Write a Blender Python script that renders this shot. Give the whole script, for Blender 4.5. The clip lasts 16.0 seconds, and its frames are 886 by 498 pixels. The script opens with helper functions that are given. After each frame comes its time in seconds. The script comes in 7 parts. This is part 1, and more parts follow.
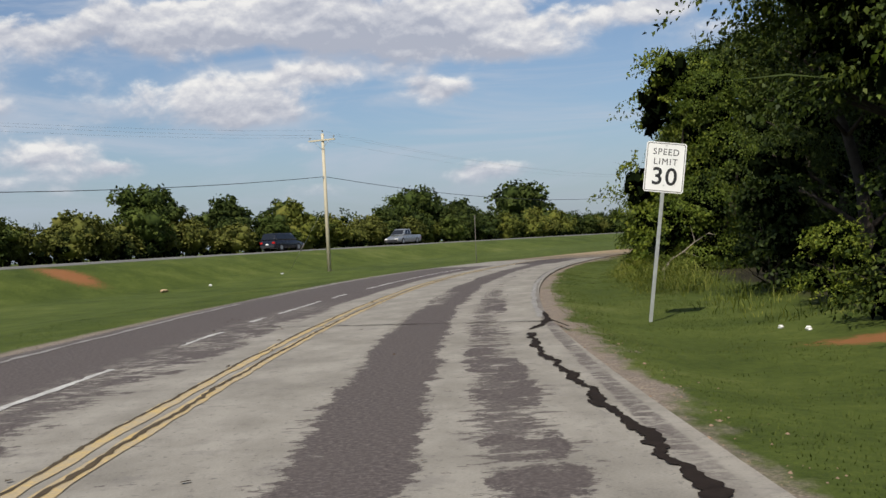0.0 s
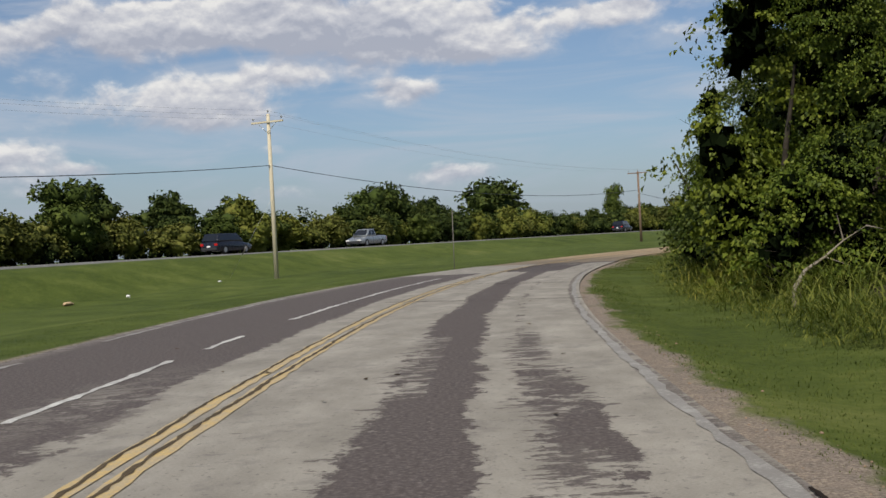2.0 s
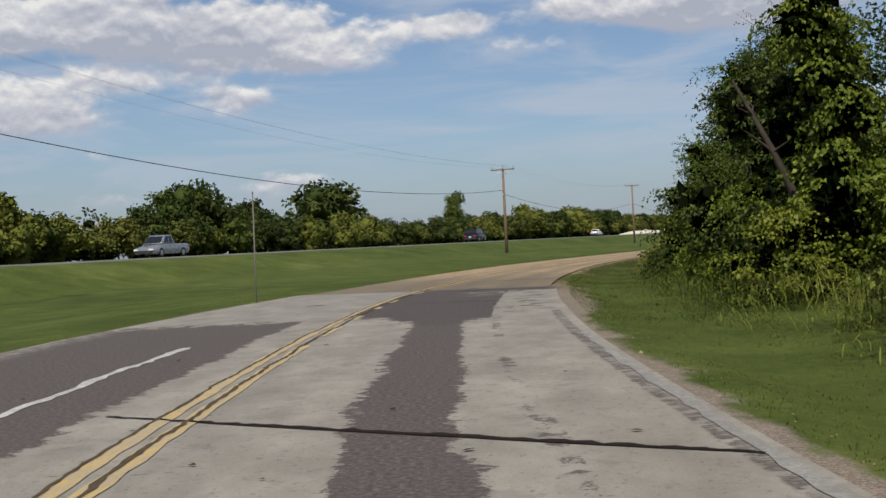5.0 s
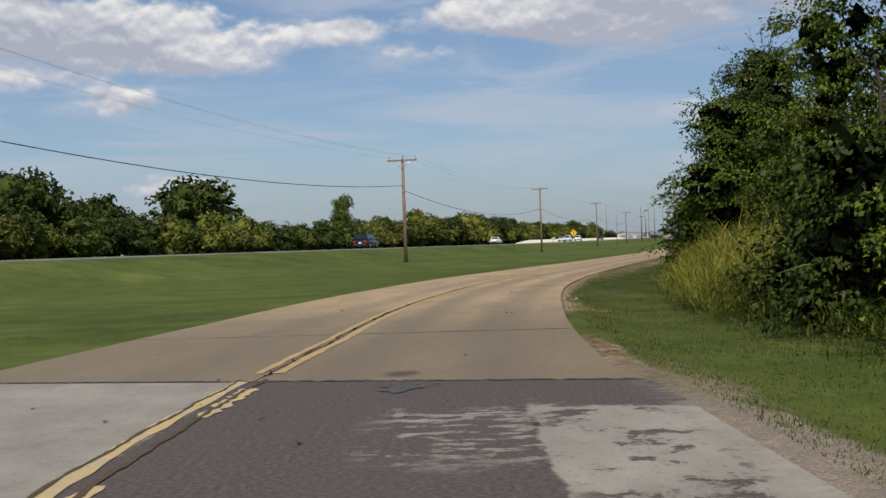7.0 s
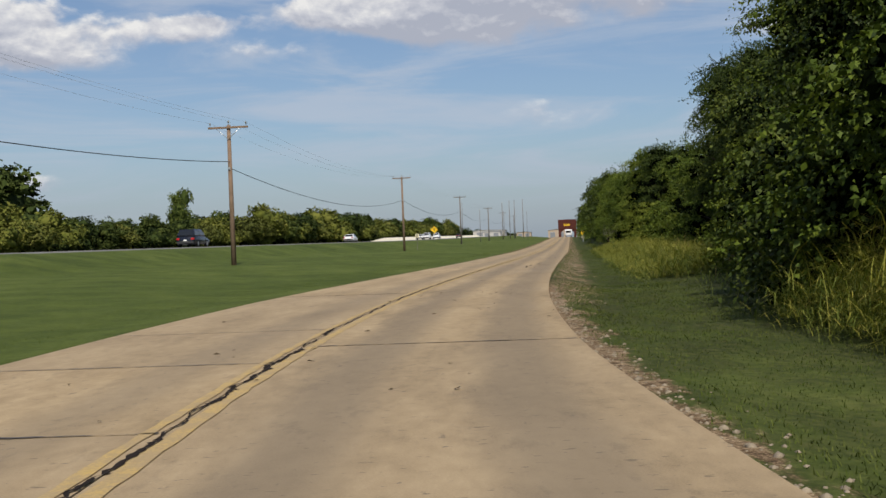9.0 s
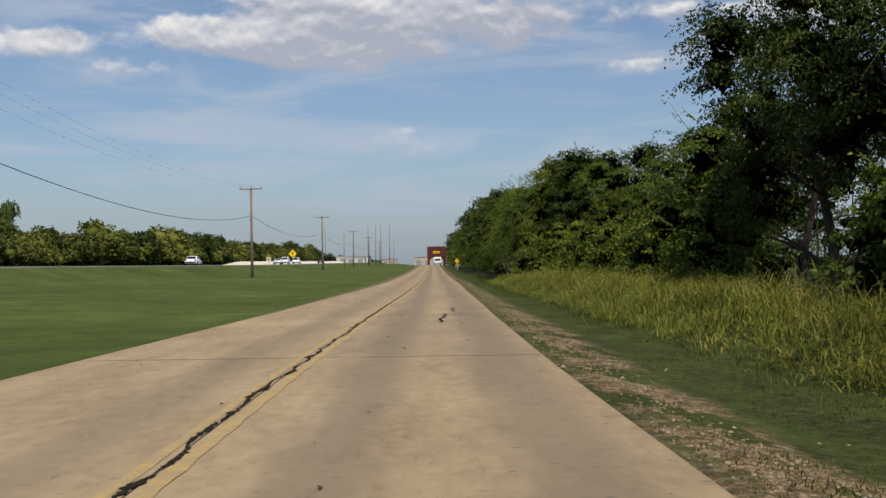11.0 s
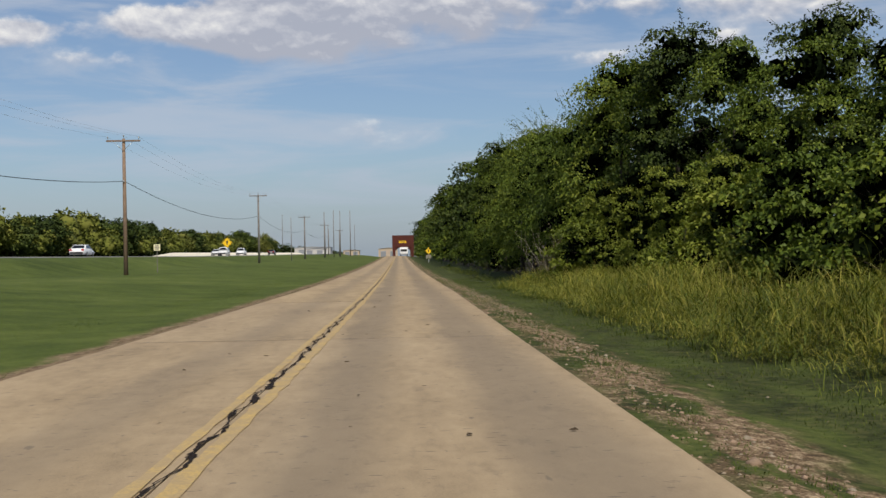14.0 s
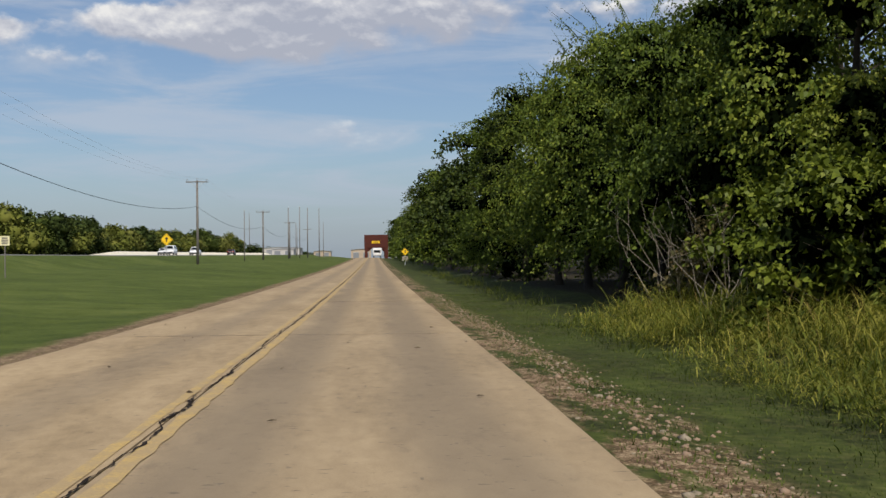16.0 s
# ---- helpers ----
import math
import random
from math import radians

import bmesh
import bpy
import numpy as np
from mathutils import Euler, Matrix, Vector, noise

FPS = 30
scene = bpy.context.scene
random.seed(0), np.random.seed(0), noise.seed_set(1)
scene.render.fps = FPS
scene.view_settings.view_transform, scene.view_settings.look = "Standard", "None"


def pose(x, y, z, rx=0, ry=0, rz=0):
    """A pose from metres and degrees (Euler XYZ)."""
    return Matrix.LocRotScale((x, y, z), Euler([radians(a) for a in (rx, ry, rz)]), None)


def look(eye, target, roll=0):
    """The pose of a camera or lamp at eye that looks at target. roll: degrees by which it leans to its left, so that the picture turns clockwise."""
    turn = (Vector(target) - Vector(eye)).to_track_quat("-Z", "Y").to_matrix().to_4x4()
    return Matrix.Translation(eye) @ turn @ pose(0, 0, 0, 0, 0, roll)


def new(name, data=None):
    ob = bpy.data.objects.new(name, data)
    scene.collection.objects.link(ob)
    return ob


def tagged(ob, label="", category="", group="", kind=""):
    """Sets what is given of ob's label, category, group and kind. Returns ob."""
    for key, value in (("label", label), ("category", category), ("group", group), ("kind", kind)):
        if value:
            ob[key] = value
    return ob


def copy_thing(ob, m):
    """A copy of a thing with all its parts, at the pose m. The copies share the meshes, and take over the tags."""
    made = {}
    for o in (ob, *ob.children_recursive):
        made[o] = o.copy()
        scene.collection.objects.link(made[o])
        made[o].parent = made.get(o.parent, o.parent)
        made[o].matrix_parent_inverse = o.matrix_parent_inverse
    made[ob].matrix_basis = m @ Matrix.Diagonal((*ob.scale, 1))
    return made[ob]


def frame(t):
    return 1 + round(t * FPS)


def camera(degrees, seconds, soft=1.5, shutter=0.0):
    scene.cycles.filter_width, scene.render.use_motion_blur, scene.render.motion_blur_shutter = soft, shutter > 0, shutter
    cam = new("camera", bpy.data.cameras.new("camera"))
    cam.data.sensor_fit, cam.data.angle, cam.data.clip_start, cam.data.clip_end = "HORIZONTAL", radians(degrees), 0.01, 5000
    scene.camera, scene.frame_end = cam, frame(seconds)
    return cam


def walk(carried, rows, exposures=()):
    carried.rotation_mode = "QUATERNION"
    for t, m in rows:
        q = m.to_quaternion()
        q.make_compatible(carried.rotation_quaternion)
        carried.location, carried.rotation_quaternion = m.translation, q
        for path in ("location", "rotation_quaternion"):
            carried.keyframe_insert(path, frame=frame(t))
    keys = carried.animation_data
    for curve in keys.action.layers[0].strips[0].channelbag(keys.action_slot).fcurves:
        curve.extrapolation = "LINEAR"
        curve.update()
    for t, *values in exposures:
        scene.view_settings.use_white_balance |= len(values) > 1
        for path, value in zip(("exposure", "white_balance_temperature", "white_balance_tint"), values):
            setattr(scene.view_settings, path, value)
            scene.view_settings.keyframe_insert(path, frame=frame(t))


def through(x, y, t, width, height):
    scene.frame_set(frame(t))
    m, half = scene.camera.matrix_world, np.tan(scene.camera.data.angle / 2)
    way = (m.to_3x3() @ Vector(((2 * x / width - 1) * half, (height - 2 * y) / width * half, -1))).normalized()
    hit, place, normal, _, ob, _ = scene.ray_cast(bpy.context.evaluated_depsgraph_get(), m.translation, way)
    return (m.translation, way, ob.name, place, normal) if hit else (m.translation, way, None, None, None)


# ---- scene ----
cam = camera(40.68, 16.0, soft=1.5)
PATH = [
    (0, (0.000, -0.000, 1.218), (-0.230, 9.997, 1.185), -3.00),
    (0.5, (-0.156, 3.600, 1.228), (-0.352, 13.598, 1.201), -2.89),
    (1, (-0.331, 7.162, 1.214), (-0.470, 17.161, 1.158), -2.76),
    (1.5, (-0.438, 10.836, 1.172), (-0.504, 20.836, 1.159), -3.07),
    (2, (-0.477, 14.698, 1.213), (-0.430, 24.697, 1.182), -3.08),
    (2.5, (-0.472, 18.790, 1.205), (-0.185, 28.786, 1.215), -3.10),
    (3, (-0.408, 23.119, 1.189), (0.111, 33.105, 1.178), -2.82),
    (3.5, (-0.191, 27.728, 1.171), (0.588, 37.697, 1.131), -2.65),
    (4, (0.063, 32.369, 1.175), (1.079, 42.317, 1.170), -2.83),
    (6.5, (2.837, 57.515, 1.193), (4.953, 67.288, 1.175), -2.15),
    (7, (4.015, 63.301, 1.218), (6.388, 73.016, 1.232), -1.98),
    (7.5, (5.317, 69.078, 1.209), (7.944, 78.727, 1.220), -1.89),
    (8, (6.814, 74.838, 1.210), (9.726, 84.404, 1.152), -1.96),
    (8.5, (8.466, 80.603, 1.181), (11.709, 90.062, 1.145), -2.95),
    (9, (10.316, 86.493, 1.165), (13.866, 95.841, 1.123), -2.24),
    (9.5, (12.467, 92.403, 1.204), (16.311, 101.635, 1.227), -1.90),
    (12, (26.369, 123.425, 1.207), (31.196, 132.182, 1.339), -0.74),
    (12.5, (29.704, 129.836, 1.223), (34.554, 138.581, 1.295), -0.90),
    (13, (33.068, 136.282, 1.209), (37.920, 145.026, 1.223), -1.38),
    (13.5, (36.424, 142.814, 1.169), (41.283, 151.554, 1.265), -1.18),
    (14, (39.747, 149.425, 1.190), (44.600, 158.168, 1.266), -1.12),
    (14.5, (43.138, 156.072, 1.180), (48.050, 164.782, 1.183), -0.73),
    (15, (46.637, 162.706, 1.186), (51.623, 171.374, 1.298), -0.88),
    (15.5, (50.166, 169.287, 1.220), (55.185, 177.936, 1.291), -0.76),
    (16, (53.656, 175.809, 1.199), (58.694, 184.447, 1.291), -0.61),
]
walk(cam, [(t, look(eye, target, roll)) for t, eye, target, roll in PATH], exposures=[(0.0, 0.03), (0.5, -0.02), (1.5, -0.07), (4.0, -0.07), (7.0, -0.04), (9.0, -0.02), (12.0, -0.05), (14.0, -0.02), (16.0, -0.01)])

# ---- sky, sun ----
SUN_TO = radians(15.0)      # shadows fall towards this bearing, clockwise from +y
SUN_HIGH = radians(46.0)
world = bpy.data.worlds.new("sky")
scene.world = world
world.use_nodes = True


class Nodes:
    """Short hand for building node trees."""

    def __init__(self, tree):
        self.tree = tree
        tree.nodes.clear()

    def add(self, kind, values=(), **props):
        n = self.tree.nodes.new(kind)
        for key, v in props.items():
            if key == "operation":
                n.operation = v
            elif key == "blend_type":
                n.blend_type = v
            elif key == "data_type":
                n.data_type = v
            elif key == "dimensions":
                n.noise_dimensions = v
            elif key == "feature":
                n.feature = v
        for key, v in dict(values).items():
            self.put(n, key, v)
        return n

    def put(self, n, key, v):
        if isinstance(v, bpy.types.NodeSocket):
            self.tree.links.new(v, n.inputs[key])
        else:
            n.inputs[key].default_value = v

    def math(self, op, a, b=0.0, c=0.0, clamp=False):
        n = self.add("ShaderNodeMath", {0: a, 1: b, 2: c}, operation=op)
        n.use_clamp = clamp
        return n.outputs[0]

    def noise(self, vec, scale, detail=4.0, rough=0.55, distort=0.0):
        n = self.add("ShaderNodeTexNoise", {"Vector": vec, "Scale": scale, "Detail": detail, "Roughness": rough, "Distortion": distort})
        return n.outputs["Fac"]

    def vec(self, x, y, z=0.0):
        return self.add("ShaderNodeCombineXYZ", {0: x, 1: y, 2: z}).outputs[0]

    def mix(self, fac, a, b, blend="MIX"):
        n = self.add("ShaderNodeMix", data_type="RGBA", blend_type=blend)
        for i, v in ((0, fac), (6, a), (7, b)):
            if isinstance(v, bpy.types.NodeSocket):
                self.tree.links.new(v, n.inputs[i])
            else:
                n.inputs[i].default_value = v if i == 0 else ((*v, 1.0) if len(v) == 3 else v)
        return n.outputs[2]

    def step(self, x, lo, hi, to_lo=0.0, to_hi=1.0):
        n = self.add("ShaderNodeMapRange", {0: x, 1: lo, 2: hi, 3: to_lo, 4: to_hi})
        n.interpolation_type = "SMOOTHSTEP"
        return n.outputs[0]

    def band(self, x, lo, hi, soft):
        """1 between lo and hi, with soft borders."""
        return self.math("MULTIPLY", self.step(x, lo - soft, lo + soft), self.step(x, hi + soft, hi - soft))

    def ramp(self, fac, *stops):
        n = self.add("ShaderNodeValToRGB", {0: fac})
        e = n.color_ramp.elements
        while len(e) < len(stops):
            e.new(0.5)
        for el, (p, c) in zip(e, stops):
            el.position, el.color = p, (*c, 1.0)
        return n.outputs[0]


# clouds: bearing, height, half width, half height (degrees), weight, greyness
CLOUDS_WEST = [
    (-20.2, 10.2, 1.9, 0.6, 0.90, 0.2), (-14.9, 10.7, 4.1, 1.0, 0.85, 0.5), (-12.3, 10.7, 3.0, 1.1, 0.60, 0.3), (-10.0, 10.9, 3.0, 0.9, 0.85, 0.2), (-5.7, 11.4, 3.3, 1.2, 1.20, 0.5),
    (-4.0, 10.1, 3.0, 0.7, 1.10, 1.0), (0.8, 10.8, 3.0, 1.0, 1.00, 0.1), (-0.8, 9.5, 2.2, 0.7, 0.80, 0.8), (3.8, 9.8, 2.4, 0.8, 1.00, 0.0), (1.3, 9.0, 3.3, 0.5, 0.70, 0.5),
    (-6.7, 8.4, 3.1, 0.5, 0.95, 0.1), (-1.2, 7.4, 1.5, 0.5, 0.85, 0.2), (-12.5, 7.5, 2.4, 0.7, 1.00, 0.0), (-9.8, 7.0, 2.4, 0.7, 1.00, 0.2), (-11.1, 6.4, 3.5, 0.4, 0.60, 1.0),
    (8.4, 10.5, 1.9, 0.5, 0.70, 0.1),
]
CLOUDS_NORTH = [
    (-19.5, 4.9, 2.0, 0.7, 1.00, 0.0), (-16.4, 4.3, 1.2, 0.3, 0.70, 0.2), (-20.1, 3.6, 3.0, 0.5, 0.50, 0.4), (0.8, 3.5, 1.5, 0.5, 0.60, 0.2), (1.0, 3.3, 1.9, 0.4, 0.50, 0.3),
    (-7.6, 5.0, 1.2, 0.3, 0.50, 0.3), (-8.0, 3.0, 1.6, 0.4, 0.50, 0.3), (10.9, 10.8, 1.6, 0.4, 0.60, 0.2), (16.7, 10.9, 2.6, 0.4, 0.95, 0.1), (20.4, 10.6, 2.4, 0.7, 0.85, 0.6),
    (15.6, 11.2, 2.3, 0.5, 1.00, 0.0), (17.4, 10.6, 1.9, 0.5, 0.80, 0.1), (20.8, 11.6, 3.2, 1.2, 1.35, 0.7), (21.8, 10.1, 2.8, 0.5, 1.10, 1.0), (25.4, 11.6, 3.2, 1.2, 1.20, 0.6),
    (30.6, 11.9, 3.0, 1.0, 1.05, 0.9),
]
CLOUDS_THIN = [
    (26.6, 6.3, 3.4, 0.9, 0.24, 0.2), (9.8, 10.4, 1.6, 0.4, 0.80, 0.1), (-1.5, 7.4, 1.9, 0.5, 0.50, 0.3), (12.8, 9.5, 2.6, 0.4, 0.35, 0.2),
    (39.1, 11.6, 4.6, 0.5, 0.50, 0.2), (36.7, 9.3, 1.6, 0.4, 0.45, 0.1), (42.7, 9.8, 1.1, 0.4, 0.50, 0.0), (45.6, 11.3, 3.3, 0.5, 0.50, 0.3),
    (-30.0, 8.0, 9.0, 3.0, 0.8, 0.4), (50.0, 13.0, 8.0, 2.0, 0.6, 0.3),
]


def build_sky():
    w = Nodes(world.node_tree)
    sky = w.add("ShaderNodeTexSky")
    sky.sky_type = "NISHITA"
    sky.sun_disc = False
    sky.sun_elevation, sky.sun_rotation = SUN_HIGH, SUN_TO + math.pi
    sky.altitude, sky.air_density, sky.dust_density, sky.ozone_density = 300.0, 1.0, 1.4, 1.2
    way = w.add("ShaderNodeSeparateXYZ", {0: w.add("ShaderNodeTexCoord").outputs["Generated"]})
    az = w.math("MULTIPLY", w.math("ARCTAN2", way.outputs[0], way.outputs[1]), 57.2958)
    el = w.math("MULTIPLY", w.math("ARCSINE", way.outputs[2]), 57.2958)

    def puff(rise, scale, detail, rough):
        return w.noise(w.vec(w.math("MULTIPLY", az, 0.12), w.math("MULTIPLY", w.math("SUBTRACT", el, rise), 0.19)), scale, detail, rough, 0.15)

    billow, billow_up = puff(0.0, 3.2, 6.0, 0.55), puff(-0.32, 3.2, 6.0, 0.55)
    broad = puff(7.0, 1.1, 3.0, 0.5)
    wisp = w.noise(w.vec(w.math("MULTIPLY", az, 0.05), w.math("MULTIPLY", el, 0.30)), 1.6, 6.0, 0.58, 0.8)
    total = lift = grey = None
    for a, e, wa, he, k, shade in CLOUDS_WEST + CLOUDS_NORTH + CLOUDS_THIN:
        dx = w.math("DIVIDE", w.math("SUBTRACT", az, a), wa * 1.1)
        dy = w.math("DIVIDE", w.math("SUBTRACT", el, e), he * 1.15)
        r2 = w.math("ADD", w.math("MULTIPLY", dx, dx), w.math("MULTIPLY", dy, dy))
        g = w.math("MULTIPLY", w.math("EXPONENT", w.math("MULTIPLY", r2, -0.9)), k)
        total = g if total is None else w.math("ADD", total, g)
        lift = w.math("MULTIPLY", g, dy) if lift is None else w.math("MULTIPLY_ADD", g, dy, lift)
        grey = w.math("MULTIPLY", g, shade) if grey is None else w.math("MULTIPLY_ADD", g, shade, grey)
    share = w.math("ADD", total, 0.12)
    high, grey = w.math("DIVIDE", lift, share), w.math("DIVIDE", grey, share)
    near = w.math("MULTIPLY_ADD", total, 2.2, 0.22, clamp=True)
    lump = w.math("ADD", w.math("MULTIPLY", w.math("SUBTRACT", billow, 0.5), 2.0), w.math("MULTIPLY", w.math("SUBTRACT", broad, 0.5), 0.9))
    dens = w.math("ADD", w.math("MULTIPLY", lump, near), w.math("MULTIPLY", total, 0.80))
    # crisp on top, frayed below
    puffs = w.math("MULTIPLY", w.step(dens, w.math("MULTIPLY_ADD", w.step(high, -0.5, 0.6), 0.16, 0.10), w.math("MULTIPLY_ADD", w.step(high, -0.5, 0.6), -0.26, 0.92)), 0.94)
    veil = w.math("ADD", w.math("MULTIPLY", w.step(wisp, 0.40, 0.68), 0.60), 0.07)
    veil = w.math("MULTIPLY", veil, w.step(el, -1.0, 4.0))
    light = w.math("ADD", w.math("MULTIPLY", high, 0.30), w.math("MULTIPLY", w.math("SUBTRACT", billow, billow_up), 2.3))
    light = w.math("ADD", w.math("ADD", light, 0.53), w.math("MULTIPLY", grey, -0.52))
    white = w.ramp(light, (0.10, (5.4, 5.7, 6.7)), (0.45, (7.8, 7.9, 8.5)), (0.80, (11.2, 11.0, 10.7)))
    blue = w.mix(1.0, sky.outputs[0], (0.90, 1.0, 1.15), "MULTIPLY")
    veiled = w.mix(veil, blue, (6.2, 6.9, 8.1))
    col = w.mix(puffs, veiled, white)
    col = w.mix(w.math("MULTIPLY", w.step(el, 6.0, 0.0), 0.55), col, (4.5, 5.3, 6.6))
    bg = w.add("ShaderNodeBackground", {0: col, 1: 0.078})
    out = w.add("ShaderNodeOutputWorld")
    world.node_tree.links.new(bg.outputs[0], out.inputs[0])


build_sky()
sun = new("sun", bpy.data.lights.new("sun", "SUN"))
sun.data.energy, sun.data.angle, sun.data.color = 4.2, radians(0.55), (1.0, 0.93, 0.82)
to = Vector((math.sin(SUN_TO) * math.cos(SUN_HIGH), math.cos(SUN_TO) * math.cos(SUN_HIGH), -math.sin(SUN_HIGH)))
sun.matrix_world = look((0, 0, 60), Vector((0, 0, 60)) + to)

# ---- plan: the road's centre line, and the straight line of poles beside the highway ----
KNOT_Y = np.array([-5, 10, 25, 40, 55, 70, 85, 100, 115, 130, 150], float)
KNOT_SLOPE = np.array([-0.0621, -0.0113, 0.0397, 0.0946, 0.1614, 0.2446, 0.3392, 0.4297, 0.4942, 0.5191, 0.5077])
LINE_Y = np.arange(-400, 2600, 0.5)
_slope = np.interp(LINE_Y, KNOT_Y, KNOT_SLOPE)
LINE_X = np.r_[0, np.cumsum((_slope[1:] + _slope[:-1]) * 0.25)]
LINE_X += -2.279 - np.interp(0, LINE_Y, LINE_X)
LINE_S = np.r_[0, np.cumsum(np.hypot(0.5, np.diff(LINE_X)))]
LINE_S -= np.interp(0, LINE_Y, LINE_S)
POLE_0 = np.array([-11.0, 92.4])
ALONG = np.array([math.sin(radians(26.9)), math.cos(radians(26.9))])
LEFT = np.array([-ALONG[1], ALONG[0]])


def road_xy(s, d):
    """World x, y of a place s along the road and d to the left of its centre line."""
    s, d = np.broadcast_arrays(np.asarray(s, float), np.asarray(d, float))
    y = np.interp(s, LINE_S, LINE_Y)
    x = np.interp(s, LINE_S, LINE_X)
    sl = np.interp(y, KNOT_Y, KNOT_SLOPE)
    n = np.hypot(1, sl)
    near = np.clip(d, -50, 50)
    far = d - near
    return x - near / n + far * LEFT[0], y + near * sl / n + far * LEFT[1]


def road_sd(x, y):
    x, y = np.broadcast_arrays(np.asarray(x, float), np.asarray(y, float))
    s = np.interp(y, LINE_Y, LINE_S)
    for _ in range(6):
        cx, cy = np.interp(s, LINE_S, LINE_X), np.interp(s, LINE_S, LINE_Y)
        sl = np.interp(cy, KNOT_Y, KNOT_SLOPE)
        n = np.hypot(1, sl)
        s = s + ((x - cx) * sl + (y - cy)) / n
    cx, cy = np.interp(s, LINE_S, LINE_X), np.interp(s, LINE_S, LINE_Y)
    sl = np.interp(cy, KNOT_Y, KNOT_SLOPE)
    n = np.hypot(1, sl)
    return s, -((x - cx) - (y - cy) * sl) / n


def edge_right(s):
    return np.interp(s, [0, 20, 45, 65, 75.5, 76.5, 90, 102, 125, 145, 175, 200], [-3.95, -3.7, -3.85, -3.9, -3.78, -3.55, -3.42, -3.12, -3.02, -2.92, -3.05, -3.25])


def edge_left(s):
    return np.interp(s, [0, 18, 30, 45, 60, 70, 76, 77, 86, 100, 115, 150, 180, 205], [3.9, 3.9, 4.1, 4.4, 4.4, 4.0, 3.8, 3.4, 3.2, 3.4, 3.6, 3.1, 2.75, 2.6])


def smooth(x, a, b):
    t = np.clip((np.asarray(x, float) - a) / (b - a), 0, 1)
    return t * t * (3 - 2 * t)


def road_z(s):
    """The road is level, and climbs slowly in the distance."""
    return 2.0 * np.clip((np.asarray(s, float) - 215) / 280, 0, 1.0) ** 1.5


def highway_z(u):
    return np.interp(u, [-80, -24, 5, 45, 115, 200, 250, 330, 385, 700], [0.9, 1.1, 1.3, 1.45, 1.68, 1.95, 2.1, 2.5, 2.8, 4.5])


def waves(x, y):
    return (np.sin(x * 0.31 + 1.3 * np.sin(y * 0.17)) * np.sin(y * 0.23 + 0.7) + 0.6 * np.sin(x * 0.83 + y * 0.61 + 2.0) * np.sin(y * 0.71 - x * 0.37))


def ground_z(x, y, s=None, d=None):
    x, y = np.broadcast_arrays(np.asarray(x, float), np.asarray(y, float))
    if s is None:
        s, d = road_sd(x, y)
    u = (x - POLE_0[0]) * ALONG[0] + (y - POLE_0[1]) * ALONG[1]
    v = (x - POLE_0[0]) * LEFT[0] + (y - POLE_0[1]) * LEFT[1]
    zr = road_z(s)
    left, right = edge_left(s), edge_right(s)
    swale = np.interp(u, [-60, -16, 0, 30, 65, 160, 330, 600], [-0.9, -1.0, -0.35, 0.1, 0.42, 0.45, 1.6, 3.2])
    rise = smooth(v, 2.5, 10.0)
    far = swale * (1 - rise) + highway_z(u) * rise
    away = smooth(d, left + 0.8, left + 14.0)
    zl = (zr - 0.03) * (1 - away) + far * away
    zl = zl - 0.10 * smooth(d, left, left + 0.8) * (1 - away)
    out = -d + right
    zd = zr - 0.05 - 0.16 * smooth(out, 0.2, 1.6) + 0.22 * smooth(out, 2.8, 6.0) + 0.25 * smooth(out, 6, 20)
    z = np.where(d > 0, zl, zd)
    rough = np.where(d > 0, smooth(d, left + 0.2, left + 3), smooth(out, 0.2, 1.5))
    flat = 1 - smooth(v, 9.0, 11.0) * (1 - smooth(v, 27.0, 29.0))
    z = z + 0.05 * waves(x, y) * rough * flat
    under = (d < left - 0.12) & (d > right + 0.12)
    return np.where(under, zr - 0.30, z)


def pole_xy(u, v):
    return POLE_0 + u * ALONG + v * LEFT


def gz(x, y):
    return float(ground_z(x, y))


# ---- mesh helpers ----
def mesh_of(name, verts, faces, mats=(), smooth_faces=False, uv=None, mat_of=None):
    me = bpy.data.meshes.new(name)
    me.from_pydata([tuple(v) for v in verts], [], [tuple(f) for f in faces])
    for m in mats:
        me.materials.append(m)
    if mat_of is not None:
        me.polygons.foreach_set("material_index", np.asarray(mat_of, np.int32))
    if uv is not None:
        layer = me.uv_layers.new(name="UVMap")
        idx = np.zeros(len(me.loops), np.int32)
        me.loops.foreach_get("vertex_index", idx)
        layer.data.foreach_set("uv", np.asarray(uv, np.float32)[idx].ravel())
    me.polygons.foreach_set("use_smooth", [smooth_faces] * len(me.polygons))
    me.update()
    return me


def quads_mesh(name, verts, quads, material, smooth_faces=False):
    """A mesh from arrays of corners and four-cornered faces; quick for many faces."""
    verts, quads = np.asarray(verts, np.float32), np.asarray(quads, np.int32)
    me = bpy.data.meshes.new(name)
    me.vertices.add(len(verts))
    me.vertices.foreach_set("co", verts.ravel())
    me.loops.add(quads.size)
    me.loops.foreach_set("vertex_index", quads.ravel())
    me.polygons.add(len(quads))
    me.polygons.foreach_set("loop_start", np.arange(0, quads.size, quads.shape[1], dtype=np.int32))
    me.update(calc_edges=True)
    if smooth_faces:
        me.polygons.foreach_set("use_smooth", [True] * len(quads))
    me.materials.append(material)
    me.validate()
    return me


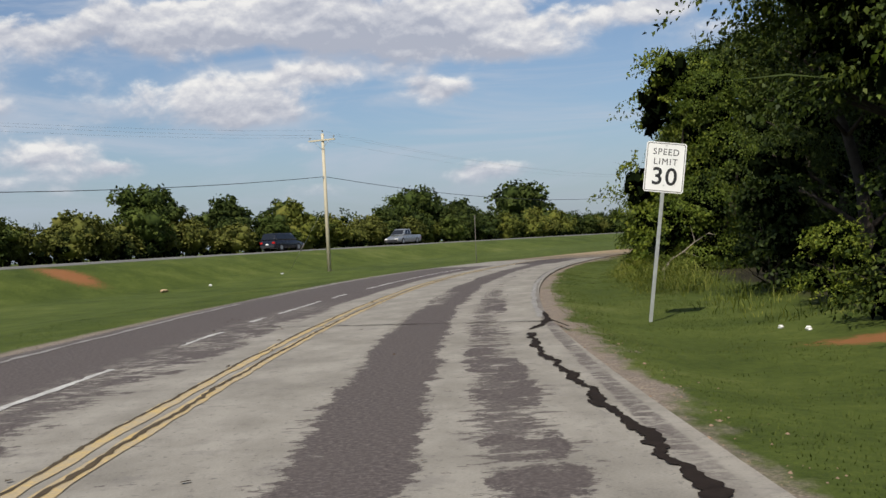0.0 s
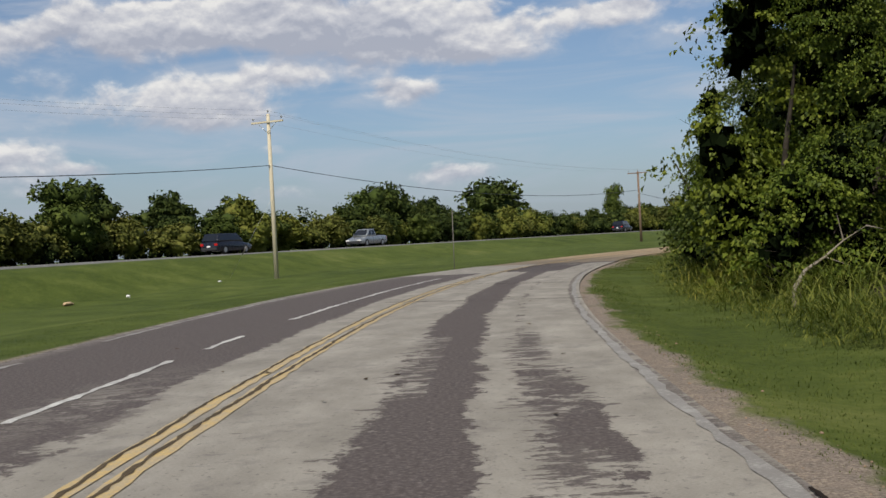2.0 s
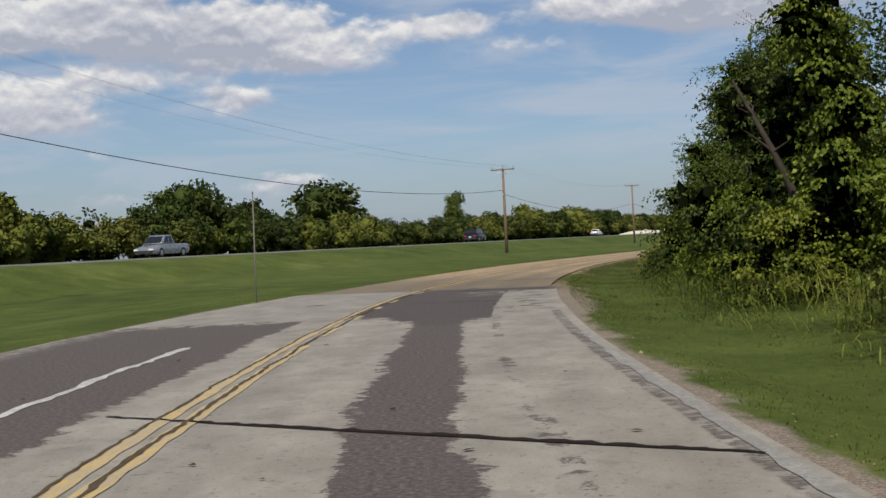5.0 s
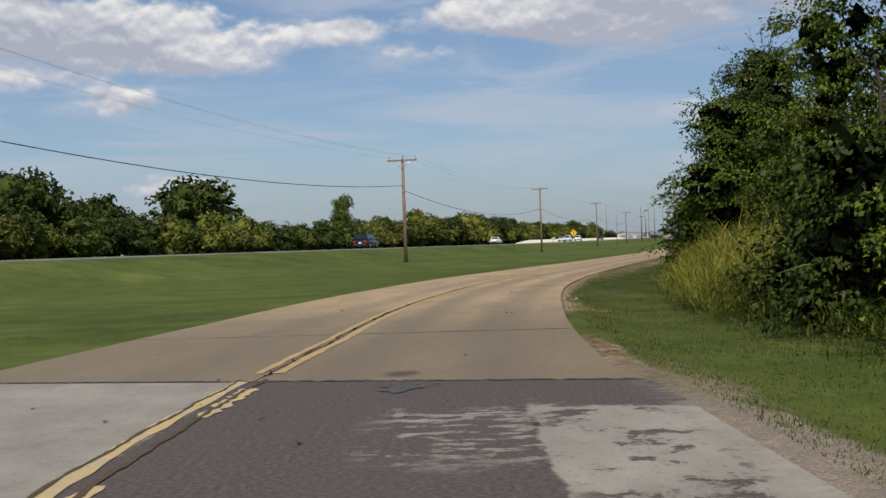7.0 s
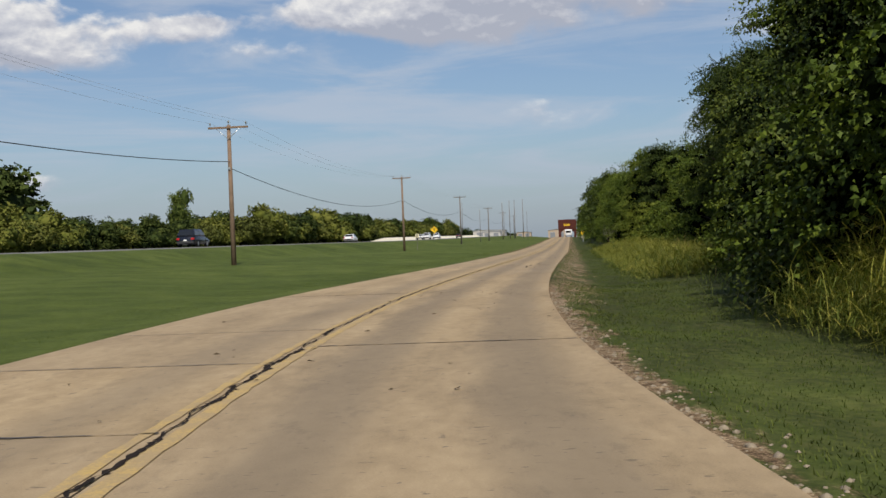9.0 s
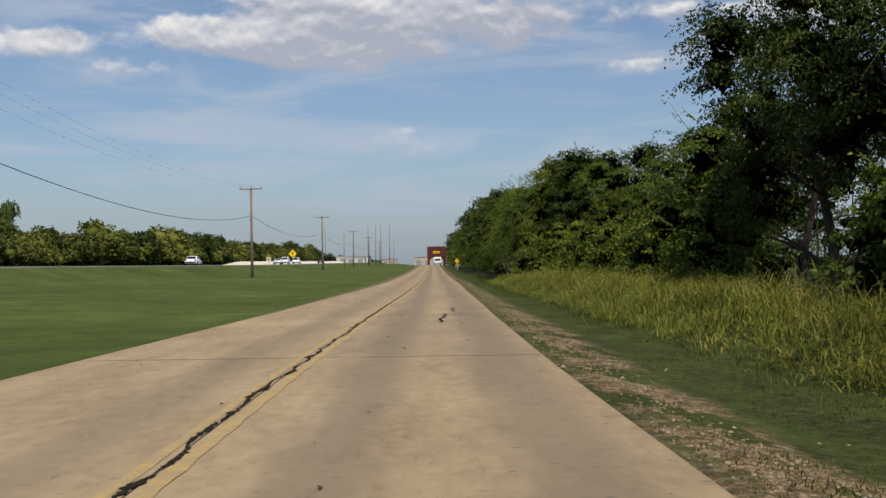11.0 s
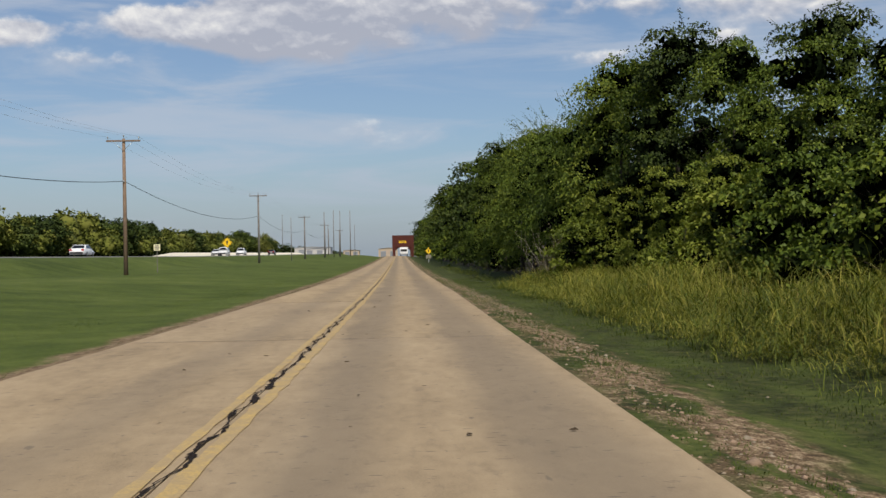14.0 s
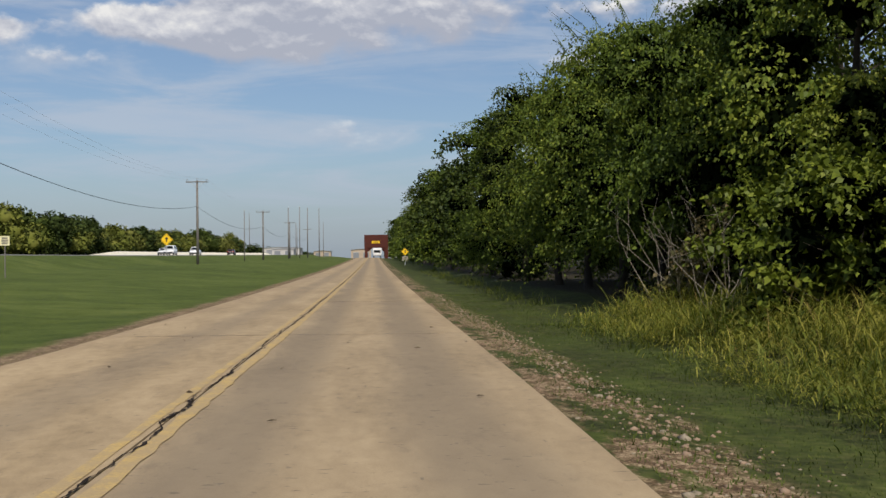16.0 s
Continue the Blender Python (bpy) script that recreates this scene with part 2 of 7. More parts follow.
def part(name, bm, material, parent, label=""):
    me = bpy.data.meshes.new(name)
    bm.to_mesh(me)
    bm.free()
    me.materials.append(material)
    ob = new(name, me)
    ob.parent = parent
    return tagged(ob, label)


def shared(name, me, parent, m=None, label=""):
    ob = new(name, me)
    ob.parent = parent
    if m is not None:
        ob.matrix_basis = m
    return tagged(ob, label)


def box(bm, lo, hi, bevel=0.0):
    made = bmesh.ops.create_cube(bm, size=1.0)["verts"]
    c, e = [(a + b) / 2 for a, b in zip(lo, hi)], [b - a for a, b in zip(lo, hi)]
    for v in made:
        v.co = Vector((c[i] + v.co[i] * e[i] for i in range(3)))
    if bevel:
        edges = list({e2 for v in made for e2 in v.link_edges})
        bmesh.ops.bevel(bm, geom=edges, offset=bevel, segments=2, affect="EDGES")
    return bm


def tube(bm, a, b, r0, r1, n=10, cap=True):
    """A tapered round bar from a to b."""
    a, b = Vector(a), Vector(b)
    turn = (b - a).to_track_quat("Z", "Y").to_matrix()
    rings = []
    for p, r in ((a, r0), (b, r1)):
        rings.append([bm.verts.new(p + turn @ Vector((r * math.cos(k * math.tau / n), r * math.sin(k * math.tau / n), 0))) for k in range(n)])
    for k in range(n):
        f = bm.faces.new((rings[0][k], rings[0][(k + 1) % n], rings[1][(k + 1) % n], rings[1][k]))
        f.smooth = True
    if cap:
        bm.faces.new(rings[0][::-1])
        bm.faces.new(rings[1])
    return bm


def prism(bm, outline, y0, y1):
    """Extrudes an outline of (x, z) along y."""
    a = [bm.verts.new((x, y0, z)) for x, z in outline]
    b = [bm.verts.new((x, y1, z)) for x, z in outline]
    bm.faces.new(a)
    bm.faces.new(b[::-1])
    for i in range(len(a)):
        j = (i + 1) % len(a)
        bm.faces.new((a[j], a[i], b[i], b[j]))
    bmesh.ops.recalc_face_normals(bm, faces=bm.faces)
    return bm


def thing(name, label, category, m=None, group="", kind=""):
    ob = new(name)
    ob.empty_display_size = 0.2
    if m is not None:
        ob.matrix_basis = m
    return tagged(ob, label, category, group, kind)


def curve_strip(pts, r, n=5):
    """Corners and faces of a thin round cable through pts."""
    verts, faces = [], []
    pts = [Vector(p) for p in pts]
    for i, p in enumerate(pts):
        ahead = (pts[min(i + 1, len(pts) - 1)] - pts[max(i - 1, 0)]).normalized()
        side = ahead.cross(Vector((0, 0, 1))).normalized()
        up = side.cross(ahead)
        for k in range(n):
            a = k * math.tau / n
            verts.append(p + side * (r * math.cos(a)) + up * (r * math.sin(a)))
        if i:
            b = (i - 1) * n
            faces += [(b + k, b + (k + 1) % n, b + n + (k + 1) % n, b + n + k) for k in range(n)]
    return verts, faces

# ---- materials ----
def material(name, rough=0.8, spec=0.3, metal=0.0):
    m = bpy.data.materials.new(name)
    m.use_nodes = True
    n = Nodes(m.node_tree)
    bsdf = n.add("ShaderNodeBsdfPrincipled", {"Roughness": rough, "Specular IOR Level": spec, "Metallic": metal})
    out = n.add("ShaderNodeOutputMaterial")
    m.node_tree.links.new(bsdf.outputs[0], out.inputs[0])
    return m, n, bsdf, out


def bump(n, bsdf, height, strength=0.4, distance=0.01):
    b = n.add("ShaderNodeBump", {"Strength": strength, "Distance": distance, "Height": height})
    n.tree.links.new(b.outputs[0], bsdf.inputs["Normal"])


def plain(name, colour, rough=0.6, spec=0.4, metal=0.0, vary=0.25, scale=6.0, fine=60.0, relief=0.15):
    """Paint, metal, wood and the like: a colour with blotches and grain."""
    m, n, bsdf, _ = material(name, rough, spec, metal)
    at = n.add("ShaderNodeTexCoord").outputs["Object"]
    blot, grain = n.noise(at, scale, 5.0, 0.6), n.noise(at, fine, 3.0, 0.6)
    k = n.math("ADD", n.math("MULTIPLY", blot, 0.65), n.math("MULTIPLY", grain, 0.35))
    dark, light = tuple(c * (1 - vary) for c in colour), tuple(min(1, c * (1 + vary)) for c in colour)
    n.put(bsdf, "Base Color", n.ramp(k, (0.3, dark), (0.7, light)))
    n.put(bsdf, "Roughness", n.step(blot, 0.3, 0.7, rough - 0.08, min(1.0, rough + 0.1)))
    if relief:
        bump(n, bsdf, grain, relief, 0.004)
    return m


def leaf_material(name, dark, mid, light, rough=0.48, through=0.35, size=0.9, scatter=0.30):
    """Leaves or blades: colour drifts from clump to clump and, less, from leaf to leaf."""
    m, n, bsdf, out = material(name, rough, 0.22)
    isle = n.add("ShaderNodeNewGeometry").outputs["Random Per Island"]
    at = n.add("ShaderNodeTexCoord").outputs["Object"]
    clump = n.noise(at, size, 4.0, 0.62)
    own = n.add("ShaderNodeObjectInfo").outputs["Random"]
    k = n.math("ADD", n.math("MULTIPLY_ADD", isle, scatter, 0.15 - 0.5 * scatter), n.math("ADD", n.math("MULTIPLY", clump, 0.85), n.math("MULTIPLY", own, 0.22)))
    col = n.ramp(k, (0.35, dark), (0.68, mid), (1.02, light))
    n.put(bsdf, "Base Color", col)
    tr = n.add("ShaderNodeBsdfTranslucent", {"Color": n.mix(0.6, col, (0.30, 0.42, 0.04), "MULTIPLY")})
    mixer = n.add("ShaderNodeMixShader", {0: through, 1: bsdf.outputs[0], 2: tr.outputs[0]})
    m.node_tree.links.new(mixer.outputs[0], out.inputs[0])
    return m


def road_coords(n):
    uv = n.add("ShaderNodeSeparateXYZ", {0: n.add("ShaderNodeTexCoord").outputs["UV"]})
    return uv.outputs[0], uv.outputs[1]


def old_pavement():
    """Worn pale concrete under ragged remains of a dark seal coat."""
    m, n, bsdf, _ = material("old_pavement", 0.88, 0.25)
    s, d = road_coords(n)
    at = n.vec(s, d)
    ragged = n.noise(n.vec(n.math("MULTIPLY", s, 0.75), n.math("MULTIPLY", d, 0.9)), 2.4, 9.0, 0.74)
    ragged = n.math("SUBTRACT", ragged, 0.5)
    streak = n.math("SUBTRACT", n.noise(n.vec(n.math("MULTIPLY", s, 0.8), n.math("MULTIPLY", d, 0.85)), 2.0, 9.0, 0.72), 0.5)
    slow = n.math("SUBTRACT", n.noise(n.vec(n.math("MULTIPLY", s, 0.22), n.math("MULTIPLY", d, 0.8)), 1.0, 3.0, 0.5), 0.5)
    fringe = n.math("SUBTRACT", n.noise(n.vec(s, n.math("MULTIPLY", d, 0.8)), 4.6, 9.0, 0.82), 0.5)
    wob = n.math("ADD", n.math("ADD", n.math("MULTIPLY", ragged, 0.6), n.math("MULTIPLY", fringe, 0.55)), n.math("MULTIPLY", slow, 0.45))
    dd = n.math("ADD", d, wob)
    widen = n.math("MULTIPLY", n.math("MINIMUM", n.math("ABSOLUTE", n.math("ADD", d, 1.74)), 1.3), -2.4)
    old = n.step(n.math("ADD", n.math("ADD", s, widen), n.math("ADD", n.math("MULTIPLY", ragged, 6.0), n.math("MULTIPLY", fringe, 2.5))), 60.4, 60.0)
    late = n.math("SUBTRACT", 1.0, old)
    band = n.band(dd, -2.14, -1.36, 0.015)
    # the outer lane: solid seal, and a torn strip of it towards the middle
    inner_edge = n.step(s, 16.0, 25.0, 1.55, 0.74)
    outer = n.band(n.math("SUBTRACT", dd, inner_edge), 0.0, 3.6, 0.03)
    torn = n.math("MULTIPLY", n.band(dd, 0.62, 1.65, 0.06), n.math("MULTIPLY", n.step(s, 27.0, 22.0), n.step(n.math("ADD", n.math("MULTIPLY", slow, 0.5), n.math("ADD", streak, n.math("MULTIPLY", fringe, 0.35))), 0.0, 0.03)))
    holes = n.step(n.math("ADD", n.math("MULTIPLY", streak, 1.0), n.math("ADD", n.math("MULTIPLY", fringe, 0.5), n.math("MULTIPLY", n.band(d, 0.9, 1.9, 0.3), 0.12))), 0.09, 0.12)
    outer = n.math("MAXIMUM", torn, n.math("MULTIPLY", outer, n.math("SUBTRACT", 1.0, n.math("MULTIPLY", n.math("MULTIPLY", holes, n.step(s, 29.0, 23.0)), n.step(d, 2.0, 1.3)))))
    stain_zone = n.band(d, -3.15, -2.35, 0.2)
    zone = n.math("MULTIPLY", stain_zone, n.step(s, 40.0, 24.0))
    patchy = n.math("ADD", n.math("MULTIPLY", streak, 0.8), n.math("ADD", n.math("MULTIPLY", fringe, 0.35), n.math("MULTIPLY", slow, 0.7)))
    stains = n.step(n.math("ADD", patchy, n.math("MULTIPLY", n.math("SUBTRACT", zone, 1.0), 0.6)), 0.01, 0.03)
    lane = n.math("MULTIPLY", n.band(n.math("ADD", d, n.math("MULTIPLY", slow, 0.3)), -2.78, -2.5, 0.1), n.step(s, 24.0, 30.0))
    trail = n.step(n.math("ADD", n.math("ADD", streak, n.math("MULTIPLY", fringe, 0.7)), n.math("MULTIPLY", n.math("SUBTRACT", lane, 1.0), 0.6)), 0.05, 0.08)
    stains = n.math("MAXIMUM", stains, n.math("MULTIPLY", trail, 0.85))
    gaps = n.math("MULTIPLY", n.band(d, -2.0, -1.4, 0.2), n.step(streak, 0.13, 0.17))
    where = n.math("MULTIPLY", n.step(d, -1.9, -1.7), n.band(s, 23.5, 31.5, 1.5))
    rent = n.step(n.math("ADD", n.math("ADD", streak, n.math("MULTIPLY", fringe, 0.8)), n.math("MULTIPLY", n.math("SUBTRACT", where, 1.0), 0.7)), -0.04, -0.01)
    gaps = n.math("MAXIMUM", gaps, rent)
    band = n.math("MULTIPLY", band, n.math("SUBTRACT", 1.0, gaps))
    # margins where the seal survives only in short torn strips
    dash = n.noise(n.vec(n.math("MULTIPLY", s, 1.35), n.math("MULTIPLY", d, 0.55)), 5.0, 6.0, 0.72)
    cover = n.math("MULTIPLY", n.band(d, -2.05, -1.35, 0.42), n.math("MULTIPLY", n.step(s, 36.0, 30.0), 0.62))
    cover = n.math("MAXIMUM", cover, n.math("MULTIPLY", n.band(n.math("ADD", d, n.math("MULTIPLY", slow, 0.6)), -3.0, -2.45, 0.28), n.math("MULTIPLY", n.step(s, 34.0, 29.0), 0.60)))
    cover = n.math("MAXIMUM", cover, n.math("MULTIPLY", n.band(d, 0.75, 1.7, 0.3), n.math("MULTIPLY", n.step(s, 30.0, 24.0), 0.55)))
    cover = n.math("MAXIMUM", cover, n.math("MULTIPLY", n.band(d, -0.75, 0.5, 0.3), 0.12))
    cover = n.math("ADD", cover, n.math("MULTIPLY", n.math("SUBTRACT", n.noise(at, 0.7, 3.0, 0.6), 0.5), n.math("MULTIPLY", cover, 1.6)))
    torn_strips = n.math("MULTIPLY", n.step(n.math("ADD", dash, n.math("MULTIPLY", cover, 0.36)), 0.665, 0.70), n.math("MULTIPLY", n.step(cover, 0.03, 0.08), 0.9))
    rim = n.math("MULTIPLY", n.band(n.math("ADD", d, n.math("MULTIPLY", ragged, 0.12)), -3.74, -3.58, 0.02), n.step(s, 3.0, 8.0))
    rim = n.math("MULTIPLY", rim, n.math("MULTIPLY", n.step(streak, 0.12, 0.0), n.step(dash, 0.44, 0.50)))
    early = n.math("MAXIMUM", n.math("MAXIMUM", n.math("MAXIMUM", band, torn_strips), outer), n.math("MAXIMUM", stains, rim))
    wide = n.band(n.math("ADD", d, n.math("MULTIPLY", wob, 0.35)), -2.55, 0.12, 0.02)
    peel = n.math("MULTIPLY", n.band(n.math("ADD", s, n.math("MULTIPLY", ragged, 3.0)), 71.0, 73.2, 0.5), n.math("MULTIPLY", n.step(d, -1.2, -1.7), n.step(n.math("ADD", n.math("MULTIPLY", streak, 0.8), n.math("SUBTRACT", dash, 0.5)), 0.03, 0.06)))
    chips = n.step(streak, 0.20, 0.24)
    wide = n.math("MULTIPLY", wide, n.math("SUBTRACT", 1.0, n.math("MAXIMUM", peel, n.math("MULTIPLY", chips, 0.8))))
    lip = n.band(n.math("ADD", s, n.math("ADD", n.math("MULTIPLY", ragged, 1.2), n.math("MULTIPLY", d, -0.22))), 73.9, 77.5, 0.1)
    lip = n.math("MULTIPLY", lip, n.math("MULTIPLY", n.step(d, 0.3, 0.0), n.step(streak, 0.16, 0.1)))
    spots = n.math("MULTIPLY", n.band(d, -3.6, -2.6, 0.15), n.step(n.math("ADD", streak, n.math("MULTIPLY", fringe, 0.5)), 0.055, 0.085))
    second = n.math("MAXIMUM", n.math("MAXIMUM", wide, lip), spots)
    dim = n.math("MULTIPLY", late, 0.22)
    seal = n.math("ADD", n.math("MULTIPLY", early, old), n.math("MULTIPLY", second, late), clamp=True)
    grit = n.noise(at, 55.0, 3.0, 0.7)
    coarse = n.noise(at, 24.0, 2.0, 0.6)
    pale = n.ramp(n.math("ADD", n.math("MULTIPLY", n.noise(n.vec(n.math("MULTIPLY", s, 0.5), d), 1.4, 6.0, 0.62), 0.7), n.math("MULTIPLY", grit, 0.3)),
                  (0.30, (0.183, 0.167, 0.139)), (0.50, (0.284, 0.261, 0.221)), (0.72, (0.410, 0.380, 0.326)))
    wear = n.math("MULTIPLY", n.step(streak, 0.03, 0.14), 0.38)
    pale = n.mix(wear, pale, (0.15, 0.137, 0.127))
    pale = n.mix(n.math("MULTIPLY", late, 0.2), pale, (0.22, 0.205, 0.18))
    fleck = n.math("MULTIPLY", n.step(n.noise(n.vec(n.math("MULTIPLY", s, 0.8), d), 17.0, 3.0, 0.65), 0.60, 0.66), 0.55)
    pale = n.mix(fleck, pale, (0.12, 0.11, 0.10))
    scuff = n.math("MULTIPLY", n.step(n.noise(n.vec(n.math("MULTIPLY", s, 0.9), n.math("MULTIPLY", d, 0.6)), 5.0, 5.0, 0.7), 0.60, 0.68), 0.5)
    pale = n.mix(scuff, pale, (0.16, 0.147, 0.137))
    dark = n.ramp(n.math("ADD", n.math("MULTIPLY", coarse, 0.6), n.math("MULTIPLY", grit, 0.4)),
                  (0.30, (0.045, 0.037, 0.034)), (0.50, (0.096, 0.079, 0.072)), (0.72, (0.205, 0.174, 0.160)))
    blot = n.noise(at, 0.8, 4.0, 0.6)
    dark = n.mix(n.step(blot, 0.4, 0.75, 0.0, 0.4), dark, (0.105, 0.086, 0.078))
    dark = n.mix(dim, dark, (0.036, 0.029, 0.027))
    # dust towards the shoulders
    dust = n.math("MULTIPLY", n.step(n.math("ADD", n.math("ABSOLUTE", n.math("ADD", d, -0.1)), n.math("MULTIPLY", ragged, 0.5)), 3.55, 4.15), n.math("MULTIPLY", n.step(dash, 0.40, 0.62), 0.7))
    col = n.mix(dust, n.mix(seal, pale, dark), (0.38, 0.345, 0.295))
    n.put(bsdf, "Base Color", col)
    bump(n, bsdf, n.math("ADD", n.math("MULTIPLY", grit, 0.5), n.math("ADD", n.math("MULTIPLY", coarse, 0.4), n.math("MULTIPLY", seal, 0.7))), 0.5, 0.006)
    return m


def slab_concrete():
    """Tan concrete, polished lighter between the wheel tracks."""
    m, n, bsdf, _ = material("slab_concrete", 0.85, 0.25)
    s, d = road_coords(n)
    at = n.vec(s, d)
    own = n.add("ShaderNodeObjectInfo").outputs["Random"]
    big = n.noise(n.vec(n.math("MULTIPLY", s, 0.25), n.math("MULTIPLY", d, 1.1)), 1.0, 5.0, 0.6)
    grit = n.noise(at, 70.0, 3.0, 0.7)
    mid = n.noise(n.vec(n.math("MULTIPLY", s, 0.7), n.math("MULTIPLY", d, 1.4)), 4.0, 5.0, 0.65)
    k = n.math("ADD", n.math("ADD", n.math("MULTIPLY", big, 0.45), n.math("MULTIPLY", mid, 0.3)), n.math("MULTIPLY", grit, 0.25))
    base = n.ramp(k, (0.33, (0.200, 0.144, 0.080)), (0.50, (0.372, 0.272, 0.156)), (0.67, (0.51, 0.385, 0.230)))
    base = n.mix(n.math("MULTIPLY", own, 0.25), base, (0.25, 0.20, 0.145))
    wob = n.math("MULTIPLY", n.math("SUBTRACT", big, 0.5), 0.6)
    dd = n.math("ADD", d, wob)
    tracks = n.math("ADD", n.band(dd, -2.75, -1.95, 0.25), n.band(dd, -1.15, -0.45, 0.25))
    tracks = n.math("ADD", tracks, n.math("MULTIPLY", n.band(dd, 0.7, 1.4, 0.25), 0.7), clamp=True)
    base = n.mix(n.math("MULTIPLY", tracks, 0.62), base, (0.195, 0.152, 0.104))
    fresh = n.step(s, 95.0, 80.0)
    base = n.mix(n.math("MULTIPLY", fresh, 0.72), base, (0.140, 0.116, 0.086))
    spots = n.step(n.noise(n.vec(n.math("MULTIPLY", s, 0.8), n.math("MULTIPLY", d, 2.5)), 3.0, 3.0, 0.5), 0.70, 0.76)
    base = n.mix(n.math("MULTIPLY", spots, 0.5), base, (0.10, 0.085, 0.07))
    fleck = n.math("MULTIPLY", n.step(n.noise(n.vec(n.math("MULTIPLY", s, 1.2), n.math("MULTIPLY", d, 0.8)), 9.0, 4.0, 0.65), 0.645, 0.70), 0.7)
    base = n.mix(fleck, base, (0.12, 0.10, 0.08))
    # dark pits and short scuffs across the lane
    pits = n.step(n.noise(n.vec(n.math("MULTIPLY", s, 2.2), d), 6.5, 2.0, 0.5), 0.66, 0.72)
    scuff = n.step(n.noise(n.vec(n.math("MULTIPLY", s, 0.45), n.math("MULTIPLY", d, 1.2)), 2.6, 6.0, 0.72), 0.55, 0.68, 0.0, 0.24)
    base = n.mix(n.math("MAXIMUM", n.math("MULTIPLY", pits, 0.55), scuff), base, (0.095, 0.078, 0.060))
    # an old oil stain where the slabs begin
    oil = n.math("MULTIPLY", n.band(s, 75.75, 76.45, 0.35), n.band(n.math("ADD", d, wob), -1.62, -1.14, 0.22))
    oil = n.step(n.math("MULTIPLY", oil, n.math("ADD", 0.45, mid)), 0.30, 0.95, 0.0, 0.80)
    base = n.mix(oil, base, (0.050, 0.040, 0.032))
    n.put(bsdf, "Base Color", base)
    bump(n, bsdf, n.math("ADD", n.math("MULTIPLY", grit, 0.6), n.math("MULTIPLY", mid, 0.4)), 0.35, 0.005)
    return m


def ground_material():
    """Mown grass with dry and bare places, and bare dirt and gravel beside the pavement."""
    m, n, bsdf, _ = material("ground", 0.95, 0.15)
    s, d = road_coords(n)
    at = n.add("ShaderNodeTexCoord").outputs["Object"]
    big, mid = n.noise(at, 0.06, 4.0, 0.6), n.noise(at, 0.5, 5.0, 0.65)
    fine, blade = n.noise(at, 7.0, 5.0, 0.7), n.noise(at, 38.0, 3.0, 0.7)
    k = n.math("ADD", n.math("ADD", n.math("MULTIPLY", big, 0.25), n.math("MULTIPLY", mid, 0.3)), n.math("ADD", n.math("MULTIPLY", fine, 0.25), n.math("MULTIPLY", blade, 0.2)))
    grass = n.ramp(k, (0.38, (0.030, 0.046, 0.008)), (0.50, (0.072, 0.097, 0.017)), (0.63, (0.140, 0.162, 0.038)))
    dry = n.step(n.math("ADD", n.math("MULTIPLY", big, 0.4), n.math("MULTIPLY", mid, 0.6)), 0.54, 0.70, 0.0, 0.35)
    grass = n.mix(dry, grass, (0.17, 0.17, 0.06))
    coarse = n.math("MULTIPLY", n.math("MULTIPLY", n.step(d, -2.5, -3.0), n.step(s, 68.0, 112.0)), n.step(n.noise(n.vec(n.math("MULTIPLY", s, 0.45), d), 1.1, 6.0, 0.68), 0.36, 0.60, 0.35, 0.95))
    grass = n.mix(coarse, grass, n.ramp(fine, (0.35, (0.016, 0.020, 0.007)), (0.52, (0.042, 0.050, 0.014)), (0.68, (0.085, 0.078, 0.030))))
    dirt = n.ramp(n.math("ADD", n.math("MULTIPLY", fine, 0.5), n.math("MULTIPLY", blade, 0.5)),
                  (0.40, (0.055, 0.034, 0.019)), (0.5, (0.165, 0.108, 0.060)), (0.61, (0.46, 0.35, 0.22)))
    wob = n.math("MULTIPLY", n.math("SUBTRACT", n.noise(n.vec(n.math("MULTIPLY", s, 0.5), d), 1.1, 5.0, 0.65), 0.5), 1.6)
    dd = n.math("ADD", d, wob)
    early = n.step(s, 80.0, 72.0)
    bare_old = n.math("MULTIPLY", n.step(n.math("ADD", dd, n.step(s, 58.0, 68.0, 0.0, 0.45)), -4.25, -3.95), early)
    out = n.math("SUBTRACT", -3.02, d)
    patch = n.noise(n.vec(n.math("MULTIPLY", s, 0.30), n.math("MULTIPLY", d, 0.8)), 1.5, 8.0, 0.68)
    rubble = n.step(n.math("ADD", out, n.math("MULTIPLY", n.math("SUBTRACT", patch, 0.5), 2.2)), n.math("ADD", 0.52, n.band(s, 88.5, 91.5, 0.8)), n.math("ADD", 0.34, n.band(s, 88.5, 91.5, 0.8)))
    rubble = n.math("MULTIPLY", rubble, n.band(s, 86.0, 122.0, 4.0))
    worn = n.math("MULTIPLY", n.step(patch, 0.45, 0.52), n.band(n.math("ADD", out, n.math("MULTIPLY", n.math("SUBTRACT", mid, 0.5), 1.4)), 0.1, 1.15, 0.25))
    worn = n.math("MULTIPLY", worn, n.step(s, 108.0, 120.0))
    turf_gap = n.math("MULTIPLY", n.band(s, 75.5, 81.0, 1.2), n.step(n.math("ADD", out, n.math("MULTIPLY", n.math("SUBTRACT", patch, 0.5), 1.8)), 1.0, 0.75))
    bare_new = n.math("MAXIMUM", n.math("MAXIMUM", rubble, worn), turf_gap)
    bare_left = n.math("MULTIPLY", n.step(n.math("MULTIPLY_ADD", wob, 0.35, d), 5.1, 4.7), n.math("MULTIPLY", n.step(d, 3.0, 3.4), early))
    bare_left2 = n.math("MULTIPLY", n.step(n.math("MULTIPLY_ADD", wob, 0.7, d), 3.7, 3.25), n.math("MULTIPLY", n.step(d, 2.0, 2.5), n.step(s, 120.0, 140.0)))
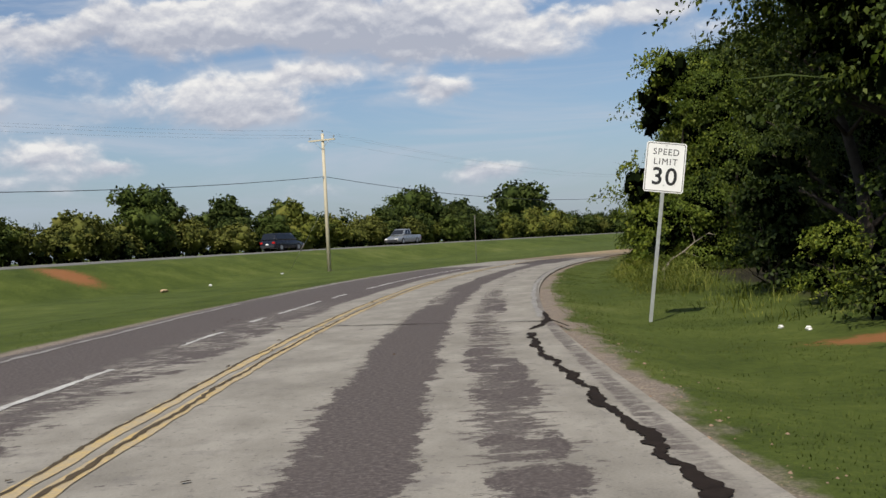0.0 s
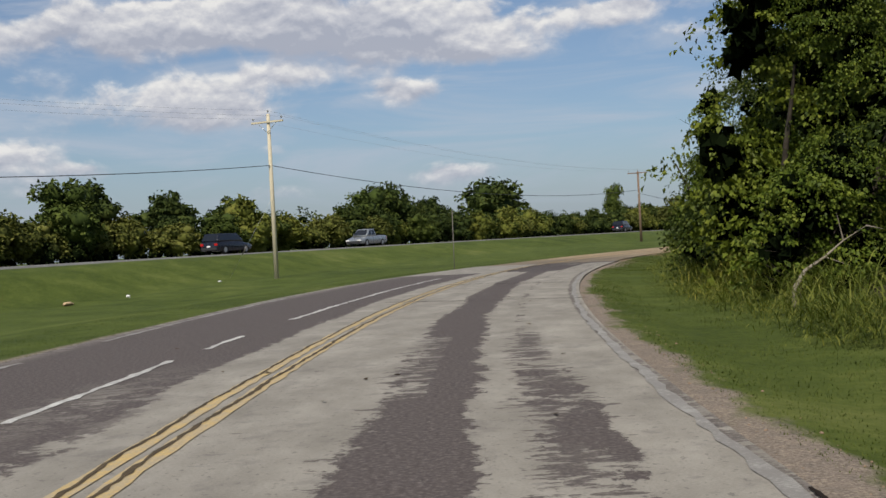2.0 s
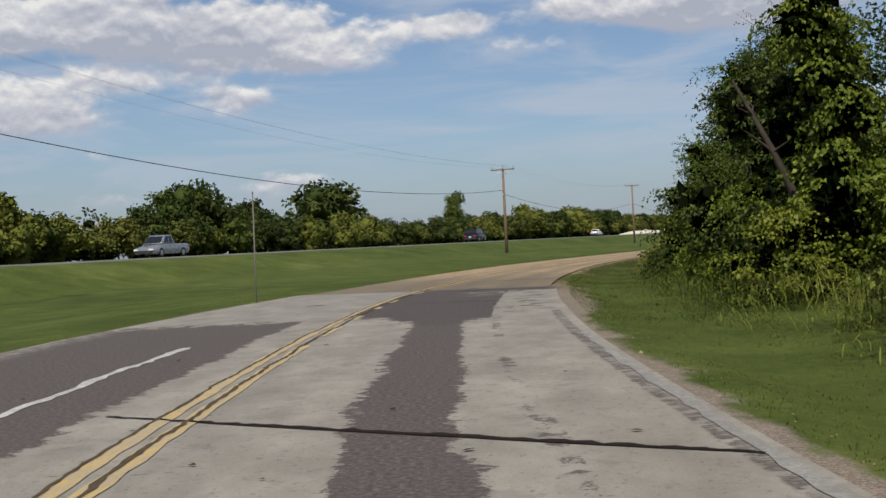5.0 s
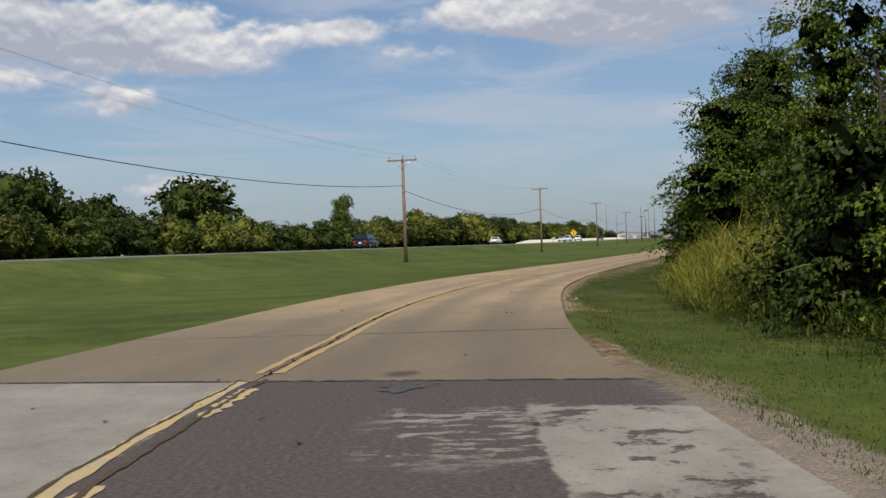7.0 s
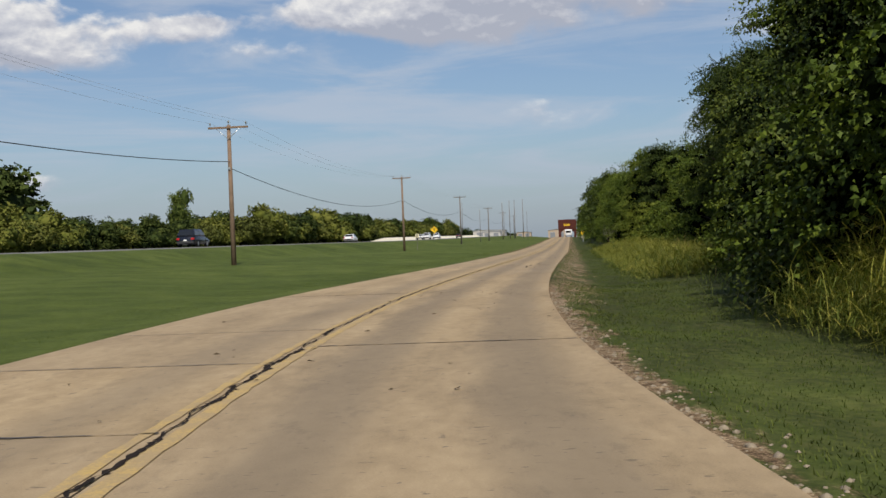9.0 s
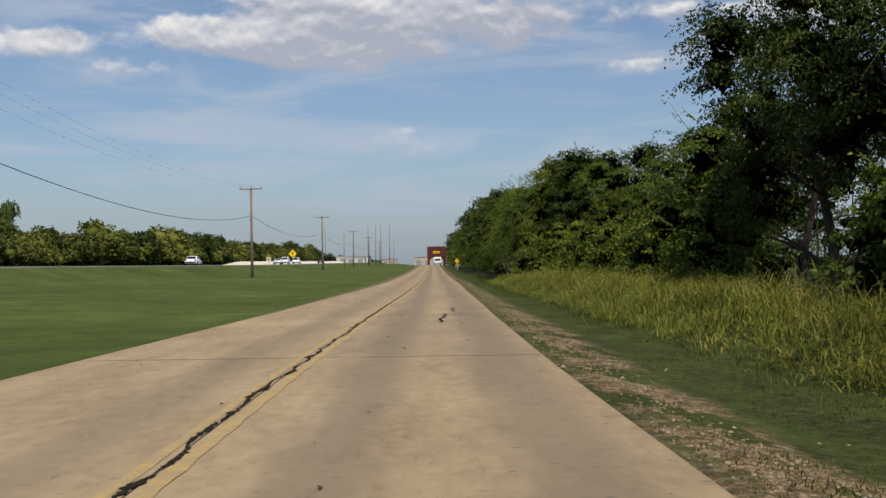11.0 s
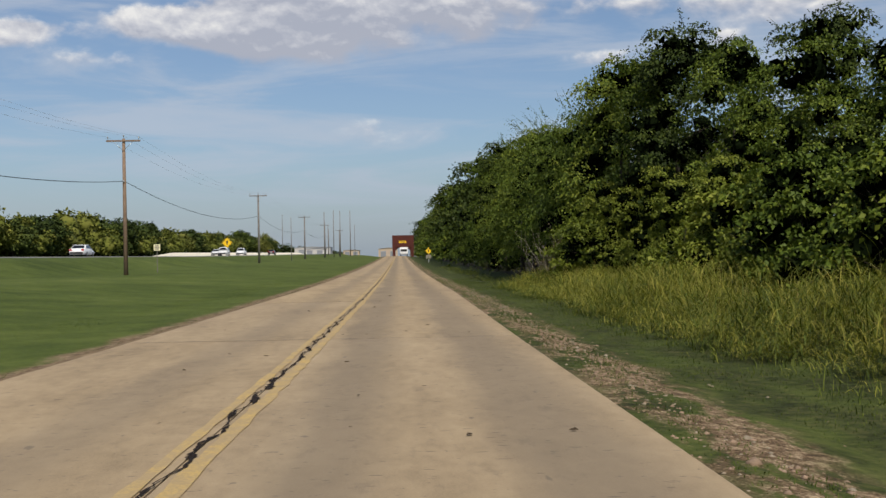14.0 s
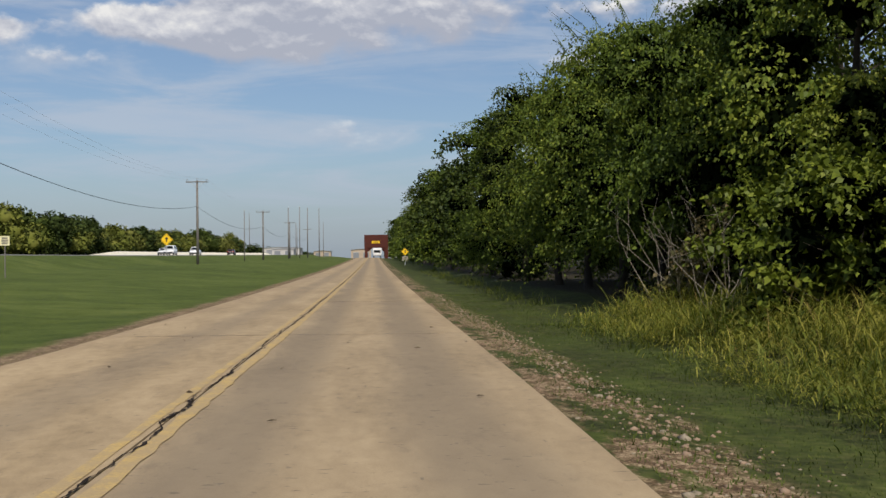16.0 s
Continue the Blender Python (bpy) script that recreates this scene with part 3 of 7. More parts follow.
    right = n.step(d, -2.0, -2.5)
    bare = n.math("MULTIPLY", n.math("MAXIMUM", bare_old, bare_new), right)
    bare = n.math("MAXIMUM", bare, n.math("MAXIMUM", bare_left, bare_left2))
    # red clay scar on the bank across the road, and one under the trees
    for cx, cy, w in ((-26.5, 78.0, 2.4), (5.0, 14.6, 1.0)):
        g = n.add("ShaderNodeSeparateXYZ", {0: at})
        dx = n.math("DIVIDE", n.math("SUBTRACT", g.outputs[0], cx), w)
        dy = n.math("DIVIDE", n.math("SUBTRACT", g.outputs[1], cy), w * 0.7)
        r = n.math("SQRT", n.math("ADD", n.math("MULTIPLY", dx, dx), n.math("MULTIPLY", dy, dy)))
        scar = n.step(n.math("ADD", r, n.math("MULTIPLY", n.math("SUBTRACT", fine, 0.5), 2.2)), 1.1, 0.5)
        grass = n.mix(n.math("MULTIPLY", scar, 0.85), grass, (0.30, 0.12, 0.05))
    # leaf litter under the trees, its colour darkened further for the trees' shade
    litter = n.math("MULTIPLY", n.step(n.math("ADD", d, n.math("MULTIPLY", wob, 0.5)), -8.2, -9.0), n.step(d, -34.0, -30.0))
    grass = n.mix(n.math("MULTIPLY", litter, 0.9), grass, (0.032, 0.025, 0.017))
    dirt = n.mix(n.math("MULTIPLY", early, 0.7), dirt, n.ramp(blade, (0.3, (0.15, 0.125, 0.105)), (0.7, (0.36, 0.315, 0.27))))
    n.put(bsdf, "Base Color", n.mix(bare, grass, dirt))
    bump(n, bsdf, n.math("ADD", n.math("MULTIPLY", fine, 0.6), n.math("MULTIPLY", blade, 0.5)), 0.8, 0.035)
    return m


def paint_worn(name, colour, under):
    """Road paint rubbed away in places."""
    m, n, bsdf, _ = material(name, 0.75, 0.3)
    at = n.add("ShaderNodeTexCoord").outputs["Object"]
    a, b = n.noise(at, 3.0, 6.0, 0.7), n.noise(at, 40.0, 3.0, 0.7)
    k = n.math("ADD", n.math("MULTIPLY", a, 0.6), n.math("MULTIPLY", b, 0.4))
    worn = n.step(k, 0.38, 0.56)
    col = n.mix(worn, colour, under)
    n.put(bsdf, "Base Color", n.mix(n.math("MULTIPLY", n.step(b, 0.4, 0.7), 0.3), col, tuple(c * 0.6 for c in colour)))
    bump(n, bsdf, b, 0.2, 0.003)
    return m


M_OLD, M_SLAB, M_GROUND = old_pavement(), slab_concrete(), ground_material()
M_YELLOW = paint_worn("yellow_paint", (0.52, 0.355, 0.120), (0.39, 0.283, 0.148))
M_YELLOW_OLD = paint_worn("old_yellow_paint", (0.58, 0.41, 0.155), (0.43, 0.35, 0.23))
M_WHITE_LINE = paint_worn("white_paint", (0.66, 0.65, 0.60), (0.40, 0.385, 0.36))
M_WHITE_OLD = paint_worn("old_white_paint", (0.36, 0.345, 0.315), (0.24, 0.225, 0.205))
M_TAR = plain("crack_tar", (0.026, 0.020, 0.017), 0.92, 0.04, vary=0.4, scale=8, fine=40)
M_TAR_WORN = plain("worn_tar", (0.075, 0.066, 0.06), 0.7, 0.35, vary=0.5, scale=8, fine=40)
M_SMUDGE = plain("faint_oil_stain", (0.150, 0.118, 0.085), 0.8, 0.2, vary=0.3, scale=8, fine=40)
M_RUST_LINE = plain("seam_crack", (0.085, 0.062, 0.035), 0.85, 0.2, vary=0.5, scale=6, fine=50)
M_HIGHWAY = plain("highway_asphalt", (0.17, 0.165, 0.155), 0.85, 0.25, vary=0.2, scale=0.4, fine=30)
M_BARRIER = plain("barrier_concrete", (0.70, 0.64, 0.52), 0.85, 0.2, vary=0.12, scale=0.6, fine=20)
M_LEAF = leaf_material("leaves", (0.022, 0.042, 0.005), (0.096, 0.138, 0.015), (0.240, 0.270, 0.036), 0.6, 0.22)
# dark leaf colour that also stands in for shade at the hollows
M_LEAF_DARK_SHADE = leaf_material("dark_leaves", (0.010, 0.020, 0.003), (0.040, 0.062, 0.008), (0.125, 0.150, 0.024), 0.6, 0.17)
M_LEAF_LIGHT = leaf_material("light_leaves", (0.046, 0.070, 0.008), (0.140, 0.176, 0.019), (0.28, 0.30, 0.044), 0.55, 0.28)
M_LEAF_RUST = leaf_material("browning_leaves", (0.030, 0.032, 0.012), (0.080, 0.078, 0.028), (0.15, 0.112, 0.045), 0.6, 0.25)
M_GRASS = leaf_material("grass_blades", (0.030, 0.046, 0.007), (0.072, 0.100, 0.016), (0.140, 0.155, 0.036), 0.85, 0.25, 0.35)
M_TALL = leaf_material("tall_grass_blades", (0.070, 0.090, 0.013), (0.240, 0.255, 0.036), (0.54, 0.465, 0.100), 0.6, 0.45, 0.6, 0.6)
M_TALL_GREEN = leaf_material("green_tall_grass", (0.032, 0.050, 0.008), (0.108, 0.140, 0.020), (0.26, 0.27, 0.054), 0.6, 0.38, 0.6, 0.5)
M_SEED = leaf_material("seed_heads", (0.20, 0.13, 0.05), (0.32, 0.22, 0.08), (0.45, 0.33, 0.13), 0.7, 0.2)
M_FAR_A = leaf_material("far_leaves", (0.018, 0.032, 0.006), (0.062, 0.088, 0.015), (0.140, 0.168, 0.034), 0.9, 0.1, 0.6)
M_FAR_B = leaf_material("far_dark_leaves", (0.013, 0.024, 0.006), (0.042, 0.062, 0.012), (0.100, 0.122, 0.027), 0.9, 0.1, 0.6)
M_FAR_C = leaf_material("far_olive_leaves", (0.034, 0.044, 0.009), (0.105, 0.115, 0.022), (0.185, 0.182, 0.044), 0.9, 0.1, 0.6)
M_FAR_D = leaf_material("far_yellow_leaves", (0.036, 0.048, 0.008), (0.115, 0.130, 0.020), (0.205, 0.200, 0.042), 0.9, 0.1, 0.6)
# near-black colour for crown insides, painted in place of shade between the leaves
M_CROWN_SHADE = plain("shaded_foliage", (0.005, 0.008, 0.003), 1.0, 0.0, vary=0.5, scale=3, fine=14, relief=0)
M_BARK = plain("bark", (0.055, 0.046, 0.037), 0.95, 0.1, vary=0.45, scale=5, fine=35, relief=0.6)
M_DEADWOOD = plain("dead_wood", (0.26, 0.225, 0.18), 0.9, 0.15, vary=0.35, scale=6, fine=40, relief=0.4)
M_POLE_NEW = plain("pale_pole_wood", (0.55, 0.49, 0.36), 0.85, 0.15, vary=0.1, scale=3, fine=40, relief=0.3)
M_POLE_OLD = plain("weathered_pole_wood", (0.21, 0.145, 0.10), 0.9, 0.15, vary=0.3, scale=3, fine=40, relief=0.3)
M_POLE_FAR = plain("grey_pole_wood", (0.17, 0.155, 0.14), 0.9, 0.15, vary=0.3, scale=3, fine=40, relief=0.3)
M_WIRE = plain("wire", (0.03, 0.03, 0.032), 0.5, 0.4, vary=0.2)
M_WIRE_THIN = plain("aluminium_wire", (0.42, 0.44, 0.47), 0.5, 0.5, 0.4, vary=0.1)
M_CERAMIC = plain("insulator_glaze", (0.32, 0.33, 0.33), 0.25, 0.5, vary=0.2)
M_GALV = plain("galvanised_steel", (0.50, 0.51, 0.50), 0.45, 0.5, 0.7, vary=0.15, scale=10)
M_SIGN_WHITE = plain("sign_white", (0.83, 0.83, 0.81), 0.45, 0.4, vary=0.05, scale=5, relief=0)
M_SIGN_BLACK = plain("sign_black", (0.02, 0.02, 0.022), 0.5, 0.4, vary=0.2, relief=0)
M_SIGN_YELLOW = plain("sign_yellow", (0.80, 0.50, 0.01), 0.4, 0.4, vary=0.06, relief=0)
M_SIGN_CREAM = plain("sign_cream", (0.72, 0.66, 0.40), 0.5, 0.4, vary=0.1, relief=0)
M_SIGN_BACK = plain("sign_back", (0.30, 0.27, 0.22), 0.5, 0.4, 0.5, vary=0.2, relief=0)
M_BRIDGE = plain("oxide_red_steel", (0.075, 0.021, 0.015), 0.8, 0.2, vary=0.3, scale=1.5, fine=20)
M_STONE = plain("limestone", (0.26, 0.215, 0.155), 0.95, 0.15, vary=0.5, scale=9, fine=60, relief=0.5)
M_STONE_RED = plain("sandstone", (0.27, 0.19, 0.13), 0.9, 0.2, vary=0.35, scale=9, fine=60, relief=0.5)
M_CAR_BLACK = plain("navy_car_paint", (0.008, 0.010, 0.018), 0.2, 0.6, vary=0.1, relief=0)
M_CAR_WHITE = plain("white_car_paint", (0.80, 0.80, 0.80), 0.25, 0.6, vary=0.03, relief=0)
M_CAR_SILVER = plain("silver_car_paint", (0.33, 0.35, 0.36), 0.3, 0.6, 0.6, vary=0.05, relief=0)
M_CAR_RED = plain("maroon_car_paint", (0.06, 0.012, 0.016), 0.25, 0.6, vary=0.05, relief=0)
M_GLASS = plain("car_glass", (0.012, 0.014, 0.017), 0.06, 0.7, vary=0.1, relief=0)
M_TYRE = plain("tyre_rubber", (0.018, 0.018, 0.018), 0.85, 0.2, vary=0.2)
M_RIM = plain("alloy", (0.45, 0.46, 0.47), 0.35, 0.5, 0.8, vary=0.1, relief=0)
M_TAIL = plain("tail_lamp", (0.42, 0.015, 0.012), 0.2, 0.6, vary=0.1, relief=0)
M_HEAD = plain("head_lamp", (0.75, 0.75, 0.72), 0.12, 0.6, vary=0.05, relief=0)
M_PLATE = plain("bumper_plastic", (0.03, 0.03, 0.032), 0.6, 0.4, vary=0.15)
M_WALL = plain("pale_wall", (0.46, 0.445, 0.42), 0.9, 0.2, vary=0.12, scale=0.6, fine=8)
M_WALL_TAN = plain("tan_wall", (0.42, 0.33, 0.25), 0.9, 0.2, vary=0.15, scale=0.6, fine=8)
M_ROOF = plain("metal_roof", (0.35, 0.37, 0.40), 0.6, 0.4, vary=0.15, scale=0.8, fine=8)
M_DOOR = plain("roller_door", (0.20, 0.21, 0.23), 0.6, 0.4, vary=0.15, scale=0.8)
M_PAPER = plain("litter_paper", (0.75, 0.74, 0.70), 0.8, 0.2, vary=0.1, relief=0)
M_CARD = plain("cardboard", (0.52, 0.37, 0.22), 0.9, 0.15, vary=0.2, relief=0.1)
M_DEAD_LEAF = leaf_material("dry_leaf", (0.03, 0.02, 0.012), (0.06, 0.04, 0.022), (0.13, 0.085, 0.04), 0.9, 0.05)

# ---- ground: one sheet to the horizon ----
def build_ground():
    s = np.r_[-390, -300, -220, -160, -110, -75, -50, -35, -25, -18, -12, -8, np.arange(-5, 232, 1.0), np.arange(233, 300, 3.0), np.arange(300, 560, 8.0), np.arange(560, 900, 30.0), 950, 1100, 1350, 1700, 2100, 2450]
    base = np.r_[-1600, -1100, -750, -500, -330, -220, -150, -100, -70, -52, -42, -34, -28, -23, -19, -16, -14, -12, -10.5, -9.2, -8.2, -7.4, -6.8, -6.2, -5.7, -5.2, -4.8, -4.5]
    left = np.r_[5.2, 5.6, 6.1, 6.8, 7.6, 8.5, np.arange(9.5, 62, 1.5), 66, 72, 80, 90, 105, 125, 150, 190, 250, 330, 450, 650, 900, 1250, 1700]
    S, rows = [], []
    for si in s:
        r, l = float(edge_right(si)), float(edge_left(si))
        near = np.r_[r - 0.42, r - 0.26, r - 0.14, r - 0.05, r + 0.04, r + 0.16, -1.0, 1.0, l - 0.16, l - 0.04, l + 0.05, l + 0.15, l + 0.3, l + 0.5]
        rows.append(np.r_[base, near, left])
        S.append(np.full(len(rows[-1]), si))
    D, S = np.array(rows), np.array(S)
    x, y = road_xy(S, D)
    z = ground_z(x, y, S, D)
    nrow, ncol = D.shape
    idx = np.arange(nrow * ncol).reshape(nrow, ncol)
    quads = np.stack([idx[:-1, :-1], idx[:-1, 1:], idx[1:, 1:], idx[1:, :-1]], -1).reshape(-1, 4)[:, ::-1]
    me = quads_mesh("ground", np.stack([x, y, z], -1).reshape(-1, 3), quads, M_GROUND, True)
    layer = me.uv_layers.new(name="UVMap")
    li = np.zeros(len(me.loops), np.int32)
    me.loops.foreach_get("vertex_index", li)
    layer.data.foreach_set("uv", np.stack([S.ravel(), D.ravel()], -1).astype(np.float32)[li].ravel())
    return tagged(new("ground", me), "mown green roadside grass with bare dirt and gravel beside the pavement", "ground", kind="structure")


def line_off(s):
    """How far the painted centre wanders from the middle of the road."""
    return np.interp(s, [0, 20, 60, 72, 81, 90, 100, 114, 140, 150, 172, 195, 230], [-0.04, -0.04, 0.0, 0.1, -0.06, 0.10, 0.18, 0.2, 0.2, 0.18, -0.05, -0.17, -0.2])


def slab_mesh(name, s0, s1, d_lo, d_hi, mat, step=1.5, across=3, slant=(0.0, 0.0), top=0.0, thick=0.24):
    """A piece of pavement with a top and sides. d_lo and d_hi are functions of s; slant: how the ends lean across the road."""
    n = max(2, int(math.ceil((s1 - s0) / step)) + 1)
    verts, uv, faces = [], [], []
    for i, k in enumerate(np.linspace(0, 1, n)):
        for j in range(across + 1):
            s = s0 + (s1 - s0) * k
            d = float(d_lo(s)) + (float(d_hi(s)) - float(d_lo(s))) * j / across
            s += (slant[0] * (1 - k) + slant[1] * k) * d
            x, y = road_xy(s, d)
            verts.append((float(x), float(y), float(road_z(s)) + top))
            uv.append((s, d))
    w = across + 1
    count = len(verts)
    for i in range(n - 1):
        for j in range(across):
            a = i * w + j
            faces.append((a, a + w, a + w + 1, a + 1)[::-1])
    rim = [j for j in range(w)] + [i * w + across for i in range(1, n)] + [(n - 1) * w + j for j in range(across - 1, -1, -1)] + [i * w for i in range(n - 2, 0, -1)]
    low = {}
    for a in rim:
        low[a] = len(verts)
        verts.append((verts[a][0], verts[a][1], verts[a][2] - thick))
        uv.append(uv[a])
    for a, b in zip(rim, rim[1:] + rim[:1]):
        faces.append((b, a, low[a], low[b])[::-1])
    return mesh_of(name, verts, faces, (mat,), False, uv)


def ribbon(name, s, d, half, mat, parent=None, lift=0.005, seed=1, ragged=0.0):
    """A thin strip lying on the pavement along the points (s, d), with uneven borders. half: half width."""
    rng = np.random.RandomState(seed)
    s, d, half = np.asarray(s, float), np.asarray(d, float), np.broadcast_to(np.asarray(half, float), np.shape(s)).copy()
    px, py = road_xy(s, d)
    tx, ty = np.gradient(px), np.gradient(py)
    n = np.hypot(tx, ty) + 1e-9
    verts = []
    a, b = half * (1 + ragged * rng.uniform(-1, 1, len(s))), half * (1 + ragged * rng.uniform(-1, 1, len(s)))
    z = road_z(s) + lift
    lx, ly, rx, ry = px - ty / n * a, py + tx / n * a, px + ty / n * b, py - tx / n * b
    v = np.stack([np.stack([lx, ly, z], -1), np.stack([rx, ry, z], -1)], 1).reshape(-1, 3)
    i = np.arange(len(s) - 1) * 2
    me = quads_mesh(name, v, np.stack([i, i + 1, i + 3, i + 2], -1), mat)
    ob = new(name, me)
    if parent is not None:
        ob.parent = parent
    return ob


def rough_line(seed, s0, s1, step, amp, length):
    """A wandering offset along s, smooth over the given length."""
    rng = np.random.RandomState(seed)
    s = np.arange(s0, s1, step)
    knots = np.arange(s0 - 1, s1 + length + 1, length)
    k = np.interp(s, knots, rng.uniform(-amp, amp, len(knots)))
    return s, k + rng.uniform(-amp, amp, len(s)) * 0.25


def build_road():
    road = thing("road", "two-lane country road of worn concrete with patched seal coat", "road", kind="structure")
    tagged(shared("seal_coated_pavement", slab_mesh("seal_coated_pavement", -120, 75.7, lambda s: edge_right(s), lambda s: edge_left(s), M_OLD, 1.0, 6, (0.0, 0.22)), road), "pale old concrete with ragged dark seal coat")
    shared("subgrade", slab_mesh("subgrade", 74, 620, lambda s: edge_right(s) + 0.06, lambda s: edge_left(s) - 0.06, M_TAR_WORN, 4.0, 2, top=-0.035, thick=0.2), road, None, "dark joint filler below the slabs")
    gap = 0.011
    mid = lambda s: -0.025 + line_off(s)
    right = [75.7, 82.2, 87.6, 102.6, 117.5, 131.0, 145.6, 161.0, 176.1, 192.3, 207.5, 223, 238, 253, 268, 283, 300, 330, 370, 420, 480, 600]
    left = [75.7, 82.2, 88.6, 96.1, 100.7, 105.5, 117.5, 131.0, 145.7, 161.0, 176.1, 192.3, 207.5, 223, 238, 253, 268, 283, 300, 330, 370, 420, 480, 600]
    rng = np.random.RandomState(5)
    for joints, lo, hi in ((right, lambda s: edge_right(s), lambda s: mid(s) - 0.008), (left, lambda s: mid(s) + 0.008, lambda s: edge_left(s))):
        for i, (a, b) in enumerate(zip(joints, joints[1:])):
            sl = (0.22 if i == 0 else 0.04, 0.04 if b != joints[-1] else 0.0)
            if i and a < 320:
                dj = np.linspace(float(lo(a)) + 0.03, float(hi(a)) - 0.03, 40)
                kj = np.random.RandomState(300 + i).uniform(-0.012, 0.012, 40)
                wj = 0.02 * np.random.RandomState(400 + i).choice([0.15, 0.7, 1.0, 1.2], 40)
                tagged(ribbon("joint_crack", a + 0.04 * dj + kj, dj, wj, M_TAR_WORN, road, 0.006, 500 + i, 0.5), "dark joint across the lane")
            shared("concrete_slab", slab_mesh("concrete_slab", a + gap, b - gap, lo, hi, M_SLAB, 1.5 if b < 240 else 6.0, 3, sl, float(rng.uniform(-0.002, 0.002))), road)
    return road


def build_markings(road):
    for k, off in (("yellow_line", 0.085), ("yellow_line", -0.135)):
        s = np.arange(-40, 76, 0.35)
        for a, b in (((-40, 76),) if off > 0 else ((-40, 58), (59.2, 61.5), (63.0, 64.2), (66.5, 67.4), (69.0, 70.6), (73.2, 75.2))):
            s = np.arange(a, b, 0.35 if b - a > 5 else 0.12)
            ob = ribbon(k, s, line_off(s) + off, 0.068, M_YELLOW_OLD, road, 0.006, 150 + int(off * 100) + int(abs(a)), 0.25 if b - a > 5 else 0.6)
            tagged(ob, "worn yellow centre line paint")
        s = np.arange(76.5, 560, 0.35)
        ob = ribbon(k, s, line_off(s) + off, 0.046 if off > 0 else 0.060, M_YELLOW, road, 0.006, 250 + int(off * 100), 0.3)
        tagged(ob, "worn yellow centre line paint")
    for seed, off, w in ((31, 0.125, 0.017), (32, -0.11, 0.022)):
        s, k = rough_line(seed, -40, 76, 0.12, 0.03, 0.8)
        tagged(ribbon("seam_crack", s, line_off(s) + off + k, w, M_RUST_LINE, road, 0.009, seed, 0.55), "brown crack along the centre seam")
    s, k = rough_line(33, 76.2, 400, 0.06, 0.055, 0.42)
    w = np.interp(s, [76, 84, 90, 96, 110, 125, 150, 175, 186, 194, 200, 400], [0.018, 0.03, 0.03, 0.045, 0.03, 0.04, 0.04, 0.035, 0.018, 0.03, 0.018, 0.02])
    # the tar lies in short blots joined by a thin crack
    knots = np.arange(76, 405, 0.33)
    w = w * np.interp(s, knots, np.random.RandomState(8).choice([0.25, 0.5, 0.8, 1.1, 1.7], len(knots)))
    tagged(ribbon("tar_seam", s, line_off(s) - 0.025 + k, w * 0.5, M_TAR, road, 0.010, 33, 1.0), "black tar sealed centre crack")
    # the broken white line of the outer lane and the worn edge line
    for i, (a, b) in enumerate(((9.0, 13.6), (16.6, 19.3), (21.5, 23), (24.0, 29.2), (30.5, 33.0), (36.5, 58.5))):
        s, k = rough_line(40 + i, a, b, 0.25, 0.035, 1.2)
        tagged(ribbon("white_line", s, 1.56 + k, 0.045 if b < 40 else 0.055, M_WHITE_LINE, road, 0.006, 40 + i, 0.6), "worn white line paint")
    for i, (a, b) in enumerate(((12, 30), (33, 47))):
        s, k = rough_line(50 + i, a, b, 0.3, 0.02, 1.0)
        tagged(ribbon("white_line", s, edge_left(s) - 0.34 + k, 0.05, M_WHITE_OLD, road, 0.006, 50 + i, 0.7), "worn white edge line paint")
    s, k = rough_line(55, 19, 58, 0.3, 0.03, 1.0)
    tagged(ribbon("white_line", s, edge_right(s) + 0.12 + k * 0.5, 0.05, M_WHITE_OLD, road, 0.006, 55, 0.5), "worn white edge line paint")
    # cross joints of the older part
    for i, (s0, s1, a, b) in enumerate(((17.9, 19.9, -3.7, 1.4), (39.2, 41.4, -3.9, 0.5), (48.5, 51.4, -3.7, 0.6), (67.7, 68.3, -2.5, -0.6))):
        d = np.linspace(a, b, 60)
        k = np.random.RandomState(60 + i).uniform(-0.03, 0.03, 60)
        tagged(ribbon("joint_crack", np.interp(d, [a, b], [s0, s1]) + k, d, np.interp(d, np.linspace(a, b, 9), np.random.RandomState(160 + i).uniform(0.008, 0.055, 9)), M_TAR, road, 0.008, 60 + i, 0.5), "dark joint across the lanes")
    d = np.linspace(-3.7, 3.6, 120)
    k = np.random.RandomState(66).uniform(-0.05, 0.05, 120)
    tagged(ribbon("joint_crack", 75.75 + 0.22 * d + k, d, 0.035, M_TAR_WORN, road, 0.008, 66, 0.8), "dark joint where the older pavement ends")
    # tar poured into the crack along the outer wheel track
    d = np.array([-3.56, -3.54, -3.51, -3.54, -3.50, -3.44, -3.46, -3.41, -3.36, -3.28, -3.30])
    s = np.array([5.28, 5.9, 6.6, 7.3, 8.0, 8.5, 9.5, 10.4, 11.7, 12.9, 15.8])
    ss = np.arange(3.0, 15.8, 0.06)
    k = np.random.RandomState(71).uniform(-0.012, 0.012, len(ss)) + 0.02 * np.sin(ss * 5.1) + 0.015 * np.sin(ss * 11.0)
    w = np.interp(ss, [3, 6, 8, 10, 13, 15.8], [0.05, 0.05, 0.045, 0.04, 0.035, 0.05]) * (1 + 0.35 * np.sin(ss * 3.7))
    tagged(ribbon("tar_crack", ss, np.interp(ss, s, d) + k, w, M_TAR, road, 0.009, 71, 0.3), "black tar crack seal")
    ss = np.arange(16.4, 20.3, 0.05)
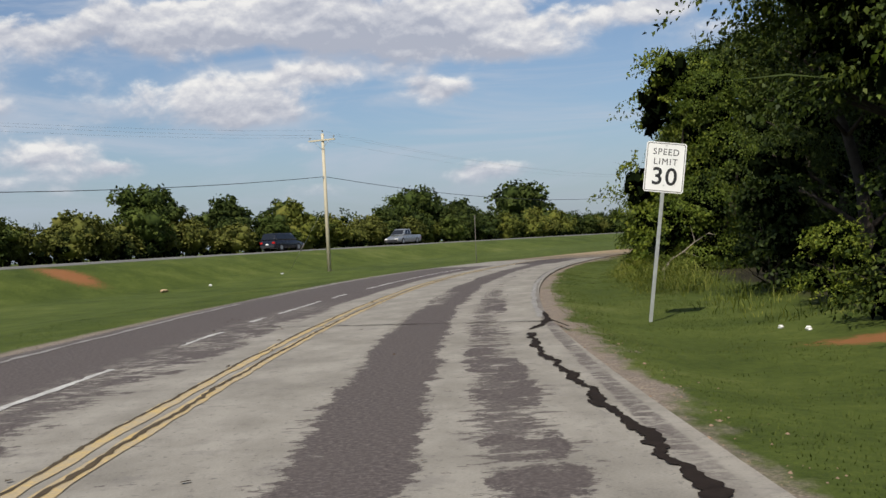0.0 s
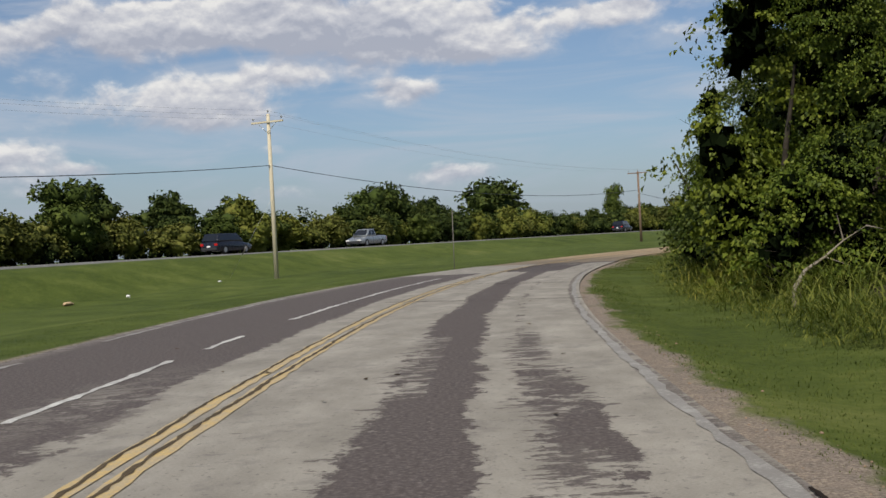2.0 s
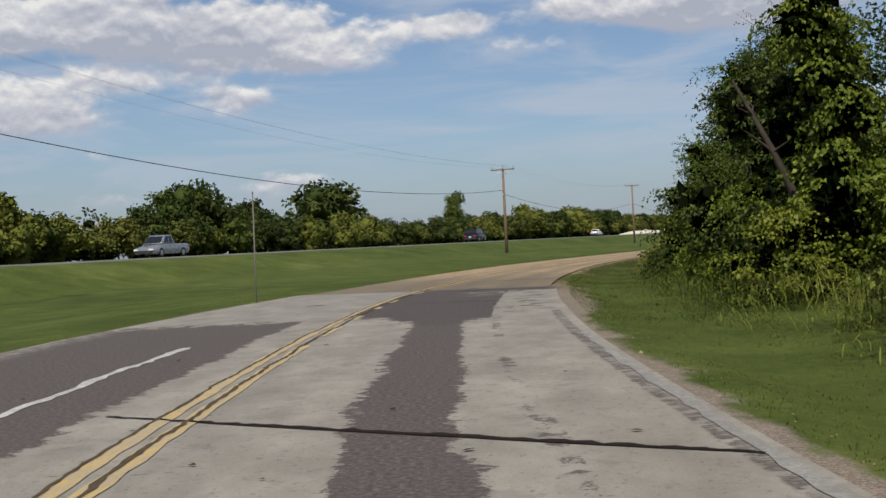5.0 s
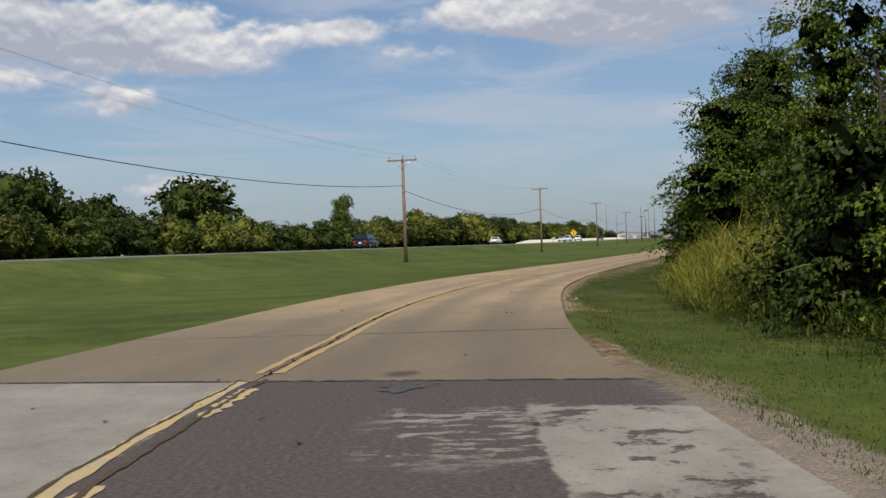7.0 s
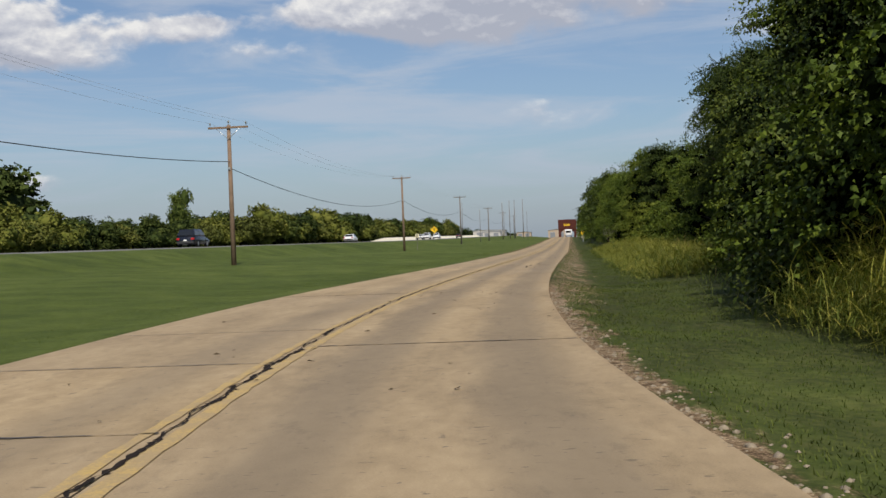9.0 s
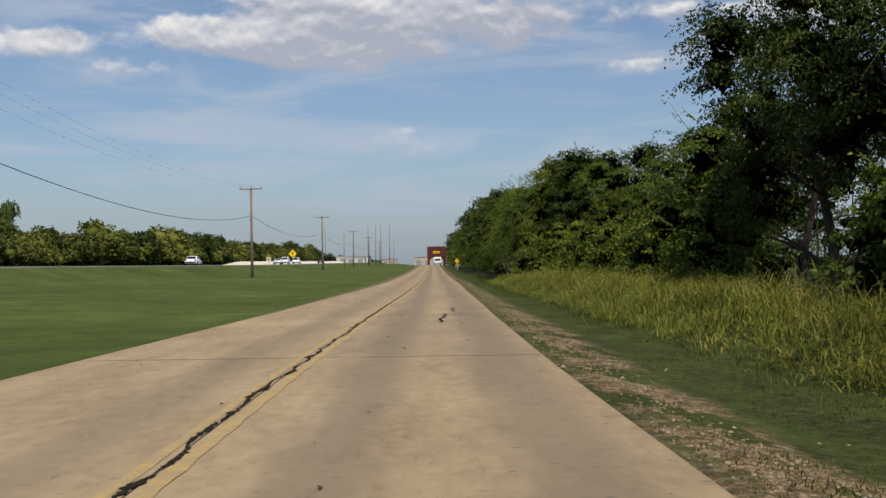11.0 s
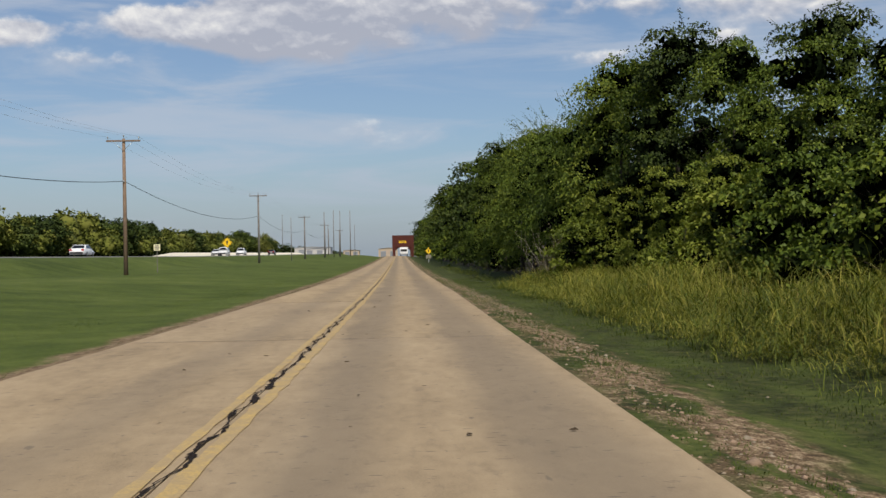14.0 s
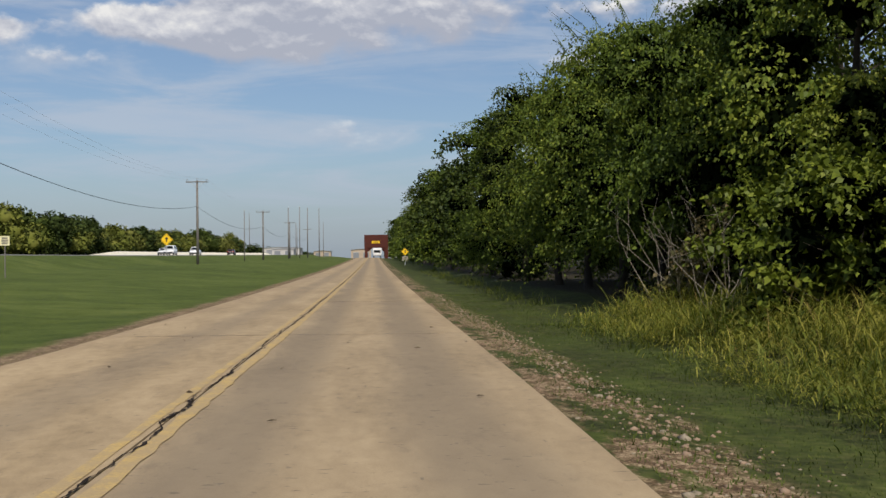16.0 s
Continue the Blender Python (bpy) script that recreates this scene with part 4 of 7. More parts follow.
    w = np.interp(ss, [16.4, 16.9, 17.4, 18.0, 18.8, 19.4, 20.3], [0.02, 0.06, 0.03, 0.07, 0.03, 0.05, 0.01])
    tagged(ribbon("tar_crack", ss, np.interp(ss, [16.4, 17.2, 18.4, 20.3], [-3.32, -3.52, -3.66, -3.68]), w, M_TAR, road, 0.009, 72, 0.35), "black tar crack seal")
    ss = np.arange(16.6, 18.2, 0.05)
    tagged(ribbon("tar_crack", ss, np.interp(ss, [16.6, 18.2], [-3.86, -3.70]), 0.018, M_TAR, road, 0.011, 73, 0.4), "black tar crack seal")
    s = np.array([145.5, 145.1, 144.9, 144.2, 143.6, 143.3, 142.9, 142.0, 141.4, 140.6])
    d = np.array([-1.69, -1.78, -1.66, -1.73, -1.62, -1.72, -1.60, -1.58, -1.64, -1.6])
    k = np.arange(0, 9.01, 0.08)
    tagged(ribbon("tar_crack", np.interp(k, range(10), s), np.interp(k, range(10), d) + np.random.RandomState(74).uniform(-0.01, 0.01, len(k)), np.interp(k, [0, 4, 8, 9], [0.026, 0.03, 0.036, 0.01]), M_TAR, road, 0.009, 74, 0.4), "black tar crack seal")
    for i, (a, b, c, w) in enumerate(((74.4, 75.3, -1.5, 0.16), (69.2, 69.5, 1.6, 0.2), (146.8, 150.6, -1.95, 0.07))):
        ss = np.arange(a, b, 0.05)
        tagged(ribbon("patch", ss, c + 0.02 * np.sin(ss * 2.3), w * np.sin(np.linspace(0.15, 3.0, len(ss))), M_SMUDGE if a > 100 else M_TAR_WORN, road, 0.008, 80 + i, 0.15 if a > 100 else 0.6), "worn dark patch")


def build_highway():
    """The raised highway beyond the grass: two carriageways with pale shoulders and a concrete barrier."""
    hw = thing("highway", "raised asphalt highway with pale shoulders beyond the grass", "highway", kind="structure")
    for v0, v1 in ((11.0, 24.5),):
        verts, faces = [], []
        us = np.r_[np.arange(-320, 400, 10.0), np.arange(400, 1500, 60.0)]
        for u in us:
            for v in (v0 - 0.5, v0, v1, v1 + 0.5):
                x, y = pole_xy(u, v)
                verts.append((x, y, float(highway_z(u)) + (0.10 if v0 <= v <= v1 else -0.15)))
        for i in range(len(us) - 1):
            for j in range(3):
                a = i * 4 + j
                faces.append((a, a + 4, a + 5, a + 1)[::-1])
        shared("asphalt", mesh_of("asphalt", verts, faces, (M_HIGHWAY,)), hw)
    for v in (11.8, 23.7, 17.7):
        verts, faces = [], []
        us = np.arange(-320, 900, 20.0)
        for u in us:
            for w in (-0.07, 0.07):
                x, y = pole_xy(u, v + w)
                verts.append((x, y, float(highway_z(u)) + 0.106))
        faces = [(2 * i, 2 * i + 1, 2 * i + 3, 2 * i + 2)[::-1] for i in range(len(us) - 1)]
        shared("white_line" if v != 17.7 else "yellow_line", mesh_of("line", verts, faces, (M_WHITE_LINE if v != 17.7 else M_YELLOW,)), hw)
    verts, faces = [], []
    us = np.r_[np.arange(322, 700, 6.0)]
    prof = ((-2.2, -0.3), (-2.1, 0.02), (-1.8, 0.06), (0.9, 0.92), (1.3, 0.98), (1.6, 0.95), (1.7, 0.6), (1.8, -0.3))
    for u in us:
        for a, h in prof:
            x, y = pole_xy(u, 30.0 + a)
            k = min(1.0, (u - 320) / 24.0)
            verts.append((x, y, float(highway_z(u)) + 0.05 + h * (0.15 + 0.85 * k)))
    n = len(prof)
    for i in range(len(us) - 1):
        faces += [(i * n + j, i * n + j + 1, i * n + n + j + 1, i * n + n + j) for j in range(n - 1)]
    faces += [tuple(range(n)), tuple(range(len(verts) - n, len(verts)))[::-1]]
    ob = new("concrete_bank", mesh_of("concrete_bank", verts, faces, (M_BARRIER,)))
    tagged(ob, "long pale concrete-faced bank along the highway", "bank", kind="structure")


build_ground()
ROAD = build_road()
build_markings(ROAD)
build_highway()

# ---- trees and grass ----
def unit(v):
    return v / (np.linalg.norm(v, axis=-1, keepdims=True) + 1e-9)


def leaf_quads(base, way, face, length, width, fold=0.18):
    """Corners of folded, pointed leaves: base, two sides, tip."""
    side = unit(np.cross(way, face))
    up = unit(np.cross(side, way))
    mid = base + way * (length * 0.45)[:, None]
    lift = up * (length * fold)[:, None]
    a = mid + side * (width * 0.5)[:, None] + lift
    b = mid - side * (width * 0.5)[:, None] + lift
    tip = base + way * length[:, None] - up * (length * 0.12)[:, None]
    v = np.stack([base, a, tip, b], 1).reshape(-1, 3)
    return v


def crown_mesh(name, seed, lobes, boughs, per, size, mat, droop=0.5, floor=0.05, bough=0.42, shoots=40, reach=1.0, spray=1.0):
    """Leaves massed on many small boughs over uneven lobes (x, y, z, rx, ry, rz), with loose shoots."""
    rng = np.random.RandomState(seed)
    lobes = np.asarray(lobes, float)
    area = (lobes[:, 3] * lobes[:, 4] + lobes[:, 3] * lobes[:, 5] + lobes[:, 4] * lobes[:, 5]) ** 0.85
    many = boughs * 3
    pick = rng.choice(len(lobes), many, p=area / area.sum())
    out = unit(rng.normal(size=(many, 3)) + np.array([0, 0, 0.25]))
    L = lobes[pick]
    c = L[:, :3] + out * L[:, 3:] * rng.uniform(0.72, 1.0, (many, 1))
    # keep boughs on the outside of the whole crown
    deep = np.ones(many) * 9.0
    for l in lobes:
        deep = np.minimum(deep, (((c - l[:3]) / l[3:]) ** 2).sum(1))
    keep = np.where((deep > 0.42) & (c[:, 2] > floor))[0][:boughs]
    c, out = c[keep], out[keep]
    n = len(c)
    rad = bough * rng.uniform(0.55, 1.6, (n, 1, 1))
    # each bough is a flat spray, longer outwards than across, that bows down towards its tip
    flat = unit(out[:, :2] + rng.normal(size=(n, 2)) * 0.35)
    ahead = np.stack([flat[:, 0], flat[:, 1], np.zeros(n)], -1)[:, None]
    across = np.stack([-flat[:, 1], flat[:, 0], np.zeros(n)], -1)[:, None]
    o = unit(rng.normal(size=(n, per, 3)) + np.array([0, 0, 0.5]))
    q = o * rng.uniform(0.3, 1.05, (n, per, 1)) ** 0.7
    run = q[..., :1] * (1.0 + 0.7 * spray) + 0.5 * spray
    pos = c[:, None] + rad * (ahead * run + across * q[..., 1:2] * 0.95)
    pos[..., 2] += rad[..., 0] * (q[..., 2] * (0.42 if spray else 0.8) - droop * 0.30 * np.maximum(run[..., 0], 0.0) ** 2 - 0.25 * q[..., 1] ** 2)
    way = unit(ahead * 0.55 + across * q[..., 1:2] * 0.6 + rng.normal(size=(n, per, 3)) * 0.5 + np.array([0, 0, -0.75 * droop]))
    face = unit(out[:, None] * 0.35 + np.array([0, 0, 0.8]) + rng.normal(size=(n, per, 3)) * 0.5)
    ln = size * rng.uniform(0.55, 1.4, (n, per))
    pos, way, face, ln = pos.reshape(-1, 3), way.reshape(-1, 3), face.reshape(-1, 3), ln.ravel()
    if shoots:
        # shoots that stand out of the crown and bow over
        k = 26
        pick = rng.choice(n, min(shoots, n), replace=False)
        at, o = c[pick], unit(out[pick] + rng.normal(size=(len(pick), 3)) * 0.35 + np.array([0, 0, 0.25]))
        run = reach * bough * rng.uniform(1.5, 3.2, (len(pick), 1))
        t = rng.uniform(0.05, 1.0, (len(pick), k))
        q = at[:, None] + o[:, None] * (t * run)[..., None] + rng.normal(size=(len(pick), k, 3)) * size * 0.3
        q[..., 2] -= (t ** 2) * run * 0.35 * droop
        w = unit(o[:, None] * 0.5 + rng.normal(size=q.shape) * 0.8 + np.array([0, 0, -droop]))
        f = unit(rng.normal(size=q.shape) * 0.7 + np.array([0, 0, 0.7]))
        pos, way, face = np.concatenate([pos, q.reshape(-1, 3)]), np.concatenate([way, w.reshape(-1, 3)]), np.concatenate([face, f.reshape(-1, 3)])
        ln = np.concatenate([ln, size * rng.uniform(0.5, 1.05, len(pick) * k)])
        twig = leaf_quads(at, unit(o + np.array([0, 0, -0.12 * droop])), unit(rng.normal(size=o.shape) + 2.0), run[:, 0] * 0.95, np.full(len(pick), 0.03), 0.02)
    ok = pos[:, 2] > floor
    v = leaf_quads(pos[ok], way[ok], face[ok], ln[ok], ln[ok] * 0.68)
    if shoots:
        v = np.concatenate([v, twig])
    return quads_mesh(name, v, np.arange(len(v)).reshape(-1, 4), mat)


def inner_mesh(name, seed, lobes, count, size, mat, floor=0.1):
    """Large near-black leaf shapes that fill the inside of a crown, standing in for its shade."""
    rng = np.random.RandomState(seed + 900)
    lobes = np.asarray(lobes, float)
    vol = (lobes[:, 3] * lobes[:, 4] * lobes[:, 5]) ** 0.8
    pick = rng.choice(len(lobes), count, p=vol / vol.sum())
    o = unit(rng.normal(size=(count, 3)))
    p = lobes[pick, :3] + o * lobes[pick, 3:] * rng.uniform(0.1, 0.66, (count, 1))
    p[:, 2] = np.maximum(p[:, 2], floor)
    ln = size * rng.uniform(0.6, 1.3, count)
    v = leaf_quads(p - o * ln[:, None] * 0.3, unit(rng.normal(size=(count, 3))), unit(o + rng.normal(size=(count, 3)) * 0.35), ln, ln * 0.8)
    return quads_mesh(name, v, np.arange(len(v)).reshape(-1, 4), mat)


def ico(level):
    bm = bmesh.new()
    bmesh.ops.create_icosphere(bm, subdivisions=level, radius=1.0)
    v = np.array([p.co[:] for p in bm.verts])
    f = np.array([[p.index for p in q.verts] for q in bm.faces])
    bm.free()
    return v, f


ICO = {k: ico(k) for k in (1, 2, 3)}


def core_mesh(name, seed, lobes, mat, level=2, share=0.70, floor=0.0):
    """A lumpy filler mass under the outer leaves of a crown, in the given colour."""
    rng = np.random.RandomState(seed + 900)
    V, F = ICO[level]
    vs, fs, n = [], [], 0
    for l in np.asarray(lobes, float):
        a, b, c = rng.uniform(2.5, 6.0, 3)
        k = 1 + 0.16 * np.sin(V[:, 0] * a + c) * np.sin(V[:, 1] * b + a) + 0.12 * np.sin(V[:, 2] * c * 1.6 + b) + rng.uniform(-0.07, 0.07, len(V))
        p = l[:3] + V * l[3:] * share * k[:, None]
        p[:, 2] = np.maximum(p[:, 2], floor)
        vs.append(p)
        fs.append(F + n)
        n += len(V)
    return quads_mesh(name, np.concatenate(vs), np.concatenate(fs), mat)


def lobes_of(seed, height, radius, low, n, lean=0.0):
    """An uneven column of lobes from low to the given height."""
    rng = np.random.RandomState(seed)
    out = []
    for i in range(n):
        k = (i + 0.5) / n
        z = low + (height - low) * (0.06 + 0.86 * k)
        body = math.sin(min(1.0, k * 1.25 + 0.22) * math.pi * 0.93) * 0.55 + 0.5
        a = rng.uniform(0, math.tau)
        off = radius * 0.60 * body * rng.uniform(0.6, 1.1)
        r = radius * body * rng.uniform(0.36, 0.56)
        out.append((off * math.cos(a) + lean * k * radius, off * math.sin(a), z, r, r * rng.uniform(0.85, 1.15), r * rng.uniform(0.6, 0.85)))
    out.append((0, 0, height - radius * 0.42, radius * 0.5, radius * 0.5, radius * 0.42))
    return out


def round_lobes(seed, height, radius, low, n):
    """Lobes spread through a broad rounded crown."""
    rng = np.random.RandomState(seed)
    out = []
    c, h = (height + low) / 2, (height - low) / 2
    while len(out) < n:
        p = rng.uniform(-1, 1, 3)
        if 0.25 < (p ** 2).sum() < 0.8 and (p[2] > -0.9):
            r = radius * rng.uniform(0.30, 0.46)
            out.append((p[0] * radius * 0.85, p[1] * radius * 0.85, c + p[2] * h * 0.86, r, r, r * 0.8))
    out.append((0, 0, c, radius * 0.6, radius * 0.6, h * 0.7))
    return out


def trunk_mesh(name, seed, height, r, limbs, reach, mat, stems=1):
    rng = np.random.RandomState(seed)
    bm = bmesh.new()
    for st in range(stems):
        p = Vector((rng.uniform(-0.3, 0.3) * (stems > 1), rng.uniform(-0.3, 0.3) * (stems > 1), -0.15))
        lean = Vector((rng.uniform(-0.12, 0.12), rng.uniform(-0.12, 0.12), 1.0)).normalized()
        n, joints = 6, [p]
        for i in range(n):
            nxt = p + lean * (height * 0.66 / n)
            k0, k1 = 1 - i / n * 0.8, 1 - (i + 1) / n * 0.8
            tube(bm, p, nxt, r * k0 * (1.25 if i == 0 else 1.0), r * k1, 8, False)
            p = nxt
            joints.append(p)
            lean = (lean + Vector((rng.uniform(-0.14, 0.14), rng.uniform(-0.14, 0.14), 0))).normalized()
        for i in range(limbs):
            j = rng.randint(1, n)
            a = rng.uniform(0, math.tau)
            q = joints[j]
            ln = reach * rng.uniform(0.55, 1.0) * (1.1 - j / n * 0.5)
            mid = q + Vector((math.cos(a) * ln * 0.5, math.sin(a) * ln * 0.5, ln * rng.uniform(0.2, 0.45)))
            end = mid + Vector((math.cos(a + 0.3) * ln * 0.5, math.sin(a + 0.3) * ln * 0.5, ln * rng.uniform(0.05, 0.35)))
            rr = r * (1 - j / n * 0.8) * 0.5
            tube(bm, q, mid, rr, rr * 0.65, 6, False)
            tube(bm, mid, end, rr * 0.65, rr * 0.15, 6, False)
            twig = mid + Vector((math.cos(a - 0.9) * ln * 0.35, math.sin(a - 0.9) * ln * 0.35, ln * 0.2))
            tube(bm, mid, twig, rr * 0.4, rr * 0.1, 5, False)
    me = bpy.data.meshes.new(name)
    bm.to_mesh(me)
    bm.free()
    me.materials.append(mat)
    return me


def tree(label, seed, height, radius, low, n, sprays, per, size, mat, droop=0.5, stems=1, name="tree", lobes=None, trunk_r=None, skirt=0, core=None, bough=0.42, shoots=40, fill=1700, far=False, reach=1.0):
    ob = thing(name, label, name)
    lobes = list(lobes or lobes_of(seed, height, radius, low, n))
    shared("trunk", trunk_mesh("trunk", seed, height, trunk_r or 0.035 * height * 0.55, 7, radius * 0.9, M_BARK, stems), ob)
    rng = np.random.RandomState(seed + 5)
    under = []
    for i in range(skirt):
        a = i * math.tau / max(1, skirt) + rng.uniform(-0.4, 0.4)
        r = radius * rng.uniform(0.28, 0.4)
        under.append((radius * 0.42 * math.cos(a), radius * 0.42 * math.sin(a), r * rng.uniform(0.5, 2.2), r, r, r * 1.1))
    # added filler behind the leaves; near trees get it near-black as painted shade
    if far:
        inner = core_mesh("inner_foliage", seed, lobes + under, core or M_CROWN_SHADE, 1, 0.74)
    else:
        inner = inner_mesh("inner_foliage", seed, lobes + under, fill, 0.42, core or M_CROWN_SHADE)
    shared("inner_foliage", inner, ob, None, "filler mass inside the crown behind the outer leaves")
    shared("crown", crown_mesh("crown", seed, lobes + under, sprays, per, size, mat, droop, 0.05, bough, shoots, reach, 0.0 if far else 1.0), ob)
    return ob


# patterns, each built once and then copied to its places
TALL = [tree("tall leafy tree hung with vines at the wood's edge", 101, 10.5, 3.0, 1.2, 13, 165, 84, 0.128, M_LEAF, 0.9, skirt=4, bough=0.55),
        tree("tall dark-leaved tree at the wood's edge", 102, 11.0, 3.1, 2.6, 13, 160, 84, 0.128, M_LEAF_DARK_SHADE, 0.7, skirt=5, bough=0.55),
        tree("tall green tree crowded among the woods", 103, 9.6, 2.8, 0.8, 12, 155, 84, 0.128, M_LEAF, 0.5, skirt=4, bough=0.55)]
NEAR = [tree("tall leafy tree hung with vines beside the verge", 105, 10.5, 3.0, 1.0, 14, 235, 120, 0.095, M_LEAF, 1.0, skirt=4, bough=0.5, shoots=70, reach=1.3),
        tree("tall dark-leaved tree standing close to the verge", 106, 11.0, 3.1, 1.8, 14, 220, 120, 0.095, M_LEAF_DARK_SHADE, 0.9, skirt=3, bough=0.5, shoots=70, reach=1.3)]
# these two take the dark leaf colour so that their hollows look shaded
HOLLOW = tree("tall tree whose crown overhangs a deep shaded hollow", 107, 10.4, 3.1, 2.6, 13, 200, 110, 0.10, M_LEAF_DARK_SHADE, 0.9, skirt=0, bough=0.5, shoots=70, reach=1.3)
DEEP = tree("tall dark tree with a bare shaded space below its crown", 108, 10.8, 3.2, 4.0, 12, 210, 110, 0.10, M_LEAF_DARK_SHADE, 0.9, skirt=0, bough=0.5, shoots=70, reach=1.3)
MID = [tree("leafy young tree growing at the wood's edge", 111, 6.6, 2.3, 0.6, 11, 165, 60, 0.125, M_LEAF_LIGHT, 0.7, skirt=4, bough=0.36),
       tree("dark green small tree beside the verge", 112, 6.0, 2.2, 0.6, 11, 150, 72, 0.12, M_LEAF_DARK_SHADE, 0.7, skirt=4, bough=0.36)]
ARCHING = tree("green tree whose long leafy branches arch out over the verge", 115, 7.4, 2.7, 1.0, 12, 190, 64, 0.125, M_LEAF, 0.7, skirt=0, bough=0.40, shoots=90, reach=1.7)
BOWER = tree("broad green tree whose drooping boughs overhang a dark hollow", 116, 8.6, 3.4, 1.5, 16, 230, 104, 0.11, M_LEAF, 1.0, skirt=0, bough=0.52, shoots=90, reach=1.5)
SNAG = tree("narrow dead trunk thickly wrapped in green vines", 117, 6.9, 0.95, 0.3, 12, 120, 60, 0.10, M_LEAF, 1.0, skirt=0, bough=0.26, shoots=30, fill=500)
BUSH = [tree("dense green bush at the foot of the trees", 121, 3.2, 1.7, 0.0, 9, 130, 44, 0.12, M_LEAF, 0.5, 3, "bush", bough=0.30, shoots=30, fill=500),
        tree("light olive bush at the foot of the trees", 122, 2.6, 1.6, 0.0, 8, 125, 44, 0.115, M_LEAF_LIGHT, 0.4, 3, "bush", bough=0.30, shoots=30, fill=500),
        # shade of the hollow is put into this bush's leaf colour
        tree("bush in the hollow under the trees, its leaves coloured dark for shade", 124, 3.0, 1.7, 0.0, 9, 130, 44, 0.115, M_LEAF_DARK_SHADE, 0.7, 3, "bush", bough=0.32, shoots=30, fill=500),
        tree("browning bush among tall grass", 123, 2.3, 1.4, 0.0, 8, 100, 44, 0.11, M_LEAF_RUST, 0.4, 3, "bush", bough=0.28, shoots=30, fill=300)]
BACK = [tree("tree standing at the far wood's edge", 131, 10.5, 3.2, 0.3, 12, 150, 26, 0.29, M_LEAF_DARK_SHADE, 0.4, bough=0.6, shoots=30, fill=900),
        tree("leafy tree standing at the far wood's edge", 132, 9.5, 3.2, 0.2, 12, 150, 26, 0.29, M_LEAF, 0.4, bough=0.6, shoots=30, fill=900)]
FAR = [tree("distant broad green tree beyond the highway", 141, 8.6, 4.4, 0.4, 0, 230, 18, 0.42, M_FAR_A, 0.2, lobes=round_lobes(141, 8.6, 4.4, 0.6, 17), core=M_FAR_A, bough=0.62, shoots=0, far=True),
       tree("distant dark tree beyond the highway", 142, 7.2, 3.8, 0.1, 0, 140, 16, 0.45, M_FAR_B, 0.2, lobes=round_lobes(142, 7.2, 3.8, 0.3, 16), core=M_FAR_B, bough=0.58, shoots=0, far=True),
       tree("distant olive-green tree beyond the highway", 143, 6.4, 3.8, 0.0, 0, 140, 16, 0.45, M_FAR_C, 0.2, lobes=round_lobes(143, 6.4, 3.8, 0.1, 16), core=M_FAR_C, bough=0.58, shoots=0, far=True),
       tree("distant yellow-green bushy tree beyond the highway", 144, 5.2, 3.6, 0.0, 0, 130, 16, 0.42, M_FAR_D, 0.2, lobes=round_lobes(144, 5.2, 3.6, 0.0, 15), core=M_FAR_D, bough=0.55, shoots=0, far=True)]
USED = set()


def plant(pattern, s, d, turn=0.0, scale=1.0, tall=1.0, group="", label=""):
    x, y = (float(a) for a in road_xy(s, d))
    m = pose(x, y, gz(x, y) - 0.05, 0, 0, turn) @ Matrix.Diagonal((scale, scale, scale * tall, 1))
    put_tree(pattern, m, group, label)


def put_tree(pattern, m, group="", label=""):
    if pattern.name not in USED:
        USED.add(pattern.name)
        pattern.matrix_basis = m
        ob = pattern
    else:
        ob = copy_thing(pattern, Matrix.Identity(4))
        ob.matrix_basis = m
    if group:
        ob["group"] = group
    if label:
        ob["label"] = label
    return ob


